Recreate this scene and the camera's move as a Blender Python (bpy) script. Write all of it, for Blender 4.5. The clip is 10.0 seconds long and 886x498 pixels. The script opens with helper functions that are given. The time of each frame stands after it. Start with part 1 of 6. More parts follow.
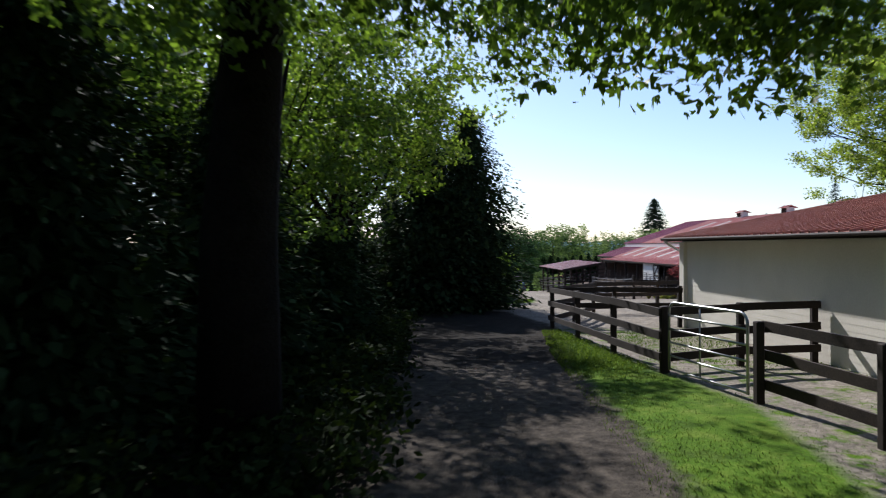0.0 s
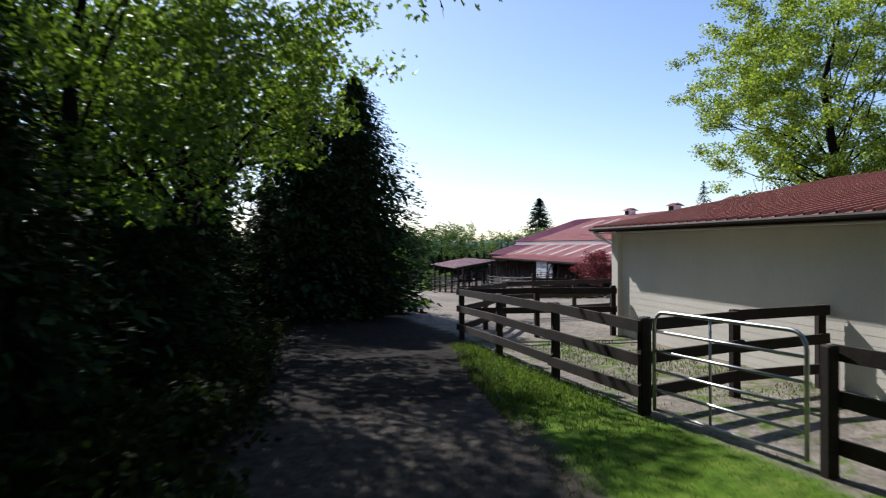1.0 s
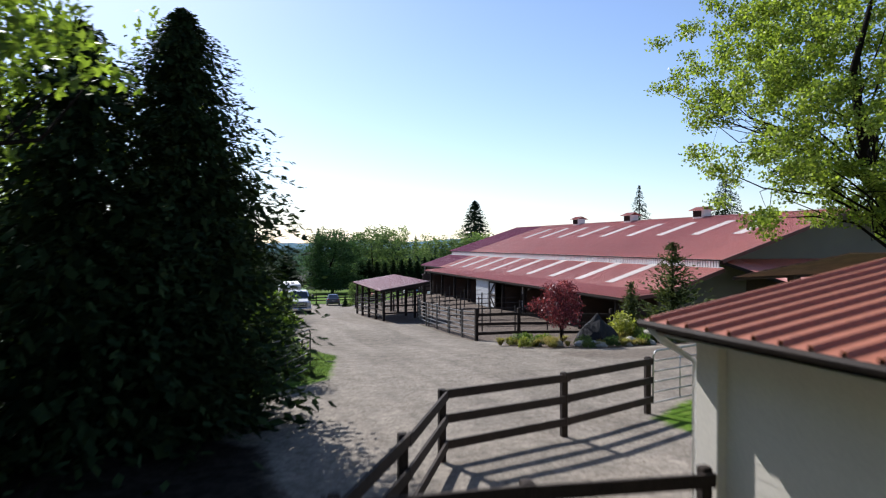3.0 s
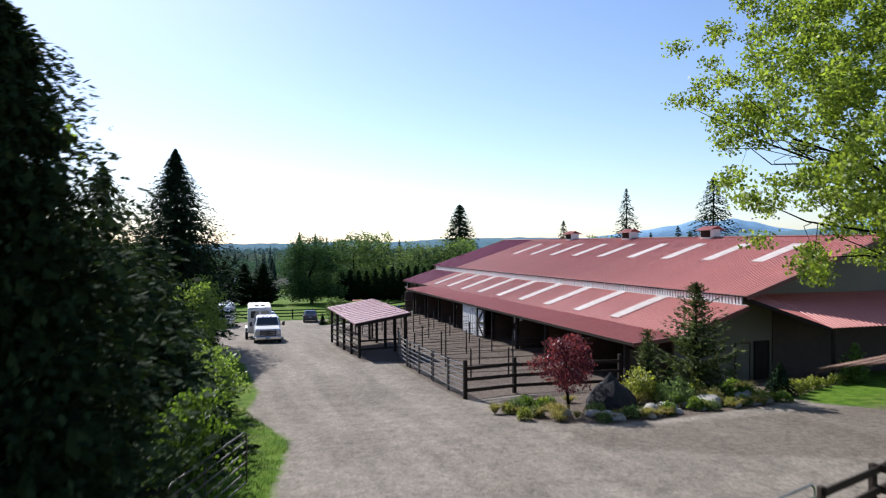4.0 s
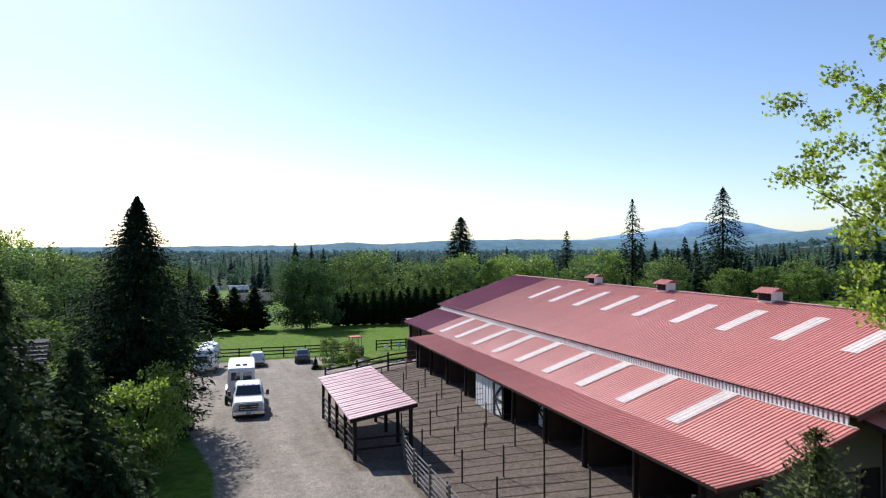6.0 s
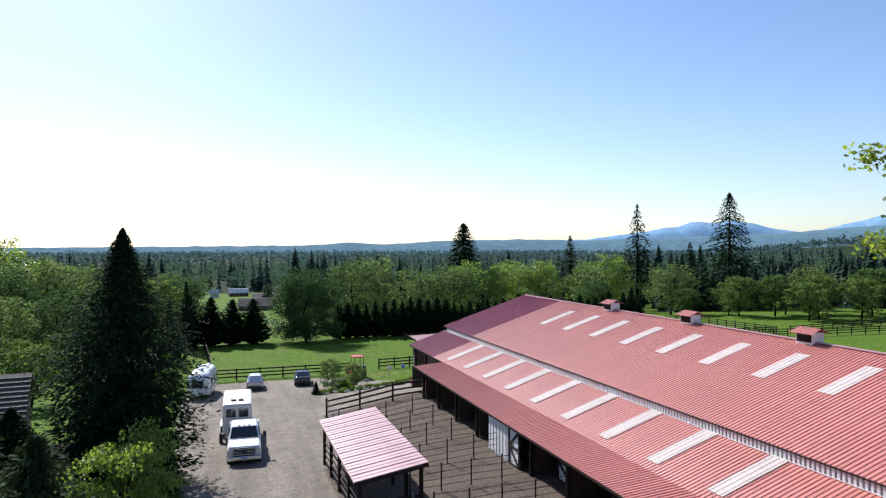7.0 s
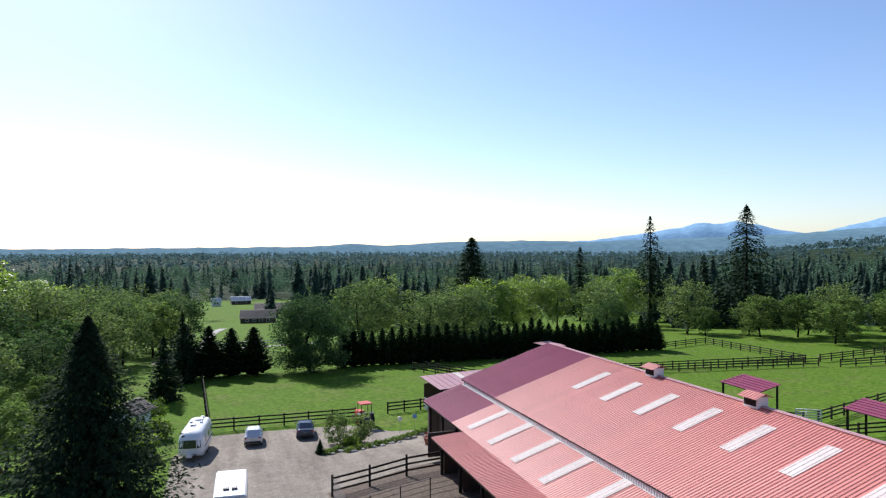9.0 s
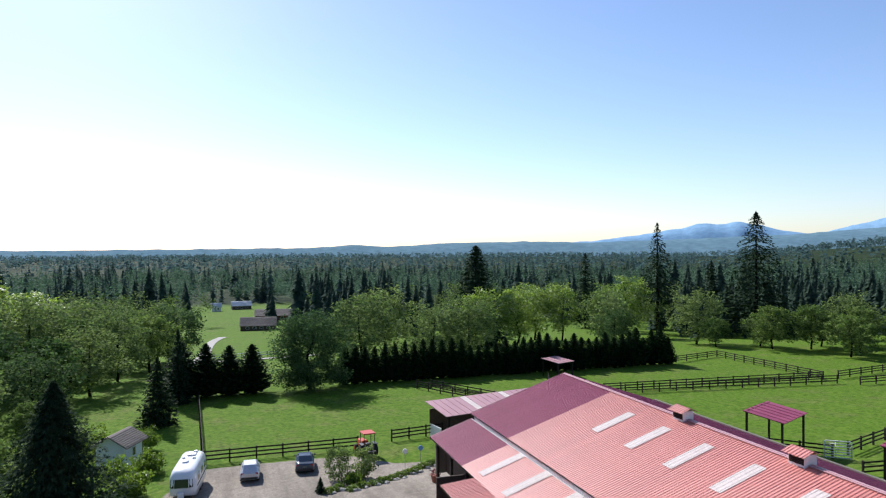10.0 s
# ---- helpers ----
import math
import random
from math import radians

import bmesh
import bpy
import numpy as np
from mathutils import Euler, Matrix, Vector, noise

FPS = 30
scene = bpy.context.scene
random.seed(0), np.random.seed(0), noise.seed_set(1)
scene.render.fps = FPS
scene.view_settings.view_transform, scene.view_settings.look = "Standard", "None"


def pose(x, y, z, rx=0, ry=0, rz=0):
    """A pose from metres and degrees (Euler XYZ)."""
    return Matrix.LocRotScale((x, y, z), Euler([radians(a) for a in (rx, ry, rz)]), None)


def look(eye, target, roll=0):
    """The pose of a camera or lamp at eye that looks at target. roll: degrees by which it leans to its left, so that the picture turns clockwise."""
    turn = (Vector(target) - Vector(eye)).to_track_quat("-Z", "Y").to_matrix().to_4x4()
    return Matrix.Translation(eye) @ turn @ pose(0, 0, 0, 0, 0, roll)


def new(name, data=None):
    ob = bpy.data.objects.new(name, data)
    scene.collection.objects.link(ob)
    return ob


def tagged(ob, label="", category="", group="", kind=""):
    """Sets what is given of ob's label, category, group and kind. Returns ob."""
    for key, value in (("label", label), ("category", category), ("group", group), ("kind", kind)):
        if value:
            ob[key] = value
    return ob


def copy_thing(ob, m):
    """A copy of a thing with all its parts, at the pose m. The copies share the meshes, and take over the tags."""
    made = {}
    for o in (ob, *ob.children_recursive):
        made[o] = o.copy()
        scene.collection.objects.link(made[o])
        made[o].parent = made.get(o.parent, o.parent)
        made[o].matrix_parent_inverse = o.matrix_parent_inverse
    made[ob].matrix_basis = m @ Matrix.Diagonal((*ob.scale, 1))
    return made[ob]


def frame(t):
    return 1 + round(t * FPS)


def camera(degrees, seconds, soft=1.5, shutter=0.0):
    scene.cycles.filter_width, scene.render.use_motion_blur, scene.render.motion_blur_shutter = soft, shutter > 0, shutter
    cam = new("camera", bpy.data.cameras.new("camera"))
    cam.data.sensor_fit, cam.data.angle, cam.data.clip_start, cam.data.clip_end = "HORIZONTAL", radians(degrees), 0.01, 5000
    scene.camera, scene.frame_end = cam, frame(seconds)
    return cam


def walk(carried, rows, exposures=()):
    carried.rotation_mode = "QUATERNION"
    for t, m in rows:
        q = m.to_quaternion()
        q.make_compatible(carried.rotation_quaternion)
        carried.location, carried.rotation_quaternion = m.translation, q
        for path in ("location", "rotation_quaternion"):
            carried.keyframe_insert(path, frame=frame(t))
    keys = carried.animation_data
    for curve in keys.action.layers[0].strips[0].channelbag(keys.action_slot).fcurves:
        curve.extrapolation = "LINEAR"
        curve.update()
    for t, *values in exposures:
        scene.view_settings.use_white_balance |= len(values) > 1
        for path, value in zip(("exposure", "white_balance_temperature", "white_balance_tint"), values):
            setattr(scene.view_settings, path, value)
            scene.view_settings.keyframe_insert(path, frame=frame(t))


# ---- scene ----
# camera: seconds, place in metres, then yaw, pitch and roll in degrees
cam = camera(65.5, 10.0, soft=1.15, shutter=0.4)
ROWS = [
    (0.0, -0.000, 0.002, 2.229, -1.58, -0.24, 0.40),
    (0.5, 0.033, 1.950, 2.138, -6.04, -0.37, 0.33),
    (1.0, 0.244, 4.229, 2.043, -10.96, -0.37, 0.36),
    (1.5, 0.646, 6.560, 2.136, -14.38, -0.42, 0.15),
    (2.0, 1.286, 8.885, 2.321, -15.57, -0.41, 0.04),
    (2.5, 2.060, 11.205, 2.654, -15.88, -0.38, -0.03),
    (4.0, 4.418, 18.575, 4.880, -17.73, -0.41, 0.09),
    (4.5, 4.969, 20.576, 5.750, -17.91, -0.37, 0.14),
    (5.0, 5.366, 22.486, 6.652, -17.95, -0.34, 0.15),
    (5.5, 5.698, 24.258, 7.594, -17.92, -0.31, 0.13),
    (7.0, 6.349, 29.125, 10.589, -17.89, -0.34, 0.12),
    (7.5, 6.555, 30.803, 11.468, -17.84, -0.28, 0.11),
    (8.0, 6.676, 32.323, 12.575, -17.80, -0.32, 0.12),
    (8.5, 6.832, 33.855, 13.596, -17.75, -0.32, 0.13),
    (9.0, 7.137, 35.635, 14.649, -17.63, -0.30, 0.14),
    (9.5, 7.428, 37.560, 15.728, -17.57, -0.29, 0.16),
    (10.0, 7.775, 39.536, 16.768, -17.52, -0.25, 0.23),
]
walk(cam, [(t, pose(x, y, z, 90 + pitch, roll, yaw)) for t, x, y, z, yaw, pitch, roll in ROWS],
     [(0.0, 0.66, 5900, 13.5), (2.5, 0.68, 5900, 13.5), (4.5, 0.72, 5900, 13.5), (10.0, 0.7, 5900, 13.5)])

# ---- world, sun and exposure ----
SUN_AZ, SUN_EL = 14.5, 37.0      # degrees to the left of +y, and above the horizon
world = bpy.data.worlds.new("sky")
scene.world = world
world.use_nodes = True
wn = world.node_tree
sky = wn.nodes.new("ShaderNodeTexSky")
sky.sky_type = "NISHITA"
sky.sun_disc = False
sky.sun_elevation = radians(SUN_EL)
sky.sun_rotation = radians(-SUN_AZ)
sky.altitude = 300
sky.air_density = 1.0
sky.dust_density = 0.55
sky.ozone_density = 1.2
wn.nodes["Background"].inputs[1].default_value = 0.088
tint = wn.nodes.new("ShaderNodeMix")
tint.data_type, tint.blend_type = "RGBA", "MULTIPLY"
tint.inputs[0].default_value = 1.0
tint.inputs[7].default_value = (0.945, 0.957, 1.02, 1)
wn.links.new(sky.outputs[0], tint.inputs[6])
wn.links.new(tint.outputs[2], wn.nodes["Background"].inputs[0])
sun_data = bpy.data.lights.new("sun", "SUN")
sun_data.energy, sun_data.angle, sun_data.color = 5.0, radians(0.53), (1.0, 0.95, 0.86)
sun = new("sun", sun_data)
SUN = Vector((-math.sin(radians(SUN_AZ)) * math.cos(radians(SUN_EL)), math.cos(radians(SUN_AZ)) * math.cos(radians(SUN_EL)), math.sin(radians(SUN_EL))))
sun.matrix_world = look(tuple(SUN * 200), (0, 0, 0))

# ---- builders ----
rng = np.random.default_rng(7)


class Shape:
    """Collects vertices and faces, then links them as one mesh object."""

    def __init__(self):
        self.v, self.f, self.n = [], [], 0

    def add(self, verts, faces):
        self.v.append(np.asarray(verts, float).reshape(-1, 3))
        self.f.extend([tuple(int(i) + self.n for i in q) for q in faces])
        self.n += len(self.v[-1])
        return self

    def box(self, x, y, z, sx, sy, sz, turn=0.0, b=0.0, taper=1.0):
        """A box on its centre, turned about z, with chamfered upright and top edges if b > 0."""
        hx, hy, hz = sx / 2, sy / 2, sz / 2
        if b <= 0:
            p = np.array([(i * hx * (taper if k > 0 else 1), j * hy * (taper if k > 0 else 1), k * hz) for k in (-1, 1) for i, j in ((-1, -1), (1, -1), (1, 1), (-1, 1))])
            q = [(3, 2, 1, 0), (4, 5, 6, 7), (0, 1, 5, 4), (1, 2, 6, 5), (2, 3, 7, 6), (3, 0, 4, 7)]
        else:
            ring = lambda ex, ey, zz: [(-ex + b, -ey, zz), (ex - b, -ey, zz), (ex, -ey + b, zz), (ex, ey - b, zz), (ex - b, ey, zz), (-ex + b, ey, zz), (-ex, ey - b, zz), (-ex, -ey + b, zz)]
            p = np.array(ring(hx - b, hy - b, -hz) + ring(hx, hy, -hz + b) + ring(hx * taper, hy * taper, hz - b) + ring(hx * taper - b, hy * taper - b, hz))
            q = [tuple(range(7, -1, -1)), tuple(range(24, 32))] + [(8 * r + i, 8 * r + (i + 1) % 8, 8 * r + 8 + (i + 1) % 8, 8 * r + 8 + i) for r in range(3) for i in range(8)]
        c, s = math.cos(turn), math.sin(turn)
        p = np.c_[p[:, 0] * c - p[:, 1] * s + x, p[:, 0] * s + p[:, 1] * c + y, p[:, 2] + z]
        return self.add(p, q)

    def beam(self, a, c, w, h, b=0.0):
        """A board of width w and height h from point a to point c."""
        a, c = Vector(a), Vector(c)
        d = (c - a)
        n = d.normalized()
        up = Vector((0, 0, 1)) if abs(n.z) < 0.95 else Vector((0, 1, 0))
        s = n.cross(up).normalized() * (w / 2)
        u = s.cross(n).normalized() * (h / 2)
        p = [e + i * s + j * u for e in (a, c) for i, j in ((-1, -1), (1, -1), (1, 1), (-1, 1))]
        return self.add([tuple(q) for q in p], [(0, 1, 2, 3), (7, 6, 5, 4), (4, 5, 1, 0), (5, 6, 2, 1), (6, 7, 3, 2), (7, 4, 0, 3)])

    def tube(self, pts, radii, n=8, cap=True):
        """A round tube along pts."""
        pts = [Vector(p) for p in pts]
        rings = []
        for i, p in enumerate(pts):
            d = (pts[min(i + 1, len(pts) - 1)] - pts[max(i - 1, 0)]).normalized()
            s = d.cross(Vector((0.31, 0.17, 0.93)) if abs(d.z) < 0.9 else Vector((1, 0.1, 0))).normalized()
            u = d.cross(s)
            r = radii[i] if hasattr(radii, "__len__") else radii
            rings += [tuple(p + r * (math.cos(k * math.tau / n) * s + math.sin(k * math.tau / n) * u)) for k in range(n)]
        q = [(i * n + k, i * n + n + k, i * n + n + (k + 1) % n, i * n + (k + 1) % n) for i in range(len(pts) - 1) for k in range(n)]
        if cap:
            q += [tuple(range(n)), tuple(range(len(pts) * n - 1, len(pts) * n - n - 1, -1))]
        return self.add(rings, q)

    def sweep(self, sections):
        """Skins closed rings of equal length, one after another, and caps the ends."""
        n = len(sections[0])
        flat = [p for s in sections for p in s]
        q = [(i * n + k, i * n + (k + 1) % n, i * n + n + (k + 1) % n, i * n + n + k) for i in range(len(sections) - 1) for k in range(n)]
        q += [tuple(range(n - 1, -1, -1)), tuple(range(len(sections) * n - n, len(sections) * n))]
        return self.add(flat, q)

    def mesh(self, name, material, smooth=False):
        me = bpy.data.meshes.new(name)
        me.from_pydata(np.concatenate(self.v).tolist(), [], self.f)
        me.materials.append(material)
        if smooth:
            me.shade_smooth()
        me.update()
        return me


def quads_mesh(name, quads, material):
    """One mesh of loose four-cornered faces, an array of n x 4 x 3."""
    n = len(quads)
    me = bpy.data.meshes.new(name)
    me.vertices.add(4 * n)
    me.vertices.foreach_set("co", np.ascontiguousarray(quads, dtype=np.float32).ravel())
    me.loops.add(4 * n)
    me.loops.foreach_set("vertex_index", np.arange(4 * n, dtype=np.int32))
    me.polygons.add(n)
    me.polygons.foreach_set("loop_start", np.arange(0, 4 * n, 4, dtype=np.int32))
    me.materials.append(material)
    me.update(calc_edges=True)
    return me


def thing(name, label, category, at=(0, 0, 0), turn=0.0, group="", kind=""):
    ob = new(name)
    ob.matrix_world = pose(*at, 0, 0, turn)
    ob.empty_display_size = 0.3
    return tagged(ob, label, category, group, kind)


def part(name, shape, material, parent, label="", smooth=False):
    """Links a shape (or a ready mesh) as one mesh object under a thing or a part."""
    me = shape.mesh(name, material, smooth) if isinstance(shape, Shape) else shape
    ob = new(name, me)
    ob.parent = parent
    if label:
        ob["label"] = label
    return ob


def piece(name, me, parent, m):
    ob = new(name, me)
    ob.parent = parent
    ob.matrix_local = m
    return ob


# ---- materials ----
def tree_of(name):
    m = bpy.data.materials.new(name)
    m.use_nodes = True
    nt = m.node_tree
    return m, nt, nt.nodes["Principled BSDF"]


def noise_of(nt, scale, detail=4, rough=0.6, coords="Object"):
    tc = nt.nodes.new("ShaderNodeTexCoord")
    nz = nt.nodes.new("ShaderNodeTexNoise")
    nz.inputs["Scale"].default_value, nz.inputs["Detail"].default_value, nz.inputs["Roughness"].default_value = scale, detail, rough
    nt.links.new(tc.outputs[coords], nz.inputs["Vector"])
    return nz


def ramp_of(nt, source, stops):
    r = nt.nodes.new("ShaderNodeValToRGB")
    while len(r.color_ramp.elements) < len(stops):
        r.color_ramp.elements.new(0.5)
    for e, (p, c) in zip(r.color_ramp.elements, stops):
        e.position, e.color = p, (*c, 1)
    nt.links.new(source, r.inputs[0])
    return r


def mix_of(nt, fac, a, b, how="MIX"):
    m = nt.nodes.new("ShaderNodeMix")
    m.data_type, m.blend_type = "RGBA", how
    for i, v in ((0, fac), (6, a), (7, b)):
        if isinstance(v, (int, float)):
            m.inputs[i].default_value = v
        elif isinstance(v, tuple):
            m.inputs[i].default_value = (*v, 1)
        else:
            nt.links.new(v, m.inputs[i])
    return m.outputs[2]


def bump_of(nt, bsdf, height, strength, distance=0.01):
    b = nt.nodes.new("ShaderNodeBump")
    b.inputs["Strength"].default_value, b.inputs["Distance"].default_value = strength, distance
    nt.links.new(height, b.inputs["Height"])
    nt.links.new(b.outputs[0], bsdf.inputs["Normal"])


def surface(name, dark, light, rough=0.7, metal=0.0, scale=3.0, fine=40.0, bump=0.3, distance=0.005, per_object=0.15, spec=0.5, grain=0.35):
    """A worn surface: blotches at two scales, a little change from piece to piece, fine relief."""
    m, nt, bs = tree_of(name)
    big, small = noise_of(nt, scale, 5), noise_of(nt, fine, 3)
    c = ramp_of(nt, big.outputs[0], [(0.3, dark), (0.7, light)]).outputs[0]
    c = mix_of(nt, grain, c, ramp_of(nt, small.outputs[0], [(0.3, tuple(v * 0.6 for v in dark)), (0.7, tuple(min(1, v * 1.25) for v in light))]).outputs[0])
    info = nt.nodes.new("ShaderNodeObjectInfo")
    r = ramp_of(nt, info.outputs["Random"], [(0, (1 - per_object,) * 3), (1, (1.0, 1.0, 1.0))])
    c = mix_of(nt, 1.0, c, r.outputs[0], "MULTIPLY")
    nt.links.new(c, bs.inputs["Base Color"])
    rr = nt.nodes.new("ShaderNodeMapRange")
    rr.inputs[3].default_value, rr.inputs[4].default_value = max(0.05, rough - 0.12), min(1, rough + 0.12)
    nt.links.new(big.outputs[0], rr.inputs[0])
    nt.links.new(rr.outputs[0], bs.inputs["Roughness"])
    bs.inputs["Metallic"].default_value = metal
    bs.inputs["Specular IOR Level"].default_value = spec
    bump_of(nt, bs, small.outputs[0], bump, distance)
    return m


def leaf_material(name, dark, light, glow=0.5, gloss=0.35, passed=(1.15, 1.2, 0.6), least=(0.7, 0.78, 0.72), most=(1.0, 1.0, 1.0)):
    """Thin leaves: they scatter light back and let it through; each leaf differs a little."""
    m, nt, bs = tree_of(name)
    geo = nt.nodes.new("ShaderNodeNewGeometry")
    info = nt.nodes.new("ShaderNodeObjectInfo")
    c = ramp_of(nt, geo.outputs["Random Per Island"], [(0.0, dark), (0.75, light), (1.0, tuple(min(1, v * 1.3) for v in light))]).outputs[0]
    c = mix_of(nt, 1.0, c, ramp_of(nt, info.outputs["Random"], [(0, least), (1, most)]).outputs[0], "MULTIPLY")
    nt.links.new(c, bs.inputs["Base Color"])
    bs.inputs["Roughness"].default_value = 0.5 if gloss > 0.1 else 0.85
    bs.inputs["Specular IOR Level"].default_value = gloss
    tr = nt.nodes.new("ShaderNodeBsdfTranslucent")
    warm = mix_of(nt, 1.0, c, passed, "MULTIPLY")
    nt.links.new(warm, tr.inputs[0])
    mx = nt.nodes.new("ShaderNodeMixShader")
    mx.inputs[0].default_value = glow
    nt.links.new(bs.outputs[0], mx.inputs[1])
    nt.links.new(tr.outputs[0], mx.inputs[2])
    nt.links.new(mx.outputs[0], nt.nodes["Material Output"].inputs[0])
    return m


M_ROOF = surface("red_roof_metal", (0.51, 0.142, 0.106), (0.6, 0.19, 0.146), 0.54, 0.0, 0.35, 14, 0.15, 0.002, 0.08, 1.0)
for _name, _value in (("Coat Weight", 0.06), ("Coat Roughness", 0.5)):
    M_ROOF.node_tree.nodes["Principled BSDF"].inputs[_name].default_value = _value
M_SHOP_ROOF = surface("brown_red_roof_metal", (0.33, 0.105, 0.05), (0.43, 0.15, 0.08), 0.5, 0.0, 0.5, 14, 0.15, 0.002, 0.12)
M_ROOF_OLD = surface("maroon_roof_metal", (0.25, 0.055, 0.1), (0.33, 0.082, 0.135), 0.55, 0.0, 0.35, 14, 0.15, 0.002, 0.1, 0.12)
M_SHED_ROOF = surface("faded_shed_roof", (0.42, 0.225, 0.23), (0.51, 0.29, 0.29), 0.42, 0.0, 0.6, 20, 0.15, 0.002, 0.08, 0.5)
M_SKYLIGHT = surface("skylight_fibreglass", (0.5, 0.42, 0.38), (0.66, 0.57, 0.52), 0.8, 0.0, 0.8, 12, 0.2, 0.002, 0.08, 0.2)
M_SIDING = surface("pale_metal_siding", (0.62, 0.62, 0.62), (0.74, 0.74, 0.73), 0.5, 0.0, 0.8, 30, 0.15, 0.002, 0.05)
M_WALL = surface("cream_painted_boards", (0.66, 0.61, 0.52), (0.76, 0.71, 0.62), 0.75, 0.0, 0.7, 25, 0.08, 0.002, 0.06, 0.3, 0.12)
# beige lowered below the wall's own tone, so some shade is in it
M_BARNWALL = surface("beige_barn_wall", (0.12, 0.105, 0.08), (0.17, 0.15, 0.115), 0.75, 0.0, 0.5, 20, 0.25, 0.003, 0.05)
M_DARKWOOD = surface("dark_stained_timber", (0.016, 0.011, 0.009), (0.045, 0.033, 0.026), 0.8, 0.0, 2.0, 30, 0.5, 0.004, 0.35, 0.2)
M_FENCE = surface("weathered_fence_board", (0.018, 0.013, 0.01), (0.056, 0.04, 0.031), 0.85, 0.0, 3.0, 45, 0.6, 0.004, 0.35, 0.2)
M_STALL = surface("stall_timber", (0.05, 0.03, 0.02), (0.1, 0.065, 0.045), 0.8, 0.0, 2.0, 30, 0.4, 0.004, 0.2)
M_WHITE = surface("white_paint", (0.68, 0.67, 0.64), (0.8, 0.79, 0.76), 0.55, 0.0, 1.2, 30, 0.15, 0.002, 0.05)
M_PIPE = surface("brown_steel_pipe", (0.03, 0.024, 0.02), (0.07, 0.055, 0.045), 0.5, 0.3, 3.0, 60, 0.2, 0.001, 0.2)
M_GALV = surface("galvanised_pipe", (0.3, 0.3, 0.3), (0.45, 0.45, 0.44), 0.38, 0.8, 4.0, 60, 0.2, 0.001, 0.1)
M_TRIM = surface("dark_red_trim", (0.1, 0.025, 0.02), (0.15, 0.035, 0.03), 0.5, 0.0, 2.0, 40, 0.1, 0.002, 0.05)
M_GUTTER = surface("brown_gutter_metal", (0.02, 0.014, 0.011), (0.04, 0.028, 0.022), 0.75, 0.0, 3.0, 40, 0.1, 0.002, 0.05, 0.15)
M_BARK = surface("bark", (0.007, 0.0055, 0.0045), (0.022, 0.017, 0.013), 0.9, 0.0, 4.0, 22, 1.0, 0.03, 0.2, 0.05)
M_ROCK = surface("grey_rock", (0.26, 0.24, 0.205), (0.52, 0.49, 0.43), 0.9, 0.0, 1.6, 18, 0.8, 0.03, 0.25)
M_LEAF = leaf_material("maple_leaves", (0.06, 0.1, 0.016), (0.16, 0.23, 0.035), 0.5)
M_BIGMAPLE = leaf_material("bright_maple_leaves", (0.08, 0.125, 0.018), (0.29, 0.355, 0.06), 0.52)
M_LEAF_LIGHT = leaf_material("spring_leaves", (0.1, 0.155, 0.03), (0.23, 0.305, 0.075), 0.5)
M_LEAF_GREY = leaf_material("silvery_leaves", (0.08, 0.115, 0.048), (0.2, 0.255, 0.1), 0.3, 0.04, (1.0, 1.15, 0.8), (0.4, 0.52, 0.5), (1.2, 1.14, 0.98))
M_NEEDLE = leaf_material("dark_needles", (0.012, 0.026, 0.014), (0.03, 0.052, 0.025), 0.1, 0.04)
M_CEDAR = leaf_material("cedar_sprays", (0.014, 0.026, 0.012), (0.036, 0.056, 0.022), 0.12, 0.04)
M_FEATHER = leaf_material("feathery_cypress_sprays", (0.014, 0.025, 0.012), (0.05, 0.074, 0.03), 0.12, 0.05)
M_REDLEAF = leaf_material("red_maple_leaves", (0.08, 0.016, 0.03), (0.22, 0.042, 0.075), 0.45)
M_HEDGE = leaf_material("hedge_sprays", (0.012, 0.028, 0.012), (0.028, 0.052, 0.018), 0.1, 0.04)
M_WOODLEAF = leaf_material("woodland_leaves", (0.06, 0.1, 0.034), (0.175, 0.235, 0.075), 0.28, 0.03, (1.0, 1.15, 0.75), (0.4, 0.52, 0.5), (1.2, 1.14, 0.98))
# distance haze is mixed into the base colours of these far-woods leaves
M_MIDNEEDLE = leaf_material("haze_tinted_needles", (0.04, 0.068, 0.055), (0.08, 0.115, 0.09), 0.15, 0.02)
M_MIDLEAF = leaf_material("haze_tinted_leaves", (0.05, 0.095, 0.065), (0.115, 0.18, 0.11), 0.25, 0.02, (1.0, 1.1, 0.9))
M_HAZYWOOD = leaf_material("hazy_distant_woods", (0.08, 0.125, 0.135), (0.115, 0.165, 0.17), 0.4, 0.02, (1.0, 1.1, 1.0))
M_FARNEEDLE = leaf_material("woodland_needles", (0.028, 0.05, 0.038), (0.065, 0.095, 0.066), 0.2, 0.03, (1.0, 1.1, 0.9))
M_PINE = leaf_material("pine_needles", (0.05, 0.065, 0.028), (0.12, 0.14, 0.06), 0.25, 0.05)
M_YELLOW = leaf_material("golden_leaves", (0.16, 0.18, 0.03), (0.36, 0.36, 0.08), 0.4)

# ---- the ground ----
PROFILE_Y = (-40, 15, 25, 35, 40, 46, 60, 72, 90, 105, 130, 170, 220, 300, 600, 2000, 6000)
PROFILE_Z = (0, 0, -0.25, -0.6, -0.9, -1.5, -1.95, -2.6, -3.9, -5.0, -5.8, -7.0, -11, -15, -25, -30, -40)


def smoothstep(a, b, x):
    u = np.clip((np.asarray(x, float) - a) / (b - a), 0, 1)
    return u * u * (3 - 2 * u)


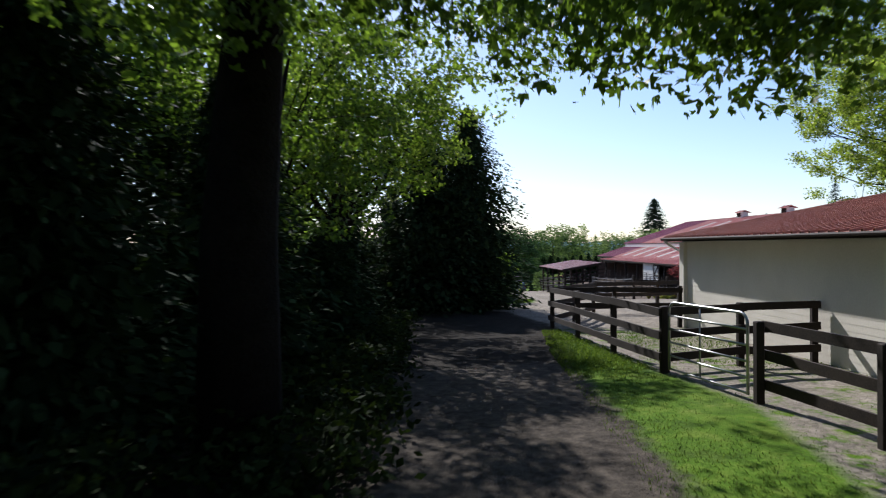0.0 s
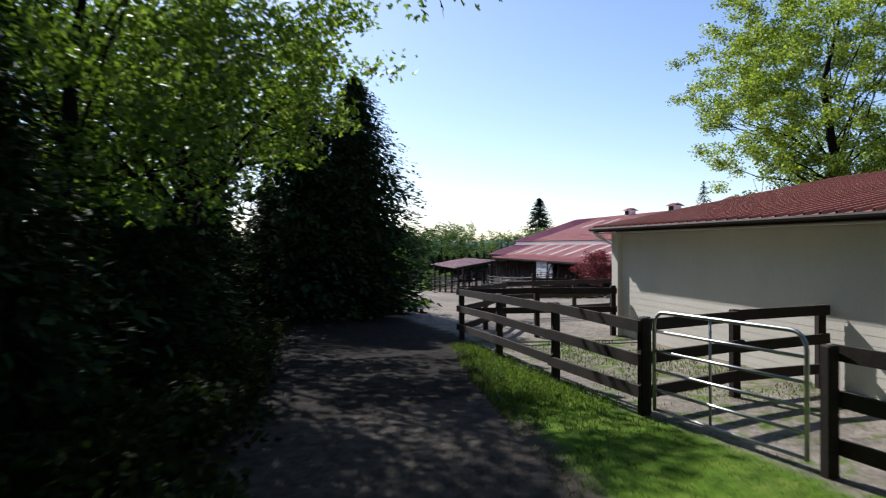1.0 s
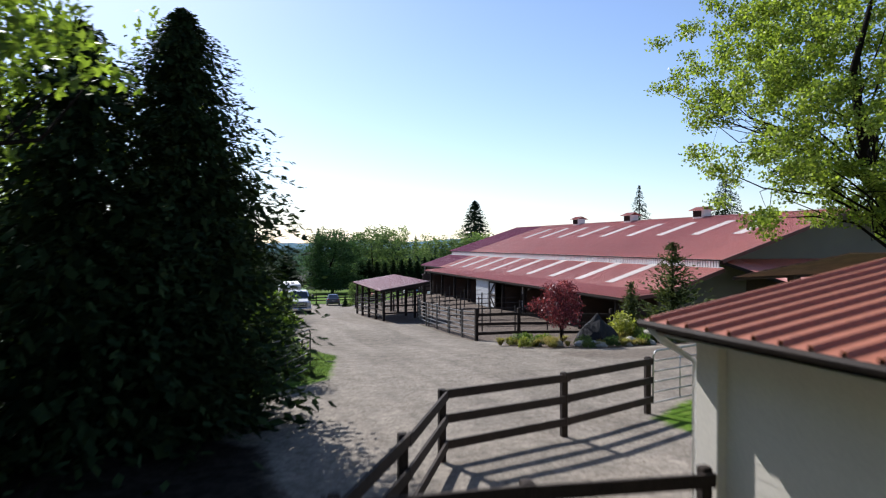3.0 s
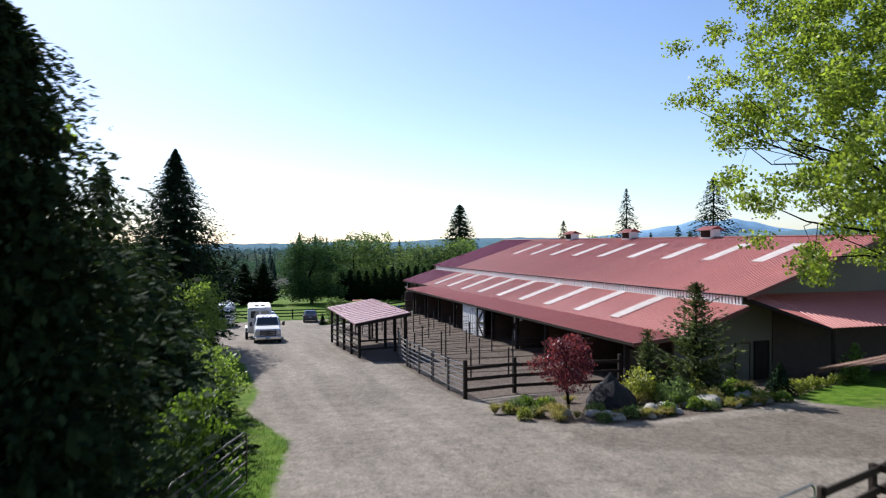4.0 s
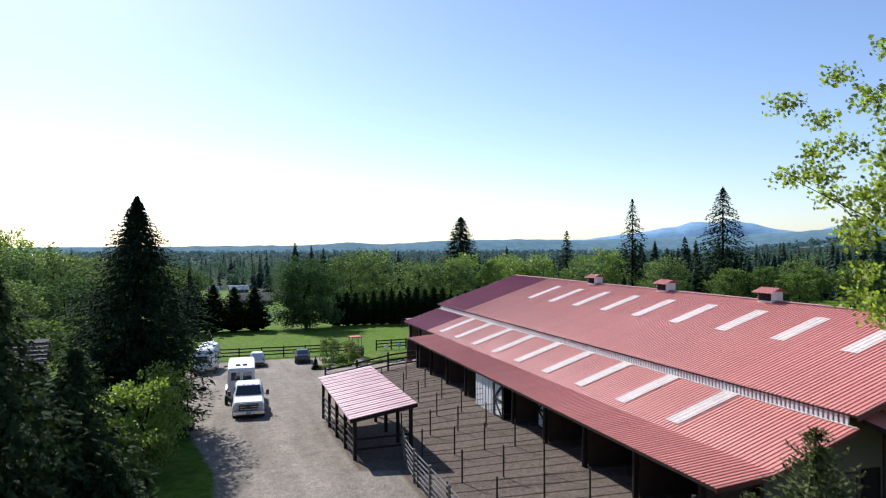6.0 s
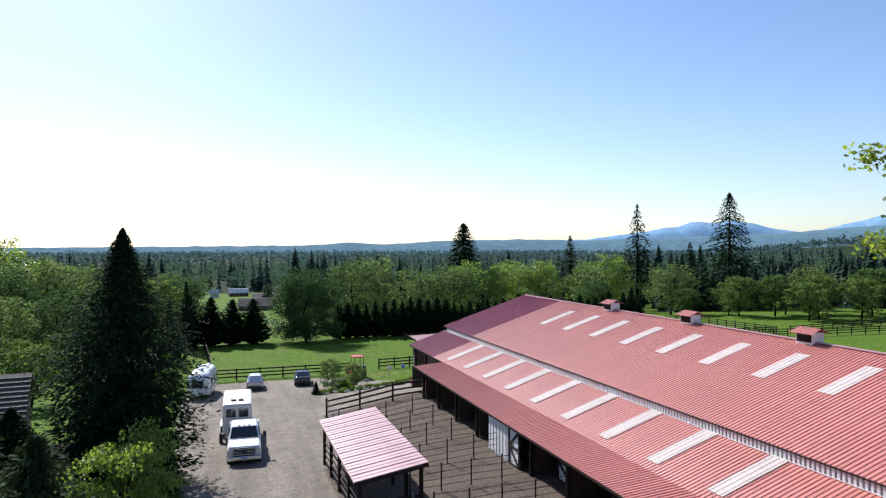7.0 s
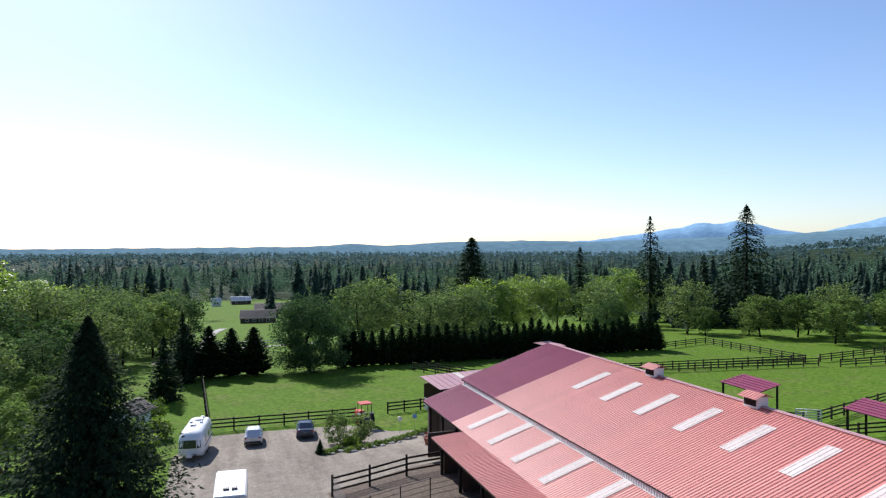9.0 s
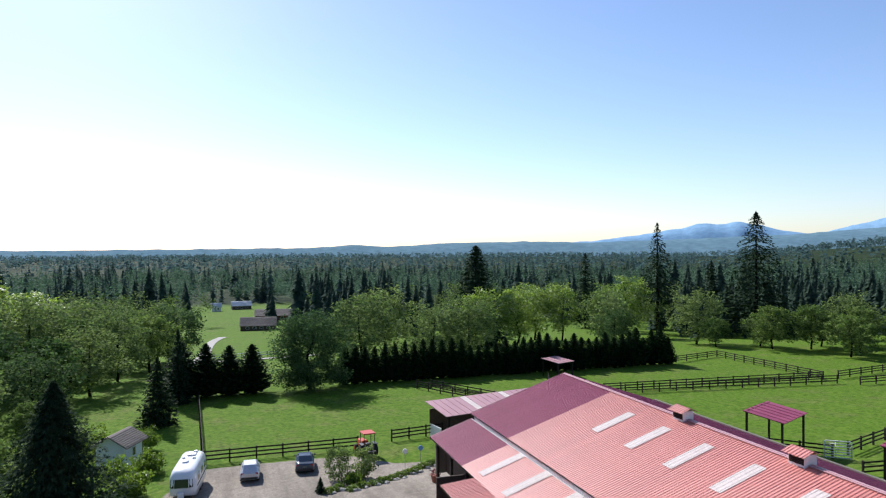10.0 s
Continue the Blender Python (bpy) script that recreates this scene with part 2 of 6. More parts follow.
def ground_z(x, y):
    """Height of the ground: it falls gently away, with a level pad under the barn and a wooded hill far to the right."""
    x, y = np.asarray(x, float), np.asarray(y, float)
    z = sum(np.interp(y + d, PROFILE_Y, PROFILE_Z) for d in (-3, -1, 1, 3)) / 4
    pad = smoothstep(12.5, 23, x) * (1 - smoothstep(44, 52, x)) * smoothstep(42, 47, y) * (1 - smoothstep(79, 104, y))
    z = z * (1 - pad) + -1.75 * pad
    r = np.hypot(x, y)
    az = np.degrees(np.arctan2(x, np.maximum(y, 1)))
    z = z + smoothstep(500, 1700, r) * smoothstep(36, 54, az) * 48
    return z


def gz(x, y):
    return float(ground_z(x, y))


def inside(px, py, poly):
    hit = np.zeros(np.shape(px), bool)
    for (x0, y0), (x1, y1) in zip(poly, poly[1:] + poly[:1]):
        cross = (y0 > py) != (y1 > py)
        hit ^= cross & (px < (x1 - x0) * (py - y0) / (y1 - y0 + 1e-12) + x0)
    return hit


GRAVEL = [(-0.4, -40), (1.6, -40), (2.0, 6), (2.75, 16), (3.3, 19), (11, 19), (11, 26), (13, 27.5), (45, 30), (45, 35.5), (25.5, 36.0), (24.6, 38.0), (25, 42), (26, 46),
          (13.8, 46), (13.8, 56), (15, 58), (14, 84), (30, 86), (29, 106), (24, 107), (20, 111.5), (6, 111.5), (2.5, 104), (3.0, 84),
          (3.6, 72), (5.6, 60), (5.9, 50), (5.2, 45), (6.3, 39), (5.3, 33), (2.0, 29), (-0.3, 22)]
PENS = [(13.5, 44.5), (27, 45.8), (28, 87), (14.3, 86.5), (14, 70), (12, 69.5), (12, 57.5), (13.8, 57)]
CORRAL = [(3.6, 4), (12, 4), (12, 19), (3.7, 19.4), (4.1, 12), (4.5, 9.4)]
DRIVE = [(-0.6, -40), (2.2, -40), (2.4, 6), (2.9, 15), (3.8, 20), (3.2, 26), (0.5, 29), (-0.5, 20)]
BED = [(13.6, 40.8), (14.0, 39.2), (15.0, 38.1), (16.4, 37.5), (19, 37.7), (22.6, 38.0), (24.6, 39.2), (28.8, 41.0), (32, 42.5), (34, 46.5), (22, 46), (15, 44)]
TREE_SHADE = [(-0.6, 12.5), (2.9, 13.5), (3.6, 20), (3.2, 26), (0.5, 29), (-0.5, 20)]
BROWN = [(14.2, 36.9), (24, 37.0), (32, 35.5), (44, 33), (44, 27), (26, 29.5), (17, 33), (13.5, 35.5)]
FIELD = [(-14, 165), (34, 165), (40, 260), (62, 540), (-20, 540)]
SHADED_LITTER = [(-40, -40), (-0.3, -40), (-0.2, 20), (1.5, 29), (3.5, 33), (3.0, 60), (2.0, 84), (-14, 84), (-30, 40)]


def zone(px, py, poly, soft=1.2):
    """1 well inside the outline, 0 well outside, 0.5 on it."""
    d = np.full(np.shape(px), 1e9)
    for (x0, y0), (x1, y1) in zip(poly, poly[1:] + poly[:1]):
        ex, ey = x1 - x0, y1 - y0
        u = np.clip(((px - x0) * ex + (py - y0) * ey) / (ex * ex + ey * ey), 0, 1)
        d = np.minimum(d, np.hypot(px - x0 - u * ex, py - y0 - u * ey))
    return np.clip(0.5 + np.where(inside(px, py, poly), d, -d) / soft, 0, 1)


def build_ground():
    def axis(lo, hi, step, far_lo, far_hi):
        mid = list(np.arange(lo, hi + step / 2, step))
        out, s = [], step
        q = hi
        while q < far_hi:
            s = min(s * 1.16, 160)
            q += s
            out.append(q)
        low, s, q = [], step, lo
        while q > far_lo:
            s = min(s * 1.25, 160)
            q -= s
            low.append(q)
        return np.array(low[::-1] + mid + out)
    xs, ys = axis(-6, 30, 0.4, -4800, 4800), axis(-4, 112, 0.4, -400, 4800)
    gx, gy = np.meshgrid(xs, ys)
    zz = ground_z(gx, gy)
    near = (np.abs(gx) < 300) & (gy < 400)
    bumps = np.array([noise.noise((x * 0.5, y * 0.5, 0)) * 0.03 + noise.noise((x * 0.12, y * 0.12, 4)) * 0.08 for x, y in zip(gx.ravel(), gy.ravel())]).reshape(gx.shape)
    zz = zz + np.where(near, bumps, 0) - 0.02
    nx, ny = len(xs), len(ys)
    me = bpy.data.meshes.new("ground")
    idx = np.arange(nx * ny).reshape(ny, nx)
    q = np.stack([idx[:-1, :-1], idx[:-1, 1:], idx[1:, 1:], idx[1:, :-1]], -1).reshape(-1, 4)
    me.from_pydata(np.stack([gx, gy, zz], -1).reshape(-1, 3).tolist(), [], q.tolist())
    for name, poly in (("gravel", GRAVEL), ("dirt", PENS), ("patchy", CORRAL), ("shaded_litter", SHADED_LITTER), ("drive", DRIVE), ("bed", BED), ("field", FIELD), ("tree_shade", TREE_SHADE), ("brown", BROWN)):
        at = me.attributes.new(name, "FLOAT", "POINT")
        at.data.foreach_set("value", zone(gx, gy, poly, 2.4 if name in ("shaded_litter", "tree_shade", "brown") else 1.2).astype(np.float32).ravel())
    me.shade_smooth()
    return me


def ground_material():
    m, nt, bs = tree_of("ground_cover")

    def attr(name):
        a = nt.nodes.new("ShaderNodeAttribute")
        a.attribute_name = name
        return a.outputs["Fac"]

    def edge(name, n1, spread=0.5):
        """The zone's mask with a ragged edge."""
        add = nt.nodes.new("ShaderNodeMath")
        add.operation = "MULTIPLY_ADD"
        nt.links.new(n1.outputs[0], add.inputs[0])
        add.inputs[1].default_value = spread
        nt.links.new(attr(name), add.inputs[2])
        r = nt.nodes.new("ShaderNodeMapRange")
        r.inputs[1].default_value, r.inputs[2].default_value = 0.5 + spread * 0.5 - 0.1, 0.5 + spread * 0.5 + 0.1
        nt.links.new(add.outputs[0], r.inputs[0])
        return r.outputs[0]
    broad, mid, fine, grit = noise_of(nt, 0.05, 4), noise_of(nt, 0.5, 6, 0.7), noise_of(nt, 5, 6, 0.75), noise_of(nt, 30, 3, 0.7)
    ragged = noise_of(nt, 2.2, 5, 0.75)
    stones = nt.nodes.new("ShaderNodeTexVoronoi")
    stones.inputs["Scale"].default_value = 16
    tc = nt.nodes.new("ShaderNodeTexCoord")
    nt.links.new(tc.outputs["Object"], stones.inputs["Vector"])
    grass = ramp_of(nt, broad.outputs[0], [(0.35, (0.08, 0.16, 0.009)), (0.65, (0.125, 0.21, 0.014))]).outputs[0]
    grass = mix_of(nt, 0.5, grass, ramp_of(nt, mid.outputs[0], [(0.3, (0.045, 0.095, 0.007)), (0.7, (0.155, 0.235, 0.02))]).outputs[0])
    grass = mix_of(nt, 0.4, grass, ramp_of(nt, fine.outputs[0], [(0.32, (0.03, 0.065, 0.005)), (0.68, (0.165, 0.245, 0.024))]).outputs[0])
    worn = noise_of(nt, 0.22, 5, 0.75)
    speck = noise_of(nt, 1.6, 4, 0.8)
    grass = mix_of(nt, 0.55, grass, ramp_of(nt, speck.outputs[0], [(0.36, (0.03, 0.06, 0.006)), (0.5, (0.1, 0.18, 0.012)), (0.64, (0.2, 0.25, 0.035))]).outputs[0])
    dry = nt.nodes.new("ShaderNodeMapRange")
    dry.inputs[1].default_value, dry.inputs[2].default_value, dry.inputs[4].default_value = 0.5, 0.72, 0.75
    nt.links.new(worn.outputs[0], dry.inputs[0])
    grass = mix_of(nt, dry.outputs[0], grass, ramp_of(nt, speck.outputs[0], [(0.35, (0.08, 0.085, 0.025)), (0.65, (0.24, 0.22, 0.07))]).outputs[0])
    grass = mix_of(nt, 1.0, grass, (0.74, 0.8, 0.84), "MULTIPLY")
    gravel = ramp_of(nt, mid.outputs[0], [(0.3, (0.17, 0.148, 0.124)), (0.7, (0.25, 0.224, 0.192))]).outputs[0]
    gravel = mix_of(nt, 0.35, gravel, ramp_of(nt, stones.outputs["Color"], [(0.1, (0.06, 0.052, 0.043)), (0.9, (0.43, 0.385, 0.33))]).outputs[0])
    gravel = mix_of(nt, 0.3, gravel, ramp_of(nt, fine.outputs[0], [(0.36, (0.08, 0.066, 0.052)), (0.62, (0.29, 0.252, 0.21))]).outputs[0])
    dirt = ramp_of(nt, fine.outputs[0], [(0.36, (0.045, 0.035, 0.027)), (0.62, (0.2, 0.16, 0.127))]).outputs[0]
    dirt = mix_of(nt, 0.4, dirt, ramp_of(nt, grit.outputs[0], [(0.36, (0.035, 0.028, 0.022)), (0.64, (0.27, 0.215, 0.172))]).outputs[0])
    dirt = mix_of(nt, 1.0, dirt, (0.84, 0.83, 0.83), "MULTIPLY")
    # leaf litter taken towards black, with the shade under the trees in it
    shaded_litter = ramp_of(nt, fine.outputs[0], [(0.3, (0.01, 0.008, 0.005)), (0.7, (0.034, 0.027, 0.018))]).outputs[0]
    mp = nt.nodes.new("ShaderNodeMapping")
    mp.inputs["Scale"].default_value = (1.1, 0.06, 1.0)
    mp.inputs["Rotation"].default_value = (0, 0, radians(-6))
    nt.links.new(tc.outputs["Object"], mp.inputs["Vector"])
    ruts = nt.nodes.new("ShaderNodeTexNoise")
    ruts.inputs["Scale"].default_value, ruts.inputs["Detail"].default_value = 0.8, 3
    nt.links.new(mp.outputs[0], ruts.inputs["Vector"])
    gravel = mix_of(nt, 1.0, gravel, ramp_of(nt, ruts.outputs[0], [(0.35, (0.84, 0.83, 0.81)), (0.65, (1.14, 1.13, 1.11))]).outputs[0], "MULTIPLY")
    gravel = mix_of(nt, 1.0, gravel, ramp_of(nt, broad.outputs[0], [(0.35, (0.85, 0.84, 0.82)), (0.6, (1.1, 1.09, 1.06))]).outputs[0], "MULTIPLY")
    gravel = mix_of(nt, 1.0, gravel, ramp_of(nt, speck.outputs[0], [(0.35, (0.82, 0.83, 0.85)), (0.65, (1.14, 1.14, 1.15))]).outputs[0], "MULTIPLY")
    tufts = ramp_of(nt, ragged.outputs[0], [(0.5, (0, 0, 0)), (0.62, (1, 1, 1))]).outputs[0]
    patchy = mix_of(nt, tufts, gravel, grass)
    # woods far off cover the ground: it turns dark green past 300 metres
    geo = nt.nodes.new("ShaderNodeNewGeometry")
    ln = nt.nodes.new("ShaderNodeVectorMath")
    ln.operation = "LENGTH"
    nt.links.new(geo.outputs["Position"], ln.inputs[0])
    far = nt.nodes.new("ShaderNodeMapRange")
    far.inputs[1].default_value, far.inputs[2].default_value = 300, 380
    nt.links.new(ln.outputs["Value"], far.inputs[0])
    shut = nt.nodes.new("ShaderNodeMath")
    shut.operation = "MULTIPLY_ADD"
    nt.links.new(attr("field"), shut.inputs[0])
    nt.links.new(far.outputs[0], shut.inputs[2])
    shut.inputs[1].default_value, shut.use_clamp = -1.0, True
    c = mix_of(nt, edge("shaded_litter", ragged), grass, shaded_litter)
    c = mix_of(nt, edge("gravel", ragged, 0.6), c, gravel)
    # the drive's own darker gravel, lowered further for the tree shade over it
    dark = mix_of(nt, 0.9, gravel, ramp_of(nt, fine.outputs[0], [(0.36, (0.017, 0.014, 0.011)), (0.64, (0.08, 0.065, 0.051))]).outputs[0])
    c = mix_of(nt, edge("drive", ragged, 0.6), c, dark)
    # deep tree shade over this stretch of drive, laid into the ground colour
    c = mix_of(nt, edge("tree_shade", ragged, 0.6), c, ramp_of(nt, fine.outputs[0], [(0.36, (0.008, 0.0066, 0.005)), (0.64, (0.036, 0.03, 0.024))]).outputs[0])
    half = nt.nodes.new("ShaderNodeMath")
    half.operation = "MULTIPLY"
    nt.links.new(edge("brown", ragged, 0.8), half.inputs[0])
    half.inputs[1].default_value = 0.55
    c = mix_of(nt, half.outputs[0], c, dirt)
    c = mix_of(nt, edge("patchy", ragged), c, patchy)
    c = mix_of(nt, edge("bed", ragged), c, dirt)
    c = mix_of(nt, edge("dirt", ragged, 0.3), c, dirt)
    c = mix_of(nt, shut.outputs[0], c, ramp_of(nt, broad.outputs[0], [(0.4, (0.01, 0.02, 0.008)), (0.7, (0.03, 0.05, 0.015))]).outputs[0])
    nt.links.new(c, bs.inputs["Base Color"])
    bs.inputs["Roughness"].default_value = 0.95
    bs.inputs["Specular IOR Level"].default_value = 0.05
    add = nt.nodes.new("ShaderNodeMath")
    add.operation = "ADD"
    nt.links.new(fine.outputs[0], add.inputs[0])
    nt.links.new(grit.outputs[0], add.inputs[1])
    bump_of(nt, bs, add.outputs[0], 0.8, 0.03)
    return m


ground_mesh = build_ground()
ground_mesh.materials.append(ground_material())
tagged(new("ground", ground_mesh), "gravel yard and green grass falling gently away", "ground", kind="structure")

# ---- trees ----
def spin(n, g):
    """n random unit vectors."""
    v = g.normal(size=(n, 3))
    return v / np.linalg.norm(v, axis=1, keepdims=True)


def leaf_quads(centres, size, g, flat=0.0, spread=0.35):
    """A diamond-shaped leaf at each centre, turned at random; flat > 0 turns them to lie level."""
    n = len(centres)
    a = spin(n, g)
    a[:, 2] *= 1 - flat
    a /= np.linalg.norm(a, axis=1, keepdims=True)
    b = np.cross(a, spin(n, g))
    b /= np.linalg.norm(b, axis=1, keepdims=True) + 1e-9
    if flat > 0:
        b[:, 2] *= 1 - flat
    s = (size * (1 - spread + 2 * spread * g.random(n)))[:, None]
    return np.stack([centres - a * s * 0.5, centres + b * s * 0.38 - a * s * 0.05, centres + a * s * 0.5, centres - b * s * 0.38 - a * s * 0.05], 1)


def lobed_quads(centres, size, g):
    """A three-lobed leaf at each centre, turned at random, hanging a little."""
    n = len(centres)
    a = spin(n, g) + [0, 0, -0.35]
    a /= np.linalg.norm(a, axis=1, keepdims=True)
    b = np.cross(a, spin(n, g))
    b /= np.linalg.norm(b, axis=1, keepdims=True) + 1e-9
    s = (size * (0.65 + 0.7 * g.random(n)))[:, None]
    out = []
    for turn, ln in ((-0.95, 0.8), (0.0, 1.0), (0.95, 0.8)):
        d, e = a * math.cos(turn) + b * math.sin(turn), b * math.cos(turn) - a * math.sin(turn)
        out.append(np.stack([centres, centres + d * s * ln * 0.5 + e * s * 0.24, centres + d * s * ln, centres + d * s * ln * 0.5 - e * s * 0.24], 1))
    return np.concatenate(out)


def broad_tree(name, label, x, y, h, rx, ry, low, clumps, per, size, leaf, g, trunk_r=0.25, clump_r=0.9, lean=(0, 0), limbs=9, kind_cat="tree", z0=None, group="", first=0.25, wobble=0.03, hang=(), lobed=False, flat=0.0):
    """A broad-leaved tree: tapered trunk, bent limbs that reach the clumps, and a crown of leaf clumps with gaps."""
    z = gz(x, y) if z0 is None else z0
    t = thing(name, label, kind_cat, (x, y, z - 0.05), group=group)
    cz, rz = (h + low) / 2, (h - low) / 2
    d = spin(clumps, g)
    r = 0.45 + 0.55 * g.random(clumps) ** 0.5
    lobes = 1 + 0.28 * np.sin(3 * np.arctan2(d[:, 1], d[:, 0]) + g.random() * 6) * (1 - np.abs(d[:, 2])) + 0.15 * g.normal(size=clumps)
    c = d * (r * lobes)[:, None] * np.array([rx, ry, rz]) + np.array([lean[0], lean[1], cz])
    c[:, 2] = np.maximum(c[:, 2], low + 0.3 * g.random(clumps))
    for hx, hy, hz, ax, ay, az, m in hang:
        c = np.concatenate([c, spin(m, g) * g.random((m, 1)) ** 0.4 * [ax, ay, az] + [hx, hy, hz]])
    wood = Shape()
    top = np.array([lean[0] * 0.7, lean[1] * 0.7, h * 0.8])
    bend = g.normal(size=(5, 2)) * wobble * h
    bend[0] = 0
    us = np.linspace(0, 1, 5)
    pts = np.array([(top[0] * u * u + bend[i, 0], top[1] * u * u + bend[i, 1], top[2] * u) for i, u in enumerate(us)])
    wood.tube([tuple(p) for p in pts], [trunk_r * 1.15, trunk_r, trunk_r * 0.75, trunk_r * 0.5, trunk_r * 0.15], 10)
    part("trunk", wood, M_BARK, t, smooth=True)
    far = c[np.argsort(-np.linalg.norm(c - [lean[0], lean[1], cz], axis=1))]
    for hx, hy, hz, ax, ay, az, m in hang:
        twig = Shape()
        for k in range(7):
            e = np.array([hx, hy, hz]) + g.uniform(-0.9, 0.9, 3) * [ax, ay, az]
            twig.tube([(hx * 0.55, hy * 0.6, hz + 2.2), (hx * 0.8 + g.normal() * 0.2, hy * 0.9, hz + 1.1), tuple(e)], [0.035, 0.022, 0.006], 5, False)
        part("limb", twig, M_BARK, t, smooth=True)
    step = max(1, len(far) // (2 * limbs))
    for i in range(limbs):
        e = far[(i * step) % len(far)]
        u = float(np.clip(first + (e[2] - low) / (h - low + 1e-6) * 0.5 * g.uniform(0.7, 1.1), first, 0.85))
        s = np.array([np.interp(u, us, pts[:, k]) for k in range(3)])
        m1, m2 = s + (e - s) * 0.35 + [0, 0, 0.05 * h * g.random()], s + (e - s) * 0.7 + g.normal(size=3) * 0.03 * h
        w = trunk_r * 0.25 * (1.2 - u)
        bough = Shape().tube([tuple(s), tuple(m1), tuple(m2), tuple(e)], [w, w * 0.7, w * 0.45, w * 0.12], 6, False)
        near = c[np.argsort(np.linalg.norm(c - m2, axis=1))[:5]]
        for q in near:
            bough.tube([tuple(m1 + (m2 - m1) * g.uniform(0.3, 1)), tuple((m2 + q) / 2 + g.normal(size=3) * 0.02 * h), tuple(q)], [w * 0.35, w * 0.25, w * 0.08], 4, False)
        part("limb", bough, M_BARK, t, smooth=True)
    k = np.repeat(c, per, axis=0)
    off = np.clip(g.normal(size=(len(k), 3)), -1.7, 1.7) * clump_r * np.array([0.6, 0.6, 0.4])
    part("crown", quads_mesh("crown", (lobed_quads(k + off, size, g) if lobed else leaf_quads(k + off, size, g, flat)), leaf), leaf, t)
    return t


def conifer_quads(h, r, low, whorls, per, sprays, size, g, power=0.85, droop=0.25, ragged=0.25, belly=99.0, core=0.45):
    """Sprays of needles along drooping branches, set in whorls up a straight stem."""
    out = []
    for i in range(whorls):
        u = 1 - (1 - (i + g.random() * 0.8) / whorls) ** 1.4
        z = low + (h - low) * u
        n = max(3, int(per * (1 - u * 0.6)))
        az = g.random() * 6.28 + np.arange(n) * 6.283 / n + g.normal(size=n) * 0.25
        ln = min(belly, r * (1 - u) ** power) * (1 + ragged * np.clip(g.normal(size=n), -2.2, 1.4)) + 0.008 * r
        ln = ln * (0.72 + 0.28 * min(1.0, u / 0.25)) if belly < 90 else ln
        k = sprays
        s = (np.arange(k) + g.random((n, k))) / k
        s = s ** 0.75
        rad = s * ln[:, None]
        zz = z - droop * rad * (0.6 + 0.8 * s) + g.normal(size=rad.shape) * 0.12 * size
        a = az[:, None] + g.normal(size=rad.shape) * 0.1
        c = np.stack([rad * np.cos(a), rad * np.sin(a), zz], -1).reshape(-1, 3)
        o = np.stack([np.cos(a), np.sin(a), np.full(a.shape, -droop)], -1).reshape(-1, 3) + g.normal(size=(n * k, 3)) * 0.35
        o /= np.linalg.norm(o, axis=1, keepdims=True)
        w = np.cross(o, np.array([0, 0, 1.0])) + g.normal(size=o.shape) * 0.45
        w /= np.linalg.norm(w, axis=1, keepdims=True) + 1e-9
        sz = (size * (0.65 + 0.7 * g.random(n * k)) * (1 - 0.65 * u))[:, None]
        out.append(np.stack([c - o * sz * 0.5, c + w * sz * 0.32, c + o * sz * 0.75, c - w * sz * 0.32], 1))
        if core:
            # broad inner sprays that close the heart of the crown
            q = rad.reshape(-1) < 0.72 * np.repeat(ln, k)
            q &= g.random(n * k) < core
            c, o, w, sz = c[q] * [0.92, 0.92, 1], o[q], w[q], np.minimum(sz[q] * 1.6, 0.4 * np.repeat(ln, k)[q][:, None] + 0.1)
            out.append(np.stack([c - o * sz * 0.5, c + w * sz * 0.4 - [0, 0, 0.1], c + o * sz * 0.5 - [0, 0, 0.15], c - w * sz * 0.4 - [0, 0, 0.1]], 1))
    return np.concatenate(out)


def conifer(name, label, x, y, h, r, low, whorls, per, sprays, size, leaf, g, trunk_r=0.2, group="", **more):
    t = thing(name, label, "tree", (x, y, gz(x, y) - 0.05), group=group)
    part("trunk", Shape().tube([(0, 0, 0), (0, 0, h * 0.5), (0, 0, h * 0.98)], [trunk_r, trunk_r * 0.6, trunk_r * 0.08], 8), M_BARK, t, smooth=True)
    part("crown", quads_mesh("crown", conifer_quads(h, r, low, whorls, per, sprays, size, g, **more), leaf), leaf, t)
    return t


# dense dark evergreens beside the drive
CEDARS = [(0.1, 27.7, 7.7, 3.9), (-3.4, 26.5, 4.0, 2.4), (-2.9, 21.0, 2.9, 2.0), (-2.6, 16.6, 2.5, 1.7), (-3.4, 12.0, 5.4, 1.9), (-4.6, 8.0, 7.2, 2.4), (0.1, 47.5, 9.4, 3.7),
          (-7.5, 15, 8.5, 3.0), (-8, 22, 8.5, 3.2), (-7.5, 30, 8.5, 3.2), (-5.0, 2.5, 7.0, 2.6), (-4.5, 42.0, 9.5, 3.4), (0.9, 40.5, 6.0, 2.4), (1.4, 51.0, 7.0, 3.4), (2.8, 48.6, 3.8, 2.2)]
for cx, cy, ch, cr in CEDARS:
    near = cy < 16 and cx > -6
    hid = cx < -5.9 or cy > 39
    conifer("evergreen_tree", "dense dark evergreen tree beside the gravel drive", cx, cy, ch, cr, 0.1, 66 if near else 46 if hid else 58, 24 if near else 17 if hid else 22, 17 if near else 13 if hid else 18, 0.2 if near else 0.34 if hid else 0.26, M_FEATHER if cy > 46 else M_CEDAR, rng, 0.2, "evergreens beside the drive", power=0.6, droop=0.35 if cy > 39 else 0.25, ragged=0.3)
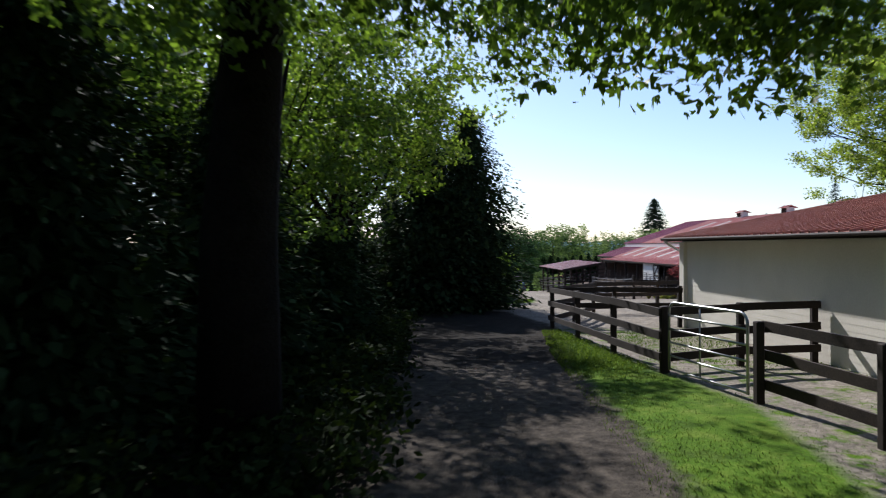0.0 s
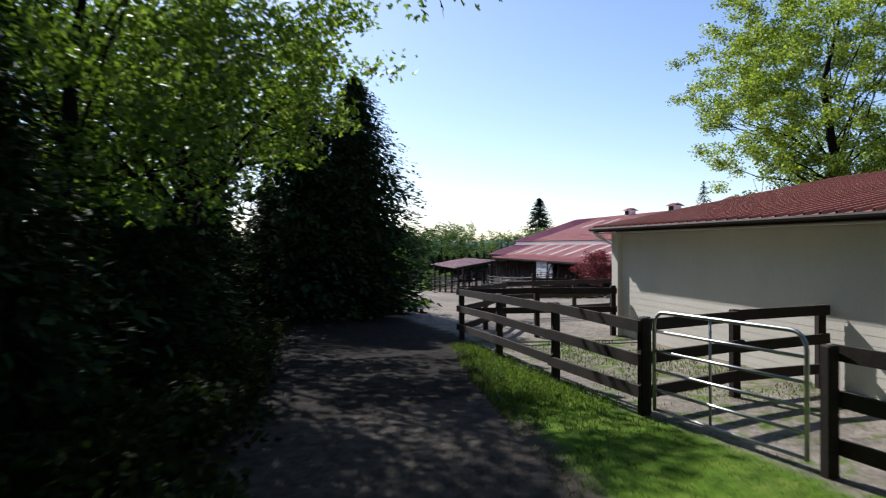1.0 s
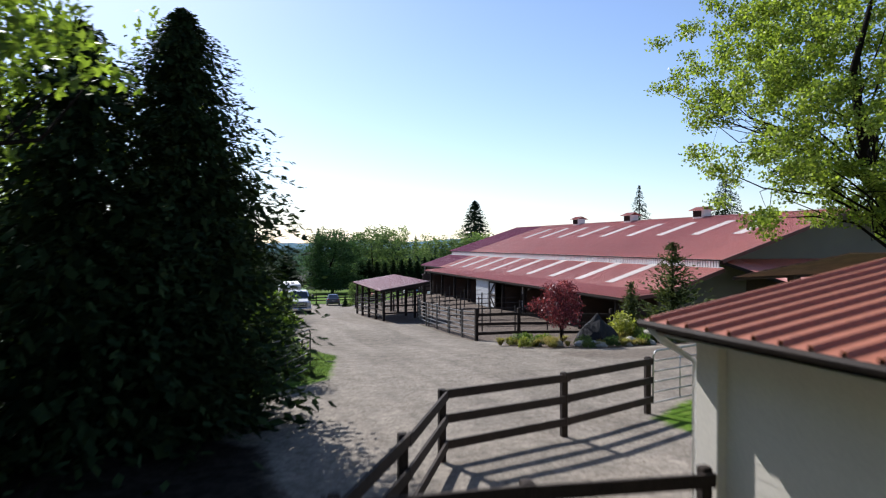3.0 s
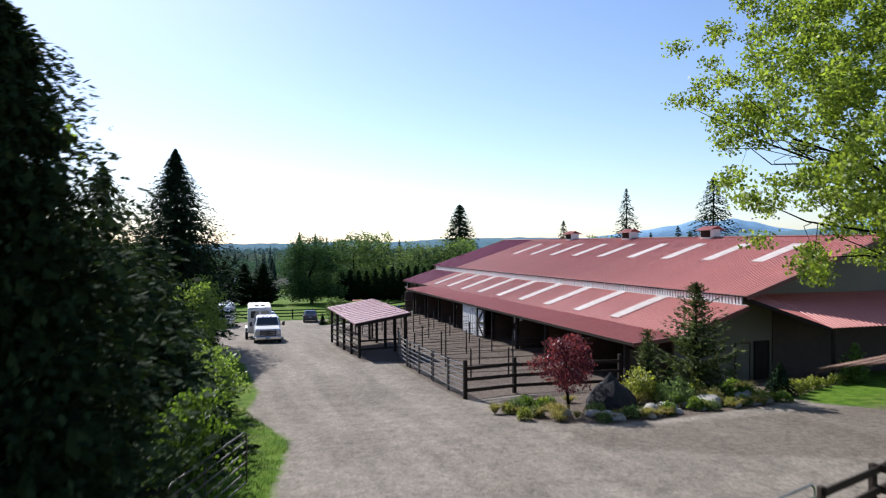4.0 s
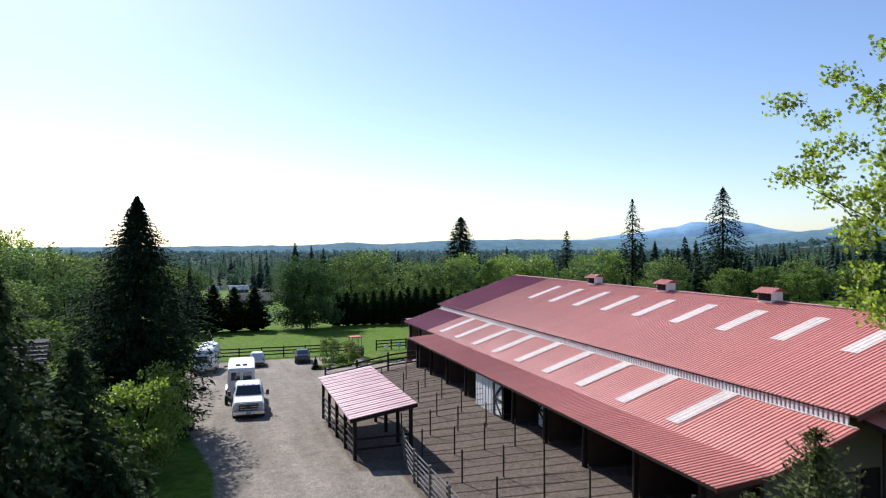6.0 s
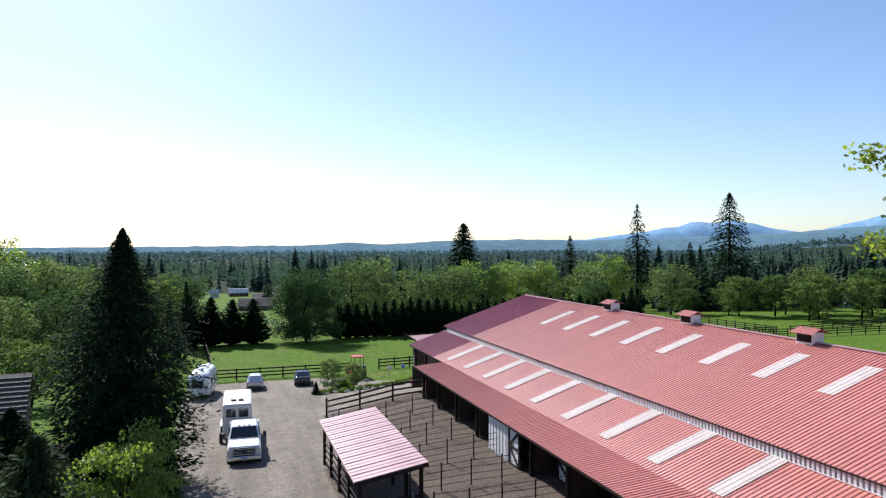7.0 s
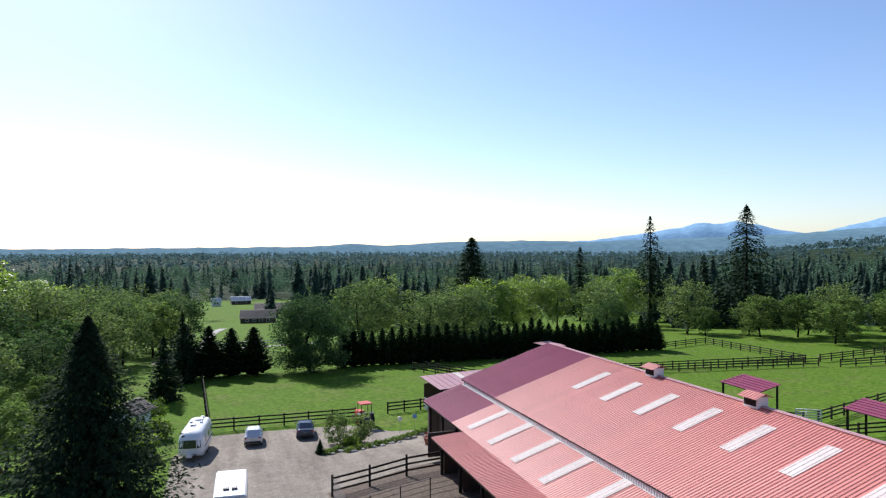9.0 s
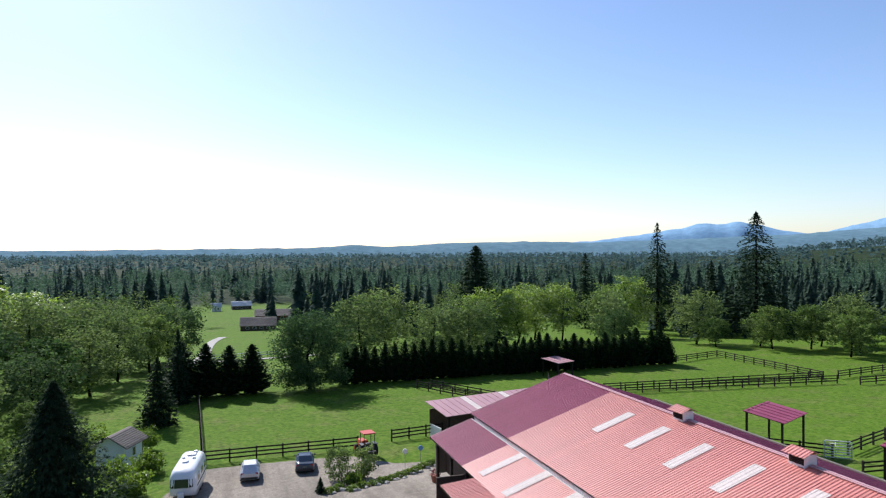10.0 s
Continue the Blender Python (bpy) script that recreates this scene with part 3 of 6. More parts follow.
conifer("evergreen_tree", "large dense dark evergreen beside the open gate", 1.8, 28.3, 8.3, 3.3, 0.05, 90, 28, 22, 0.2, M_CEDAR, rng, 0.2, power=0.58, droop=0.22, ragged=0.26, belly=2.15)
conifer("evergreen_tree", "dense dark evergreen tree beside the gravel drive", 2.7, 37.6, 4.6, 2.5, 0.1, 58, 22, 18, 0.26, M_CEDAR, np.random.default_rng(37), 0.2, "evergreens beside the drive", power=0.6, droop=0.22, ragged=0.24)
conifer("evergreen_tree", "tall dark spruce at the edge of the gravel yard", 1.3, 69.9, 14.0, 9.0, 0.3, 92, 28, 26, 0.27, M_NEEDLE, rng, 0.26, power=1.0, droop=0.15, ragged=0.16, belly=4.1)
conifer("evergreen_tree", "shaggy evergreen tree beside the yard", -2.6, 55, 8.8, 3.2, 0.2, 60, 22, 20, 0.27, M_CEDAR, rng, 0.2, power=0.6, droop=0.3, ragged=0.22)
conifer("evergreen_tree", "shaggy evergreen tree beside the yard", -1.6, 62.6, 4.2, 2.6, 0.2, 56, 20, 18, 0.29, M_CEDAR, rng, 0.2, power=0.62, droop=0.3, ragged=0.28)
conifer("evergreen_tree", "shaggy evergreen tree beside the yard", -4.2, 70.5, 4.6, 2.8, 0.2, 48, 18, 16, 0.36, M_CEDAR, rng, 0.2, power=0.65, droop=0.3, ragged=0.25)
conifer("evergreen_tree", "shaggy evergreen tree beside the yard", -6.5, 51, 9.0, 3.2, 0.2, 44, 16, 13, 0.44, M_CEDAR, rng, 0.2, power=0.6, droop=0.3, ragged=0.22)

# maples over the drive and behind the outbuilding
broad_tree("maple_tree", "large maple with a thick dark trunk beside the drive", -1.95, 7.3, 12, 6.2, 4.8, 5.0, 190, 110, 0.095, M_LEAF, rng, 0.4, 0.6, (1.3, -1.0), 12, first=0.56, wobble=0.004, hang=((4.6, -1.9, 4.25, 2.0, 0.9, 0.75, 34), (0.6, -1.0, 5.0, 2.6, 1.2, 0.7, 34), (3.9, 4.2, 6.2, 2.3, 2.8, 0.8, 34)), lobed=True)
broad_tree("maple_tree", "leafy maple standing over the drive", -3.3, 15.5, 8.6, 2.8, 3.0, 2.6, 115, 90, 0.1, M_LEAF, rng, 0.18, 0.5, (0.5, 0), 14, first=0.25, lobed=True)
broad_tree("maple_tree", "leafy maple standing over the drive", -2.9, 21.5, 9.2, 3.7, 3.6, 4.3, 220, 60, 0.12, M_BIGMAPLE, rng, 0.32, 0.5, (1.0, -0.2), 18, first=0.25, lobed=True)
broad_tree("maple_tree", "leafy maple standing over the drive", -3.8, 30.5, 9.6, 3.3, 3.6, 4.6, 130, 80, 0.14, M_BIGMAPLE, rng, 0.2, 0.62, (0.9, 0), 9, first=0.4)
broad_tree("maple_tree", "tall bright green maple behind the small building", 27.3, 34.8, 18, 7.0, 6.4, 4.2, 640, 160, 0.135, M_BIGMAPLE, rng, 0.3, 0.47, (-0.4, 0.6), 34, first=0.2)
# tall trees added, barely in view, to shut off the sky to the left
for bx, by in ((-9.5, 12), (-9.5, 21), (-9, 31), (-9.5, 41)):
    broad_tree("maple_tree", "tall maple added behind the evergreens to block the sky", bx, by, 15, 4.6, 5.2, 3.5, 170, 34, 0.32, M_LEAF, rng, 0.25, 0.9, (0, 0), 7, first=0.3)
broad_tree("leafy_shrub", "bright green leafy shrub at the edge of the yard", 2.6, 60.5, 4.9, 1.9, 2.3, 0.3, 120, 90, 0.14, M_LEAF_LIGHT, rng, 0.08, 0.45, (0, 0), 6, "shrub")
for bx, by, bh in ((3.3, 40.8, 1.4), (3.9, 44.2, 2.6), (3.0, 47.0, 2.8)):
    broad_tree("leafy_shrub", "bright green leafy shrub beside the gate", bx, by, bh, 1.0, 1.5, 0.12, 55, 60, 0.12, M_LEAF_LIGHT, rng, 0.04, 0.32, (0, 0), 5, "shrub", group="shrubs beside the gate")

broad_tree("leafy_shrub", "green leafy bush behind the open gate", 3.55, 33.5, 2.4, 0.6, 0.7, 0.4, 60, 60, 0.1, M_LEAF, rng, 0.05, 0.28, (0.15, 0), 6, "shrub")

# unseen trees added behind the start of the walk to block the sky
for bx, by, bh in ((-5.0, -6.0, 14), (5.5, -9.0, 13), (-1.5, -15.0, 15), (9.5, -17.0, 14), (-9.0, -3.5, 14), (-8.5, -14.0, 15), (3.5, -22.0, 15)):
    broad_tree("maple_tree", "unseen maple added behind the start to block the sky", bx, by, bh, 5.0, 3.9, 1.2, 190, 28, 0.5, M_LEAF, rng, 0.3, 1.0, (0, 0), 6, first=0.3)

# ---- the barn ----
BX0, BX1, BRX = 27.8, 45.4, 36.6          # upper eaves and ridge line
BY0, BY1 = 44.9, 94.9                      # near and far end of the roofs
UP, LO = 0.327, 0.33                       # pitches
Z_EAVE, Z_LO = 2.45, 1.97
PAD = -1.75


def rib_sheet(length, slope, width=0.915, ribs=4, h=0.033, rib=0.042, down=False):
    """A roofing sheet: ribs across y, running down +x by the slope; built about its top edge."""
    prof = []
    for i in range(ribs):
        c = (i + 0.5) * width / ribs
        prof += [(c - rib, 0.0), (c - rib * 0.45, h), (c + rib * 0.45, h), (c + rib, 0.0)]
    prof = [(0.0, 0.0)] + prof + [(width + 0.02, 0.0)]
    n = len(prof)
    v = [(x, y, z - slope * x) for x in (0.0, length) for y, z in prof] + [(x, y, z - slope * x - 0.012) for x in (0.0, length) for y, z in prof]
    f = [(i, i + 1, n + i + 1, n + i) for i in range(n - 1)]
    f = [q[::-1] for q in f] + [(2 * n + i, 2 * n + i + 1, 3 * n + i + 1, 3 * n + i) for i in range(n - 1)]
    f += [(n + i, n + i + 1, 3 * n + i + 1, 3 * n + i) for i in range(n - 1)]
    return Shape().add(v, f)


barn = thing("barn", "long horse barn with a ribbed red metal roof and skylights", "barn")
roof = new("roof")
roof.parent = barn
W = 0.915
# sheets lie with +x downhill; the west slope is turned by half a circle about z
up_len, lo_len, ext_len = BRX - BX0 + 0.06, 27.85 - 24.1, 24.1 - 21.6
me_up = rib_sheet(up_len, UP).mesh("roof_sheet", M_ROOF)
me_up_old = rib_sheet(up_len, UP).mesh("roof_sheet", M_ROOF_OLD)
me_lo = rib_sheet(lo_len, LO).mesh("roof_sheet", M_ROOF)
me_lo_old = rib_sheet(lo_len, LO).mesh("roof_sheet", M_ROOF_OLD)
me_ext = rib_sheet(ext_len, 0.09).mesh("roof_sheet", M_ROOF)
Z_RIDGE = Z_EAVE + UP * (BRX - BX0)
n_sheets = int(round((BY1 - BY0) / W))
for i in range(n_sheets):
    y = BY0 + i * W
    old = y > 86.7
    piece("roof_sheet", me_up_old if old else me_up, roof, pose(BRX, y + W, Z_RIDGE, 0, 0, 180))
    piece("roof_sheet", me_up_old, roof, pose(BRX, y, Z_RIDGE, 0, 0, 0))
    piece("roof_sheet", me_lo_old if old else me_lo, roof, pose(27.85, y + W, Z_LO, 0, 0, 180))
    if y < 83.4:
        piece("roof_sheet", me_ext, roof, pose(24.1, y + W, Z_LO - LO * (27.85 - 24.1), 0, 0, 180))
me_sky_up = rib_sheet(3.0, UP, 0.87, 3, 0.016).mesh("skylight", M_SKYLIGHT)
me_sky_lo = rib_sheet(3.2, LO, 0.87, 3, 0.016).mesh("skylight", M_SKYLIGHT)
for i in range(9):
    y = 48.68 + 4.1 * i
    piece("skylight", me_sky_up, roof, pose(35.12, y + W, Z_RIDGE - UP * (BRX - 35.12) + 0.042, 0, 0, 180))
for i in range(9):
    y = 50.85 + 4.12 * i
    piece("skylight", me_sky_lo, roof, pose(27.78, y + W, Z_LO - LO * 0.07 + 0.042, 0, 0, 180))
cap = Shape()
cap.beam((BRX - 0.09, BY0 - 0.05, Z_RIDGE + 0.02), (BRX - 0.09, BY1 + 0.05, Z_RIDGE + 0.02), 0.2, 0.03)
cap.beam((BRX + 0.09, BY0 - 0.05, Z_RIDGE + 0.02), (BRX + 0.09, BY1 + 0.05, Z_RIDGE + 0.02), 0.2, 0.03)
cap.beam((BRX, BY0 - 0.05, Z_RIDGE + 0.02), (BRX, BY1 + 0.05, Z_RIDGE + 0.05), 0.1, 0.05)
part("ridge_cap", cap, M_SHED_ROOF, roof)
# the band of ribbed siding between the two roofs
n = int((BY1 - BY0 - 0.8) / 0.23)
part("flashing", Shape().beam((BX0 - 0.04, BY0, 1.99), (BX0 - 0.04, BY1, 1.99), 0.03, 0.03), M_WHITE, barn, "white metal flashing")
band = Shape().box(BX0 + 0.05, (BY0 + BY1) / 2, 2.12, 0.06, BY1 - BY0 - 0.8, 0.62)
RIB_ME = Shape().box(0, 0, 0, 0.05, 0.12, 0.6).mesh("siding_rib", M_SIDING)
# backing darkened to give the gaps between the ribs more contrast
M_GREYSHEET = surface("grey_metal_sheet", (0.2, 0.2, 0.21), (0.3, 0.3, 0.31), 0.5, 0.0, 0.8, 30, 0.15, 0.002, 0.05)
part("siding_band", band, M_GREYSHEET, barn)
for i in range(n):
    part("siding_rib", RIB_ME, M_SIDING, barn).location = (BX0 - 0.005, BY0 + 0.45 + i * 0.23, 2.14)
def trim(a, c, h=0.2):
    part("rake_trim", Shape().beam(a, c, 0.05, h), M_TRIM, barn)


for ya in (BY0 - 0.03, BY1 + 0.1):
    trim((BRX, ya, Z_RIDGE - 0.1), (BX0 - 0.05, ya, Z_RIDGE - 0.1 - UP * (BRX - BX0 + 0.05)))
    trim((BRX, ya, Z_RIDGE - 0.1), (BX1 + 0.3, ya, Z_RIDGE - 0.1 - UP * (BX1 + 0.3 - BRX)))
    trim((27.85, ya, Z_LO - 0.1), (24.1, ya, Z_LO - 0.1 - LO * 3.75))
trim((24.1, BY0 - 0.03, 0.63), (21.6, BY0 - 0.03, 0.41), 0.18)
trim((24.1, 84.2, 0.63), (21.6, 84.2, 0.41), 0.16)
part("fascia", Shape().beam((21.62, BY0, 0.42), (21.62, 84.2, 0.42), 0.04, 0.1), M_GUTTER, barn)
part("fascia", Shape().beam((24.12, 84.3, 0.64), (24.12, BY1, 0.64), 0.04, 0.1), M_GUTTER, barn)
part("fascia", Shape().beam((BX0 - 0.06, BY0, 2.37), (BX0 - 0.06, BY1, 2.37), 0.03, 0.05), M_GUTTER, barn)
# walls: gable ends follow the roofs
def gable(y, t=0.2):
    prof = [(24.3, PAD - 0.3), (24.3, 0.62), (BX0, 1.78), (BX0, 2.3), (BRX, Z_RIDGE - 0.15), (BX1, 2.3), (BX1, PAD - 0.3)]
    v = [(x, yy, z) for yy in (y, y + t) for x, z in prof]
    k = len(prof)
    return Shape().add(v, [tuple(range(k)), tuple(range(2 * k - 1, k - 1, -1))] + [(i, k + i, k + (i + 1) % k, (i + 1) % k) for i in range(k)])


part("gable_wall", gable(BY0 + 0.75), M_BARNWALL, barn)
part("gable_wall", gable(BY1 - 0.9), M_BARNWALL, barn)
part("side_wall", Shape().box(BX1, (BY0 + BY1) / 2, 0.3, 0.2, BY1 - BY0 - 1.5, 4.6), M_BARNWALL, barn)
part("stall_wall", Shape().box(25.2, (BY0 + BY1) / 2, -0.5, 0.15, BY1 - BY0 - 1.6, 2.9), M_STALL, barn)

# ---- the small building beside the drive ----
SA = Vector((7.5, 19.8, 0))                 # its near corner on the drive
SU = Vector((0.0, -1.0, 0)).normalized()  # along the long wall, back towards the start
SW = Vector((1.0, 0.0, 0)).normalized()   # into the building
TURN_S = math.degrees(math.atan2(SU.y, SU.x))
shop = thing("outbuilding", "low cream outbuilding with lap siding and a red metal roof", "building", tuple(SA), TURN_S)
# in local axes: x along the wall, y towards the drive is positive, so the inside is at negative y when turned
S_IN = 1 if (Matrix.Rotation(radians(TURN_S), 3, "Z") @ Vector((0, 1, 0))).dot(SW) > 0 else -1
S_LEN, S_DEP, S_H = 17.0, 13.0, 2.15
body = Shape()
body.box(S_LEN / 2, S_IN * S_DEP / 2, 0.98, S_LEN - 0.05, S_DEP - 0.05, 2.66)
part("wall", body, M_WALL, shop)
lap = Shape()
rows_n = 20
for i in range(rows_n):
    z0 = -0.25 + i * 0.132
    lap.add([(0.0, -S_IN * 0.0, z0), (S_LEN, 0.0, z0), (S_LEN, -S_IN * 0.0065, z0), (0.0, -S_IN * 0.0065, z0), (0.0, -S_IN * 0.004, z0 + 0.134), (S_LEN, -S_IN * 0.004, z0 + 0.134)],
            [(0, 1, 2, 3), (3, 2, 5, 4)])
part("lap_siding", lap, M_WALL, shop)
corner = Shape().box(0.06, -S_IN * 0.03, 1.0, 0.13, 0.05, 2.56).box(-0.02, S_IN * 0.06, 1.0, 0.04, 0.14, 2.56)
part("corner_board", corner, M_WHITE, shop)
part("pilaster", Shape().box(0.21, -S_IN * 0.05, 0.98, 0.34, 0.12, 2.6, b=0.01), M_WALL, shop)
s_roof = new("roof")
s_roof.parent = shop
S_OV, S_SL = 0.42, 0.19
sheet = rib_sheet(S_DEP / 2 + S_OV, S_SL, 0.915, 3, 0.05, 0.04).mesh("roof_sheet", M_SHOP_ROOF)
z_r = 2.42 + S_SL * (S_DEP / 2 + S_OV)
for i in range(int((S_LEN + 1.2) / 0.915)):
    x = -0.45 + i * 0.915
    # downhill towards the drive
    piece("roof_sheet", sheet, s_roof, pose(x + (0.915 if S_IN < 0 else 0), S_IN * S_DEP / 2, z_r, 0, 0, 90 if S_IN < 0 else -90))
    piece("roof_sheet", sheet, s_roof, pose(x + (0 if S_IN < 0 else 0.915), S_IN * S_DEP / 2, z_r, 0, 0, -90 if S_IN < 0 else 90))
part("fascia", Shape().beam((-0.45, -S_IN * (S_OV - 0.05), 2.35), (S_LEN + 0.4, -S_IN * (S_OV - 0.05), 2.35), 0.04, 0.07), M_GUTTER, shop)
gut = Shape()
gut.tube([(-0.48, -S_IN * (S_OV + 0.02), 2.385), (S_LEN + 0.4, -S_IN * (S_OV + 0.02), 2.385)], 0.04, 8)
part("gutter", gut, M_GUTTER, shop)
part("downpipe", Shape().tube([(-0.3, -S_IN * S_OV, 2.36), (-0.25, -S_IN * 0.3, 2.22), (-0.12, S_IN * 0.02, 2.0), (-0.12, S_IN * 0.02, -0.3)], 0.045, 8), M_WHITE, shop, smooth=True)
part("soffit", Shape().box(S_LEN / 2 - 0.2, -S_IN * S_OV / 2, 2.29, S_LEN + 0.6, S_OV - 0.08, 0.02), M_WALL, shop)
gab = Shape().add([(-0.0, 0, 2.28), (0.0, S_IN * S_DEP, 2.28), (0.0, S_IN * S_DEP / 2, z_r - 0.12), (0.15, 0, 2.28), (0.15, S_IN * S_DEP, 2.28), (0.15, S_IN * S_DEP / 2, z_r - 0.12)],
                  [(0, 1, 2), (5, 4, 3), (0, 3, 4, 1), (1, 4, 5, 2), (2, 5, 3, 0)])
part("gable_wall", gab, M_WALL, shop)


# ---- board fences ----
def post_mesh(h, w=0.115):
    return Shape().box(0, 0, h / 2 - 0.2, w, w, h + 0.4, b=0.012).mesh("post", M_FENCE)


POST_ME = post_mesh(1.16)


def board_fence(label, pts, heights=(1.08, 0.68, 0.28), bw=0.14, side=1, group="", drop=0.0, top=1.22, mesh=None, mat=None):
    """Posts at pts and boards between them on one side."""
    x0, y0 = pts[0]
    f = thing("board_fence", label, "fence", (x0, y0, gz(x0, y0)), group=group)
    for x, y in pts:
        piece("post", mesh or POST_ME, f, pose(x - x0, y - y0, gz(x, y) - gz(x0, y0), 0, 0, rng.uniform(-4, 4)))
    for (xa, ya), (xb, yb) in zip(pts, pts[1:]):
        d = Vector((xb - xa, yb - ya, 0)).normalized()
        nrm = Vector((d.y, -d.x, 0)) * 0.09 * side
        for h in heights:
            j = rng.uniform(-0.02, 0.02, 2)
            a = Vector((xa - x0, ya - y0, gz(xa, ya) - gz(x0, y0) + h + j[0])) + nrm - d * 0.06
            b = Vector((xb - x0, yb - y0, gz(xb, yb) - gz(x0, y0) + h + j[1])) + nrm + d * 0.06
            part("board", Shape().beam(a, b, 0.04, bw), mat or M_FENCE, f)
    return f


board_fence("weathered dark board fence along the drive", [(5.9, 0.2), (5.5, 2.6), (5.15, 5.0), (4.9, 7.2), (4.62, 9.4)], side=1)
board_fence("weathered dark board fence along the drive", [(4.13, 11.8), (3.95, 14.3), (3.78, 16.9), (3.68, 19.75)], side=-1)
board_fence("dark board fence between drive and outbuilding", [(3.68, 19.75), (5.45, 19.62), (7.3, 19.5)], heights=(1.06, 0.62), side=1)
board_fence("dark board fence beside the gravel yard", [(3.68, 19.75), (4.75, 21.7), (6.0, 24.3), (8.6, 25.2), (11.2, 26.5)], side=1)
board_fence("dark board fence behind the pipe gate", [(4.2, 11.9), (5.8, 12.5), (7.35, 12.8)], side=1)


# ---- pipe gates ----
def pipe_gate(label, a, b, z0, h=1.2, bars=6, r=0.022, mat=None):
    """A tube gate with rounded upper corners, level bars and one upright brace."""
    a, b = Vector((*a, 0)), Vector((*b, 0))
    ln = (b - a).length
    g = thing("pipe_gate", label, "gate", (a.x, a.y, z0), math.degrees(math.atan2(b.y - a.y, b.x - a.x)))
    c = 0.16
    arc = [(c - c * math.cos(k * math.pi / 8), h - c + c * math.sin(k * math.pi / 8)) for k in range(5)]
    arc2 = [(ln - x, z) for x, z in arc[::-1]]
    m = mat or M_GALV
    part("gate_frame", Shape().tube([(0, 0, 0.1)] + [(x, 0, z) for x, z in arc + arc2] + [(ln, 0, 0.1)], r, 8), m, g, smooth=True)
    for k in range(bars - 1):
        z = 0.12 + (h - 0.12) * k / (bars - 1)
        part("bar", Shape().tube([(0, 0, z), (ln, 0, z)], r * 0.85, 6), m, g, smooth=True)
    part("brace", Shape().tube([(ln * 0.42, 0.02, 0.12), (ln * 0.42, 0.02, h)], r * 0.7, 6), m, g, smooth=True)
    return g


pipe_gate("steel pipe gate closed between two fence posts", (4.16, 11.6), (4.56, 9.6), 0.0, 1.25)
pipe_gate("open steel pipe gate beside the dark evergreen", (3.5, 31.3), (4.9, 34.5), gz(4, 33), 1.25, mat=M_PIPE)

# ---- the open shed in the yard ----
shed = thing("open_shed", "open timber shed with a faded red metal roof", "shed", (12.1, 59.3, gz(12.1, 59.3)))
SHZ = -gz(12.1, 59.3)


def shed_z(u, v):
    """Height of the shed roof: u across from the yard side, v along."""
    return SHZ + 0.19 + 0.165 * u + 0.0 * v


s_len, s_wid = 11.3, 3.05
for i in range(13):
    v0, v1 = s_len * i / 13 - 0.25, s_len * (i + 1) / 13 - 0.25
    u0, u1 = -0.2, s_wid + 0.15
    sh = Shape().add([(u0, v0, shed_z(u0, v0)), (u1, v0, shed_z(u1, v0)), (u1, v1, shed_z(u1, v1)), (u0, v1, shed_z(u0, v1))] + [(u, v, shed_z(u, v) - 0.03) for u, v in ((u0, v0), (u1, v0), (u1, v1), (u0, v1))],
                     [(0, 1, 2, 3), (7, 6, 5, 4), (4, 5, 1, 0), (5, 6, 2, 1), (6, 7, 3, 2), (7, 4, 0, 3)])
    sh.beam((u0, v0, shed_z(u0, v0) + 0.012), (u1, v0, shed_z(u1, v0) + 0.012), 0.05, 0.045)
    vv = (v0 + v1) / 2
    sh.beam((u0, vv, shed_z(u0, vv) + 0.004), (u1, vv, shed_z(u1, vv) + 0.004), 0.05, 0.025)
    part("roof_sheet", sh, M_SHED_ROOF, shed)
part("fascia", Shape().beam((-0.22, -0.27, shed_z(-0.22, 0) - 0.02), (-0.22, s_len - 0.25, shed_z(-0.22, 0) - 0.02), 0.03, 0.07), M_SHED_ROOF, shed)
part("fascia", Shape().beam((-0.2, -0.27, shed_z(-0.2, 0) - 0.1), (s_wid + 0.15, -0.27, shed_z(s_wid + 0.15, 0) - 0.1), 0.04, 0.18), M_DARKWOOD, shed)
for u in (0.1, s_wid - 0.1):
    for v in (0.1, 2.8, 5.6, 8.4, 11.0):
        zt = shed_z(u, v) - 0.05
        zb = gz(12.1 + u, 59.3 + v) + SHZ - 0.3
        part("post", Shape().box(u, v, (zt + zb) / 2, 0.17, 0.17, zt - zb, b=0.012), M_DARKWOOD, shed)
    part("roof_beam", Shape().beam((u, -0.2, shed_z(u, -0.2) - 0.14), (u, 11.3, shed_z(u, 11.3) - 0.14), 0.08, 0.2), M_DARKWOOD, shed)
for v in (0.1, 2.8, 5.6, 8.4, 11.0):
    part("rafter", Shape().beam((-0.15, v, shed_z(-0.15, v) - 0.11), (s_wid, v, shed_z(s_wid, v) - 0.11), 0.07, 0.16), M_DARKWOOD, shed)
for v0, v1 in ((0.1, 2.8), (2.8, 5.6), (5.6, 8.4), (8.4, 11.0)):
    for h in (0.35, 0.7, 1.05, 1.4):
        part("rail", Shape().beam((0.1, v0, gz(12, 59.3 + v0) + SHZ + h), (0.1, v1, gz(12, 59.3 + v1) + SHZ + h), 0.05, 0.09), M_DARKWOOD, shed)
for h in (0.5, 1.0):
    part("rail", Shape().beam((0.1, 0.1, h), (s_wid - 0.1, 0.1, h + 0.05), 0.05, 0.1), M_DARKWOOD, shed)

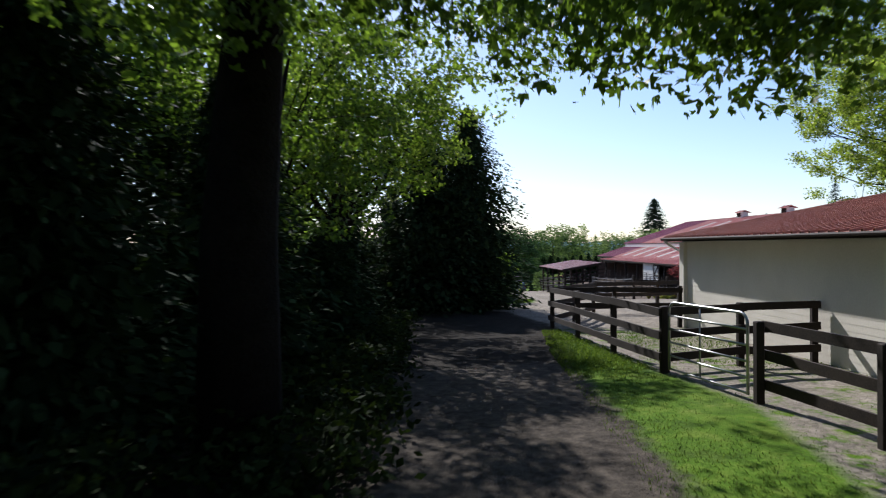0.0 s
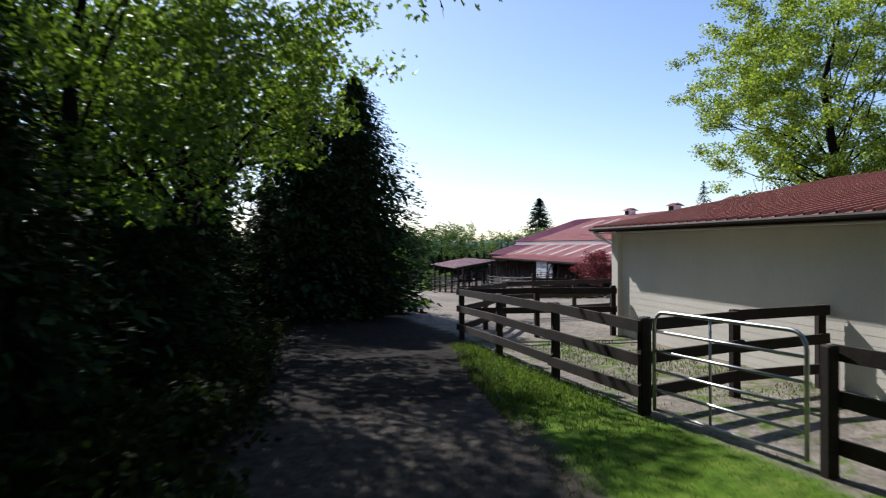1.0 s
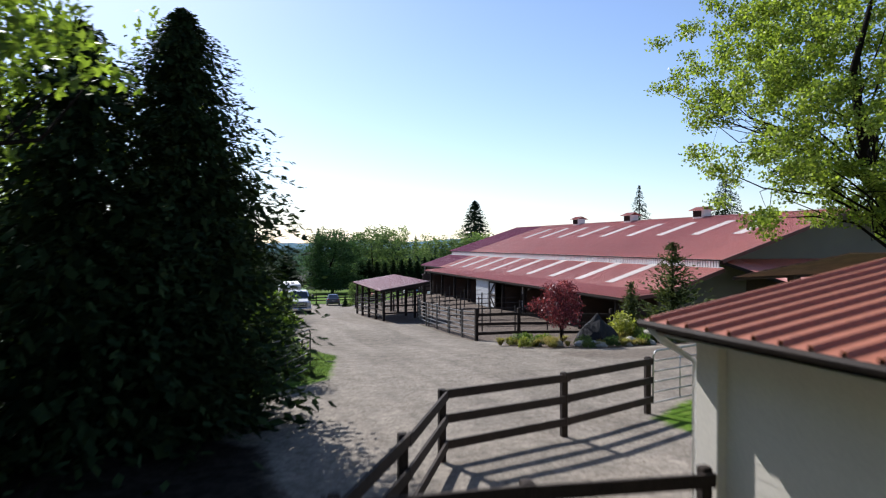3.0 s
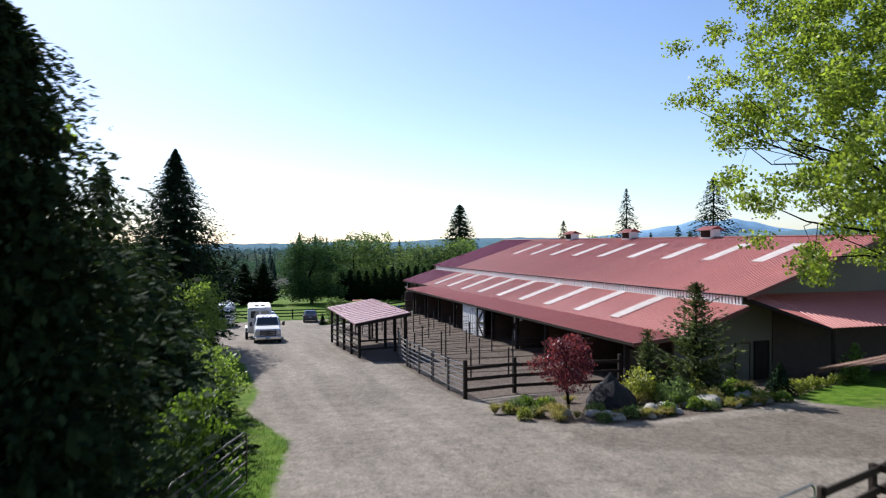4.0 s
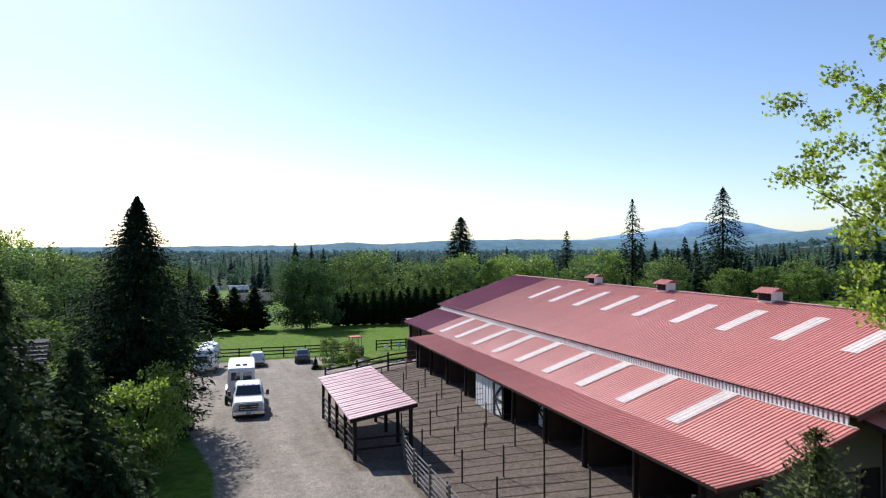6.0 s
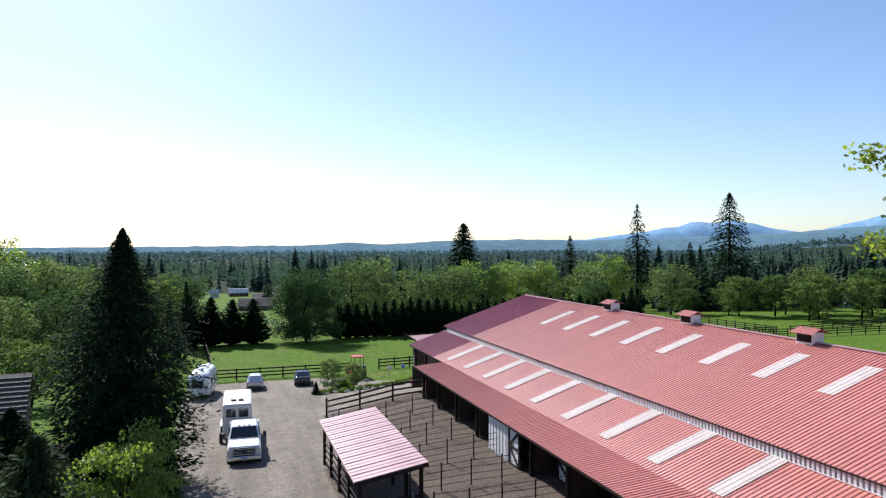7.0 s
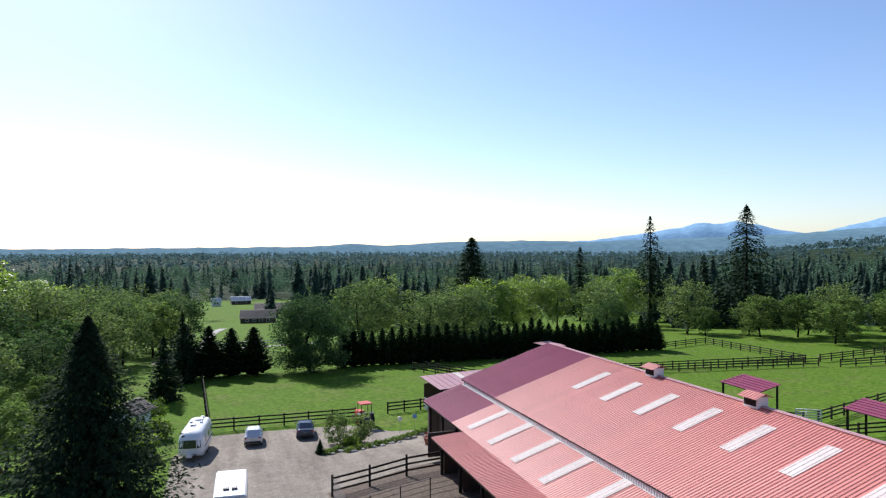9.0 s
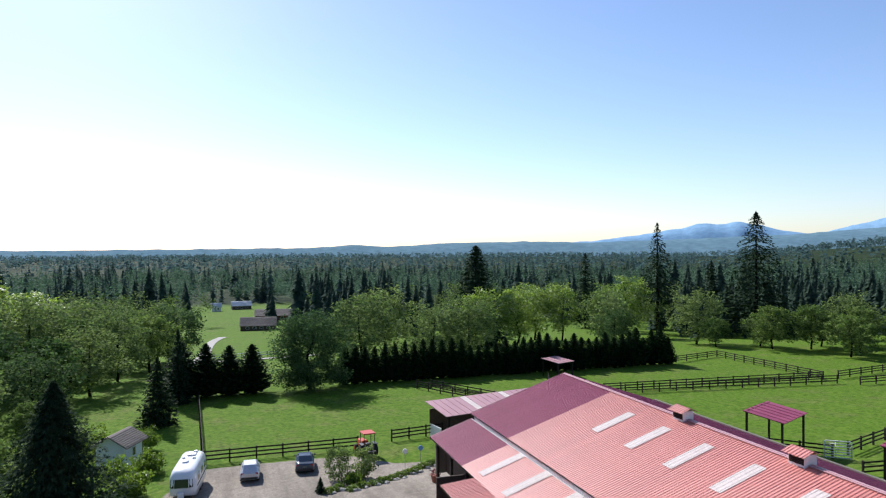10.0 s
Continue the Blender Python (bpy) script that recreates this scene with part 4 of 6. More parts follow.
# ---- barn front, doors, cupolas and porch ----
FX = 22.1
for i in range(10):
    y = 46.2 + 4.1 * i
    part("post", Shape().box(FX, y, (PAD - 0.3 + 0.42) / 2, 0.2, 0.2, 0.42 - PAD + 0.3, b=0.015), M_DARKWOOD, barn)
for i in range(3):
    part("post", Shape().box(24.4, 86.6 + 3.6 * i, (PAD - 1.2 + 0.62) / 2, 0.2, 0.2, 0.62 - PAD + 1.2, b=0.015), M_DARKWOOD, barn)
part("eave_beam", Shape().beam((FX, BY0 + 0.2, 0.33), (FX, 84.0, 0.33), 0.12, 0.22), M_DARKWOOD, barn)
for i in range(11):
    part("stall_partition", Shape().box(23.7, 46.2 + 4.1 * i, -0.95, 2.9, 0.1, 1.9), M_STALL, barn)
for i in range(9):
    y = 48.2 + 4.1 * i
    if 62 < y < 69:
        continue
    door = part("stall_door", Shape().box(25.06, y, -1.05, 0.08, 1.3, 1.35, b=0.01), M_WHITE, barn, "white lower stall door")
    for k in range(3):
        part("slat", Shape().box(25.0, y, -1.55 + 0.45 * k, 0.05, 1.28, 0.1), M_STALL, door)
# the tall white sliding door and the braced door beside it
slide = part("sliding_door", Shape().box(21.85, 66.6, -0.7, 0.08, 2.9, 2.1, b=0.01), M_WHITE, barn, "tall white sliding door")
for k in range(6):
    part("board_joint", Shape().box(21.8, 65.4 + 0.48 * k, -0.7, 0.03, 0.03, 2.06), M_SIDING, slide)


def braced_door(y0, y1, x, turn):
    """A white door in a dark frame with two diagonal braces."""
    d = part("braced_door", Shape().box(x, (y0 + y1) / 2, -0.72, 0.06, y1 - y0, 2.0), M_WHITE, barn, "white door with dark cross braces")
    xs = x - 0.05
    for a, b in (((y0, -1.72), (y1, -1.72)), ((y0, -0.72), (y1, -0.72)), ((y0, 0.28), (y1, 0.28)), ((y0, -1.72), (y0, 0.28)), ((y1, -1.72), (y1, 0.28)), ((y0, -1.72), (y1, -0.72)), ((y0, 0.28), (y1, -0.72))):
        part("brace", Shape().beam((xs, a[0], a[1]), (xs, b[0], b[1]), 0.05, 0.14), M_DARKWOOD, d)


braced_door(63.7, 65.0, 21.9, 0)
braced_door(60.0, 61.6, 23.2, 0)


def cupola(y):
    c = part("cupola", Shape().box(BRX, y, Z_RIDGE + 0.15, 0.8, 1.1, 0.8, b=0.01), M_WHITE, barn)
    for sx in (-1, 1):
        part("vent_panel", Shape().box(BRX + sx * 0.4, y, Z_RIDGE + 0.24, 0.04, 0.98, 0.46), M_DARKWOOD, c)
        for k in range(4):
            part("louvre", Shape().beam((BRX + sx * 0.43, y - 0.47, Z_RIDGE + 0.08 + 0.11 * k), (BRX + sx * 0.43, y + 0.47, Z_RIDGE + 0.08 + 0.11 * k), 0.05, 0.03), M_GUTTER, c)
    for turn, yy in ((0, y - 0.74), (180, y + 0.74)):
        r = part("cupola_roof", CUPOLA_SHEET, M_ROOF, c)
        r.matrix_local = pose(BRX, yy, Z_RIDGE + 0.76, 0, 0, turn)


CUPOLA_SHEET = rib_sheet(0.7, 0.4, 1.46, 6, 0.035, 0.035).mesh("cupola_roof", M_ROOF)
for cy in (78.2, 68.3, 58.4):
    cupola(cy)
# porch roof across the near gable
porch_n = 17
porch = rib_sheet(3.95, 0.3).mesh("roof_sheet", M_ROOF)
for i in range(porch_n):
    piece("roof_sheet", porch, roof, pose(29.35 + i * W, BY0 + 0.72, 2.42, 0, 0, -90))
hip = [(27.9, BY0 + 0.72, 2.42), (29.36, BY0 + 0.72, 2.42), (29.36, BY0 - 3.23, 1.235)]
part("roof_hip", Shape().add(hip + [(x, y, z - 0.03) for x, y, z in hip], [(0, 1, 2), (5, 4, 3), (0, 3, 4, 1), (1, 4, 5, 2), (2, 5, 3, 0)]), M_ROOF, roof)
part("rake_trim", Shape().beam((27.88, BY0 + 0.72, 2.36), (29.34, BY0 - 3.24, 1.17), 0.05, 0.16), M_GUTTER, barn)
for px in (29.72, 34.5, 39.5):
    part("porch_post", Shape().box(px, BY0 - 2.95, -0.33, 0.14, 0.14, 3.0, b=0.01), M_FENCE, barn)
gd = part("door", Shape().box(29.24, BY0 + 0.73, -0.84, 0.78, 0.06, 1.9), M_DARKWOOD, barn, "dark door panel in the gable wall")
for a, b in (((28.83, -1.8), (28.83, 0.18)), ((29.65, -1.8), (29.65, 0.18)), ((28.83, 0.14), (29.65, 0.14))):
    part("door_frame", Shape().beam((a[0], BY0 + 0.7, a[1]), (b[0], BY0 + 0.7, b[1]), 0.05, 0.09), M_GUTTER, gd)
cd = part("door", Shape().box(28.12, BY0 + 0.73, -0.84, 0.8, 0.05, 1.9), M_BARNWALL, barn)
for a, b in (((27.7, -1.8), (27.7, 0.14)), ((28.54, -1.8), (28.54, 0.14)), ((27.7, 0.11), (28.54, 0.11))):
    part("door_frame", Shape().beam((a[0], BY0 + 0.7, a[1]), (b[0], BY0 + 0.7, b[1]), 0.05, 0.06), M_STALL, cd)
# dark panel added over the gable to stand in for the porch's shade
part("porch_wall", Shape().box(37.6, BY0 + 0.72, 0.1, 15.4, 0.05, 3.9), M_STALL, barn, "dark panel for the deep shade under the porch")


# ---- pens ----
def pipe_panel(label, pts, h=1.45, bars=5, r=0.022, post_r=0.035, mat=None, group=""):
    x0, y0 = pts[0]
    z0 = gz(x0, y0)
    f = thing("pipe_fence", label, "fence", (x0, y0, z0), group=group)
    m = mat or M_PIPE
    for x, y in pts:
        zz = gz(x, y) - z0
        part("post", Shape().tube([(x - x0, y - y0, zz - 0.3), (x - x0, y - y0, zz + h + 0.12)], post_r, 6), m, f)
    for (xa, ya), (xb, yb) in zip(pts, pts[1:]):
        za, zb = gz(xa, ya) - z0, gz(xb, yb) - z0
        for k in range(bars):
            hh = 0.25 + (h - 0.25) * k / (bars - 1)
            part("rail", Shape().tube([(xa - x0, ya - y0, za + hh), (xb - x0, yb - y0, zb + hh)], r, 5, False), m, f)
    return f


M_STEEL = surface("dull_grey_steel_pipe", (0.1, 0.095, 0.09), (0.2, 0.19, 0.18), 0.45, 0.4, 3.0, 60, 0.2, 0.001, 0.2)
TALL_POST = Shape().box(0, 0, 0.55, 0.15, 0.15, 2.0, b=0.012).mesh("post", M_FENCE)
pipe_panel("dark steel pipe panels closing the pens along the yard", [(13.7, 44.7), (13.8, 47.2), (13.9, 49.8), (13.95, 52.4), (14.0, 55.0), (14.2, 57.3), (14.6, 59.3)], 1.35, 6, 0.028, 0.06, M_STEEL)
pipe_panel("dark steel pipe panels beyond the open shed", [(15.3, 70.6), (14.9, 75.3), (14.6, 79.8), (14.5, 85.3)], 1.35, 6, 0.026, 0.05)
board_fence("dark board fence closing the near end of the pens", [(13.7, 44.7), (16.2, 45.5), (18.8, 46.0), (21.7, 46.1)], heights=(1.25, 0.8, 0.35), side=1, mesh=TALL_POST)
board_fence("dark board fence closing the far end of the pens", [(14.5, 85.3), (17.2, 85.1), (19.9, 84.8), (22.6, 84.5)], heights=(1.3, 0.85, 0.4), side=1, mesh=TALL_POST)
for i, y in enumerate((50.3, 54.4, 58.5, 62.6, 66.7, 70.8, 74.9, 79.0)):
    x0 = 14.0 if y < 56 or y > 75 else 15.4
    xs = [x0 + (22.0 - x0) * k / 4 for k in range(5)]
    pipe_panel("thin rusty pipe panels dividing two pens", [(x, y + rng.uniform(-0.08, 0.08)) for x in xs], 1.3, 4, 0.016, 0.04, group="pen dividers")

# ---- fences and gate beyond the outbuilding, and the small shelter roof ----
pipe_gate("steel pipe gate beside the gravel yard", (11.5, 26.75), (13.7, 27.5), gz(12.5, 27), 1.25)
board_fence("dark board fence beside the lawn", [(13.95, 27.6), (15.9, 28.3), (18.2, 29.1), (20.6, 29.9)], side=1)
board_fence("weathered board fence turning back from the yard", [(15.9, 28.3), (16.5, 26.4), (17.1, 24.2)], side=-1)
kiosk = thing("gate_shelter", "small shelter with a brown shingle roof on thick posts", "shelter", (17.0, 28.6, gz(17.3, 28.6)))
for px, py in ((0, 0), (3.0, 0.9), (0.8, -2.6), (3.8, -1.7)):
    part("post", Shape().box(px, py, 1.28, 0.24, 0.24, 3.0, b=0.015), M_DARKWOOD, kiosk)
M_SHINGLE = surface("brown_shingles", (0.12, 0.06, 0.035), (0.26, 0.14, 0.085), 0.85, 0.0, 1.5, 12, 0.6, 0.01, 0.3)
kt = math.radians(16.7)
krot = Matrix.Rotation(kt, 4, "Z")
for row in range(7):
    for col in range(10):
        u0, v0 = -0.8 + 0.55 * col, 1.15 - 0.42 * row
        q = [krot @ Vector((u, v, 2.75 + 0.22 * (1.15 - v) * (1 if v > -1.3 else 1) + 0.012 * k)) for k, (u, v) in ((0, (u0, v0)), (0, (u0 + 0.54, v0)), (2, (u0 + 0.54, v0 - 0.46)), (2, (u0, v0 - 0.46)))]
        part("shingle", Shape().add([tuple(p) for p in q] + [tuple(p - Vector((0, 0, 0.03))) for p in q], [(0, 1, 2, 3), (7, 6, 5, 4), (4, 5, 1, 0), (5, 6, 2, 1), (6, 7, 3, 2), (7, 4, 0, 3)]), M_SHINGLE, kiosk)
part("gutter", Shape().tube([tuple(krot @ Vector((-0.85, 1.2, 2.69))), tuple(krot @ Vector((4.8, 1.2, 2.69)))], 0.05, 8), M_GUTTER, kiosk)

# ---- the garden bed before the barn ----
def rock_mesh(seed, flat=0.6, rough=0.28):
    b = bmesh.new()
    bmesh.ops.create_icosphere(b, subdivisions=3, radius=1.0)
    for v in b.verts:
        n = noise.noise(v.co * 1.3 + Vector((seed * 7.1, 0, 0))) + 0.4 * noise.noise(v.co * 3.7 + Vector((0, seed * 3.3, 0)))
        v.co *= 1 + rough * n
        v.co.z = max(v.co.z * flat, -0.25)
    me = bpy.data.meshes.new("rock")
    b.to_mesh(me)
    b.free()
    me.materials.append(M_ROCK)
    me.shade_flat()
    return me


ROCKS = [rock_mesh(i) for i in range(4)]


def rock(x, y, s, label="pale grey rock edging the garden bed", me=None, dz=0.0, turn=0):
    ob = new("rock", me or ROCKS[int(rng.integers(4))])
    ob.matrix_world = pose(x, y, gz(x, y) + 0.1 * s + dz, 0, 0, turn or rng.uniform(0, 360)) @ Matrix.Diagonal((s * rng.uniform(0.9, 1.3), s * rng.uniform(0.7, 1.0), s * rng.uniform(0.7, 1.1), 1))
    return tagged(ob, label, "rock", "rocks in the garden bed")


M_BOULDER = surface("dark_boulder_stone", (0.014, 0.014, 0.016), (0.042, 0.042, 0.046), 0.9, 0.0, 1.2, 14, 0.8, 0.04, 0.05, 0.15)
bm = rock_mesh(9, 1.0, 0.2)
for v in bm.vertices:
    k = 1.3 - 0.85 * max(v.co.z, -0.2)
    v.co.x, v.co.y = v.co.x * k, v.co.y * k
bm.materials.clear()
bm.materials.append(M_BOULDER)
big = new("boulder", bm)
big.matrix_world = pose(17.65, 40.2, gz(17.6, 40.2) + 0.3, 0, 0, 25) @ Matrix.Diagonal((0.74, 0.6, 0.86, 1))
tagged(big, "large dark boulder standing in the garden bed", "boulder")
BED_EDGE = [(13.9, 40.4), (14.3, 39.3), (15.2, 38.4), (16.4, 37.9), (17.6, 37.9), (18.9, 38.1), (20.2, 38.3), (21.4, 38.4), (22.5, 38.4), (23.3, 38.7)]
for i, (x, y) in enumerate(BED_EDGE):
    if i > 2:
        rock(x + rng.uniform(-0.2, 0.2), y + rng.uniform(0.0, 0.35), rng.uniform(0.18, 0.34))
        rock(x + rng.uniform(-0.6, 0.6), y + rng.uniform(0.3, 0.9), rng.uniform(0.15, 0.35))
for x, y, s in ((18.3, 38.7, 0.4), (20.3, 39.0, 0.36), (22.3, 38.9, 0.4), (14.6, 39.9, 0.3), (21.0, 39.2, 0.5), (23.0, 39.6, 0.4), (15.4, 39.6, 0.3), (16.2, 39.0, 0.26), (19.4, 39.3, 0.3), (24.0, 40.0, 0.34)):
    rock(x, y, s)


def tuft_mesh(name, n, h, r, width, leaf, g, arch=0.5):
    """A tuft of arching blades."""
    a = g.random(n) * math.tau
    ln = h * (0.6 + 0.5 * g.random(n))
    out = r * (0.4 + 0.8 * g.random(n))
    b = np.stack([0.15 * r * np.cos(a), 0.15 * r * np.sin(a), np.zeros(n)], 1)
    d = np.stack([np.cos(a), np.sin(a), np.zeros(n)], 1)
    s = np.stack([-np.sin(a), np.cos(a), np.zeros(n)], 1) * width / 2
    m = b + d * out[:, None] * 0.45 + np.array([0, 0, 1.0]) * ln[:, None] * 0.75
    e = b + d * out[:, None] + np.array([0, 0, 1.0]) * (ln * (1 - arch * g.random(n)))[:, None]
    q1 = np.stack([b - s, b + s, m + s * 0.8, m - s * 0.8], 1)
    q2 = np.stack([m - s * 0.8, m + s * 0.8, e + s * 0.15, e - s * 0.15], 1)
    return quads_mesh(name, np.concatenate([q1, q2]), leaf)


def dome_mesh(name, n, r, h, size, leaf, g):
    """A rounded low shrub of small leaves with an uneven outline."""
    d = spin(n, g)
    d[:, 2] = np.abs(d[:, 2])
    rr = (0.55 + 0.5 * g.random(n) ** 0.5) * (1 + 0.2 * np.sin(5 * np.arctan2(d[:, 1], d[:, 0])))
    return quads_mesh(name, leaf_quads(d * rr[:, None] * np.array([r, r, h]) + [0, 0, 0.03], size, g), leaf)


M_STRAW = leaf_material("straw_coloured_grass", (0.2, 0.17, 0.055), (0.42, 0.35, 0.13), 0.4, 0.1)
GARDEN = [("grass_tuft", "tuft of yellowish grass in the garden bed", tuft_mesh("leaves", 260, 0.42, 0.42, 0.022, M_STRAW, rng)),
          ("grass_tuft", "tuft of green grass in the garden bed", tuft_mesh("leaves", 260, 0.6, 0.4, 0.022, M_LEAF_LIGHT, rng)),
          ("low_shrub", "low clipped green shrub in the garden bed", dome_mesh("leaves", 900, 0.45, 0.42, 0.09, M_LEAF, rng)),
          ("low_shrub", "golden low shrub in the garden bed", dome_mesh("leaves", 800, 0.42, 0.5, 0.09, M_YELLOW, rng)),
          ("low_shrub", "grey-green low shrub in the garden bed", dome_mesh("leaves", 900, 0.5, 0.5, 0.08, M_LEAF_GREY, rng))]


def garden_plant(kind, x, y, s):
    name, label, me = GARDEN[kind]
    t = thing(name, label, "plant", (x, y, gz(x, y)), rng.uniform(0, 360), "plants in the garden bed")
    t.scale = (s, s, s * rng.uniform(0.85, 1.2))
    ob = new("leaves", me)
    ob.parent = t
    return t


for i, (x, y) in enumerate(BED_EDGE):
    for k in range(5):
        garden_plant(int(rng.choice([0, 0, 0, 2, 0, 4, 3])), x + rng.uniform(-0.5, 0.5), y + rng.uniform(-0.1, 0.5), rng.uniform(0.45, 0.75))
for i in range(38):
    x = rng.uniform(14.6, 24.2)
    y = rng.uniform(39.2, 42.2)
    if abs(x - 17.65) < 1.1 and y < 41 or abs(x - 22) < 1.2 and y > 40.5:
        continue
    garden_plant(int(rng.choice([1, 2, 3, 4, 3, 0, 0, 0])), x, y, rng.uniform(0.6, 0.9) if x < 17.5 else rng.uniform(0.8, 1.4))
for x, y in ((24.6, 39.6), (25.4, 39.8), (26.2, 40.1), (27.0, 40.4), (27.8, 40.7), (28.8, 41.0), (29.8, 41.4), (30.8, 41.8)):
    garden_plant(3, x, y, rng.uniform(0.6, 0.9))
broad_tree("red_maple", "small red-leaved maple in the garden bed", 15.95, 40.2, 2.65, 0.98, 0.95, 0.75, 80, 60, 0.085, M_REDLEAF, rng, 0.05, 0.27, (-0.15, 0), 9, first=0.3)
broad_tree("leafy_shrub", "golden-green shrub beside the boulder", 19.0, 40.8, 1.3, 0.45, 0.45, 0.2, 26, 45, 0.09, M_YELLOW, rng, 0.03, 0.25, (0, 0), 4, "shrub")
conifer("pine_tree", "young pine with upswept branches in the garden bed", 22.2, 41.4, 4.4, 1.45, 0.25, 30, 12, 22, 0.22, M_PINE, rng, 0.09, core=0.1, power=0.55, droop=-0.28, ragged=0.35)
conifer("evergreen_shrub", "narrow upright evergreen in the garden bed", 20.3, 41.9, 2.6, 0.5, 0.1, 30, 10, 6, 0.2, M_PINE, rng, 0.05, power=0.3, droop=-0.5, ragged=0.2)
conifer("evergreen_shrub", "small dark weeping evergreen beside the lawn", 24.7, 39.7, 1.3, 0.7, 0.05, 20, 12, 8, 0.18, M_NEEDLE, rng, 0.05, power=0.5, droop=0.5, ragged=0.2)
conifer("evergreen_shrub", "bright green upright shrub beside the lawn", 30.0, 41.1, 1.7, 0.7, 0.05, 20, 12, 8, 0.16, M_LEAF_LIGHT, rng, 0.05, power=0.6, droop=-0.3, ragged=0.2)

# ---- vehicles ----
M_CARWHITE = surface("white_car_paint", (0.72, 0.72, 0.72), (0.8, 0.8, 0.8), 0.22, 0.0, 1.0, 20, 0.0, 0.001, 0.0)
M_CARDARK = surface("dark_blue_grey_car_paint", (0.05, 0.065, 0.09), (0.07, 0.09, 0.12), 0.2, 0.2, 1.0, 20, 0.0, 0.001, 0.0)
M_CARSILVER = surface("silver_white_car_paint", (0.55, 0.55, 0.56), (0.65, 0.65, 0.66), 0.25, 0.3, 1.0, 20, 0.0, 0.001, 0.0)
M_TYRE = surface("tyre_rubber", (0.012, 0.012, 0.012), (0.025, 0.025, 0.025), 0.85, 0.0, 4.0, 40, 0.3, 0.003, 0.1)
M_CHROME = surface("chrome", (0.55, 0.55, 0.55), (0.7, 0.7, 0.7), 0.18, 1.0, 3.0, 40, 0.0, 0.001, 0.0)
M_BLACK = surface("black_plastic", (0.012, 0.012, 0.013), (0.025, 0.025, 0.027), 0.5, 0.0, 3.0, 40, 0.1, 0.001, 0.0)
M_ORANGE = surface("orange_red_tractor_paint", (0.45, 0.05, 0.02), (0.55, 0.08, 0.03), 0.35, 0.0, 2.0, 30, 0.05, 0.001, 0.0)
M_LAMP = surface("headlight_lens", (0.5, 0.5, 0.48), (0.65, 0.65, 0.62), 0.15, 0.2, 4.0, 50, 0.0, 0.001, 0.0)
M_REDLAMP = surface("red_lamp_lens", (0.3, 0.01, 0.01), (0.4, 0.02, 0.02), 0.2, 0.0, 4.0, 50, 0.0, 0.001, 0.0)
M_PLATE = surface("pale_number_plate", (0.5, 0.5, 0.5), (0.6, 0.6, 0.6), 0.4, 0.0, 8.0, 60, 0.0, 0.001, 0.0)
M_GLASS, _nt, _bs = tree_of("dark_vehicle_glass")
_bs.inputs["Base Color"].default_value = (0.02, 0.025, 0.03, 1)
_bs.inputs["Roughness"].default_value = 0.06
_bs.inputs["Specular IOR Level"].default_value = 0.7


def ring(hw, zb, zt, y, c=0.12, tuck=1.0):
    """A chamfered cross-section at y: half width, bottom, top; tuck narrows the top."""
    c = min(c, (zt - zb) * 0.4, hw * 0.4)
    t = hw * tuck
    return [(-hw + c, y, zb), (hw - c, y, zb), (hw, y, zb + c), (hw, y, zt - (zt - zb) * 0.45), (t, y, zt - c), (t - c, y, zt), (-t + c, y, zt), (-t, y, zt - c), (-hw, y, zt - (zt - zb) * 0.45), (-hw, y, zb + c)]


def wheel(parent, x, y, r, w, rim_mat):
    tyre = part("wheel", Shape().tube([(x - w / 2, y, r), (x - w / 2 + 0.03, y, r), (x + w / 2 - 0.03, y, r), (x + w / 2, y, r)], [r * 0.9, r, r, r * 0.9], 20), M_TYRE, parent, smooth=True)
    o = 1 if x > 0 else -1
    part("rim", Shape().tube([(x + o * (w / 2 - 0.02), y, r), (x + o * (w / 2 + 0.012), y, r)], [r * 0.62, r * 0.55], 14), rim_mat, tyre, "alloy rim")


def glass_quad(parent, name, pts):
    n = (Vector(pts[1]) - Vector(pts[0])).cross(Vector(pts[2]) - Vector(pts[0])).normalized() * 0.02
    return part(name, Shape().add([tuple(Vector(p) - n) for p in pts] + [tuple(Vector(p) + n) for p in pts], [(3, 2, 1, 0), (4, 5, 6, 7), (0, 1, 5, 4), (1, 2, 6, 5), (2, 3, 7, 6), (3, 0, 4, 7)]), M_GLASS, parent)


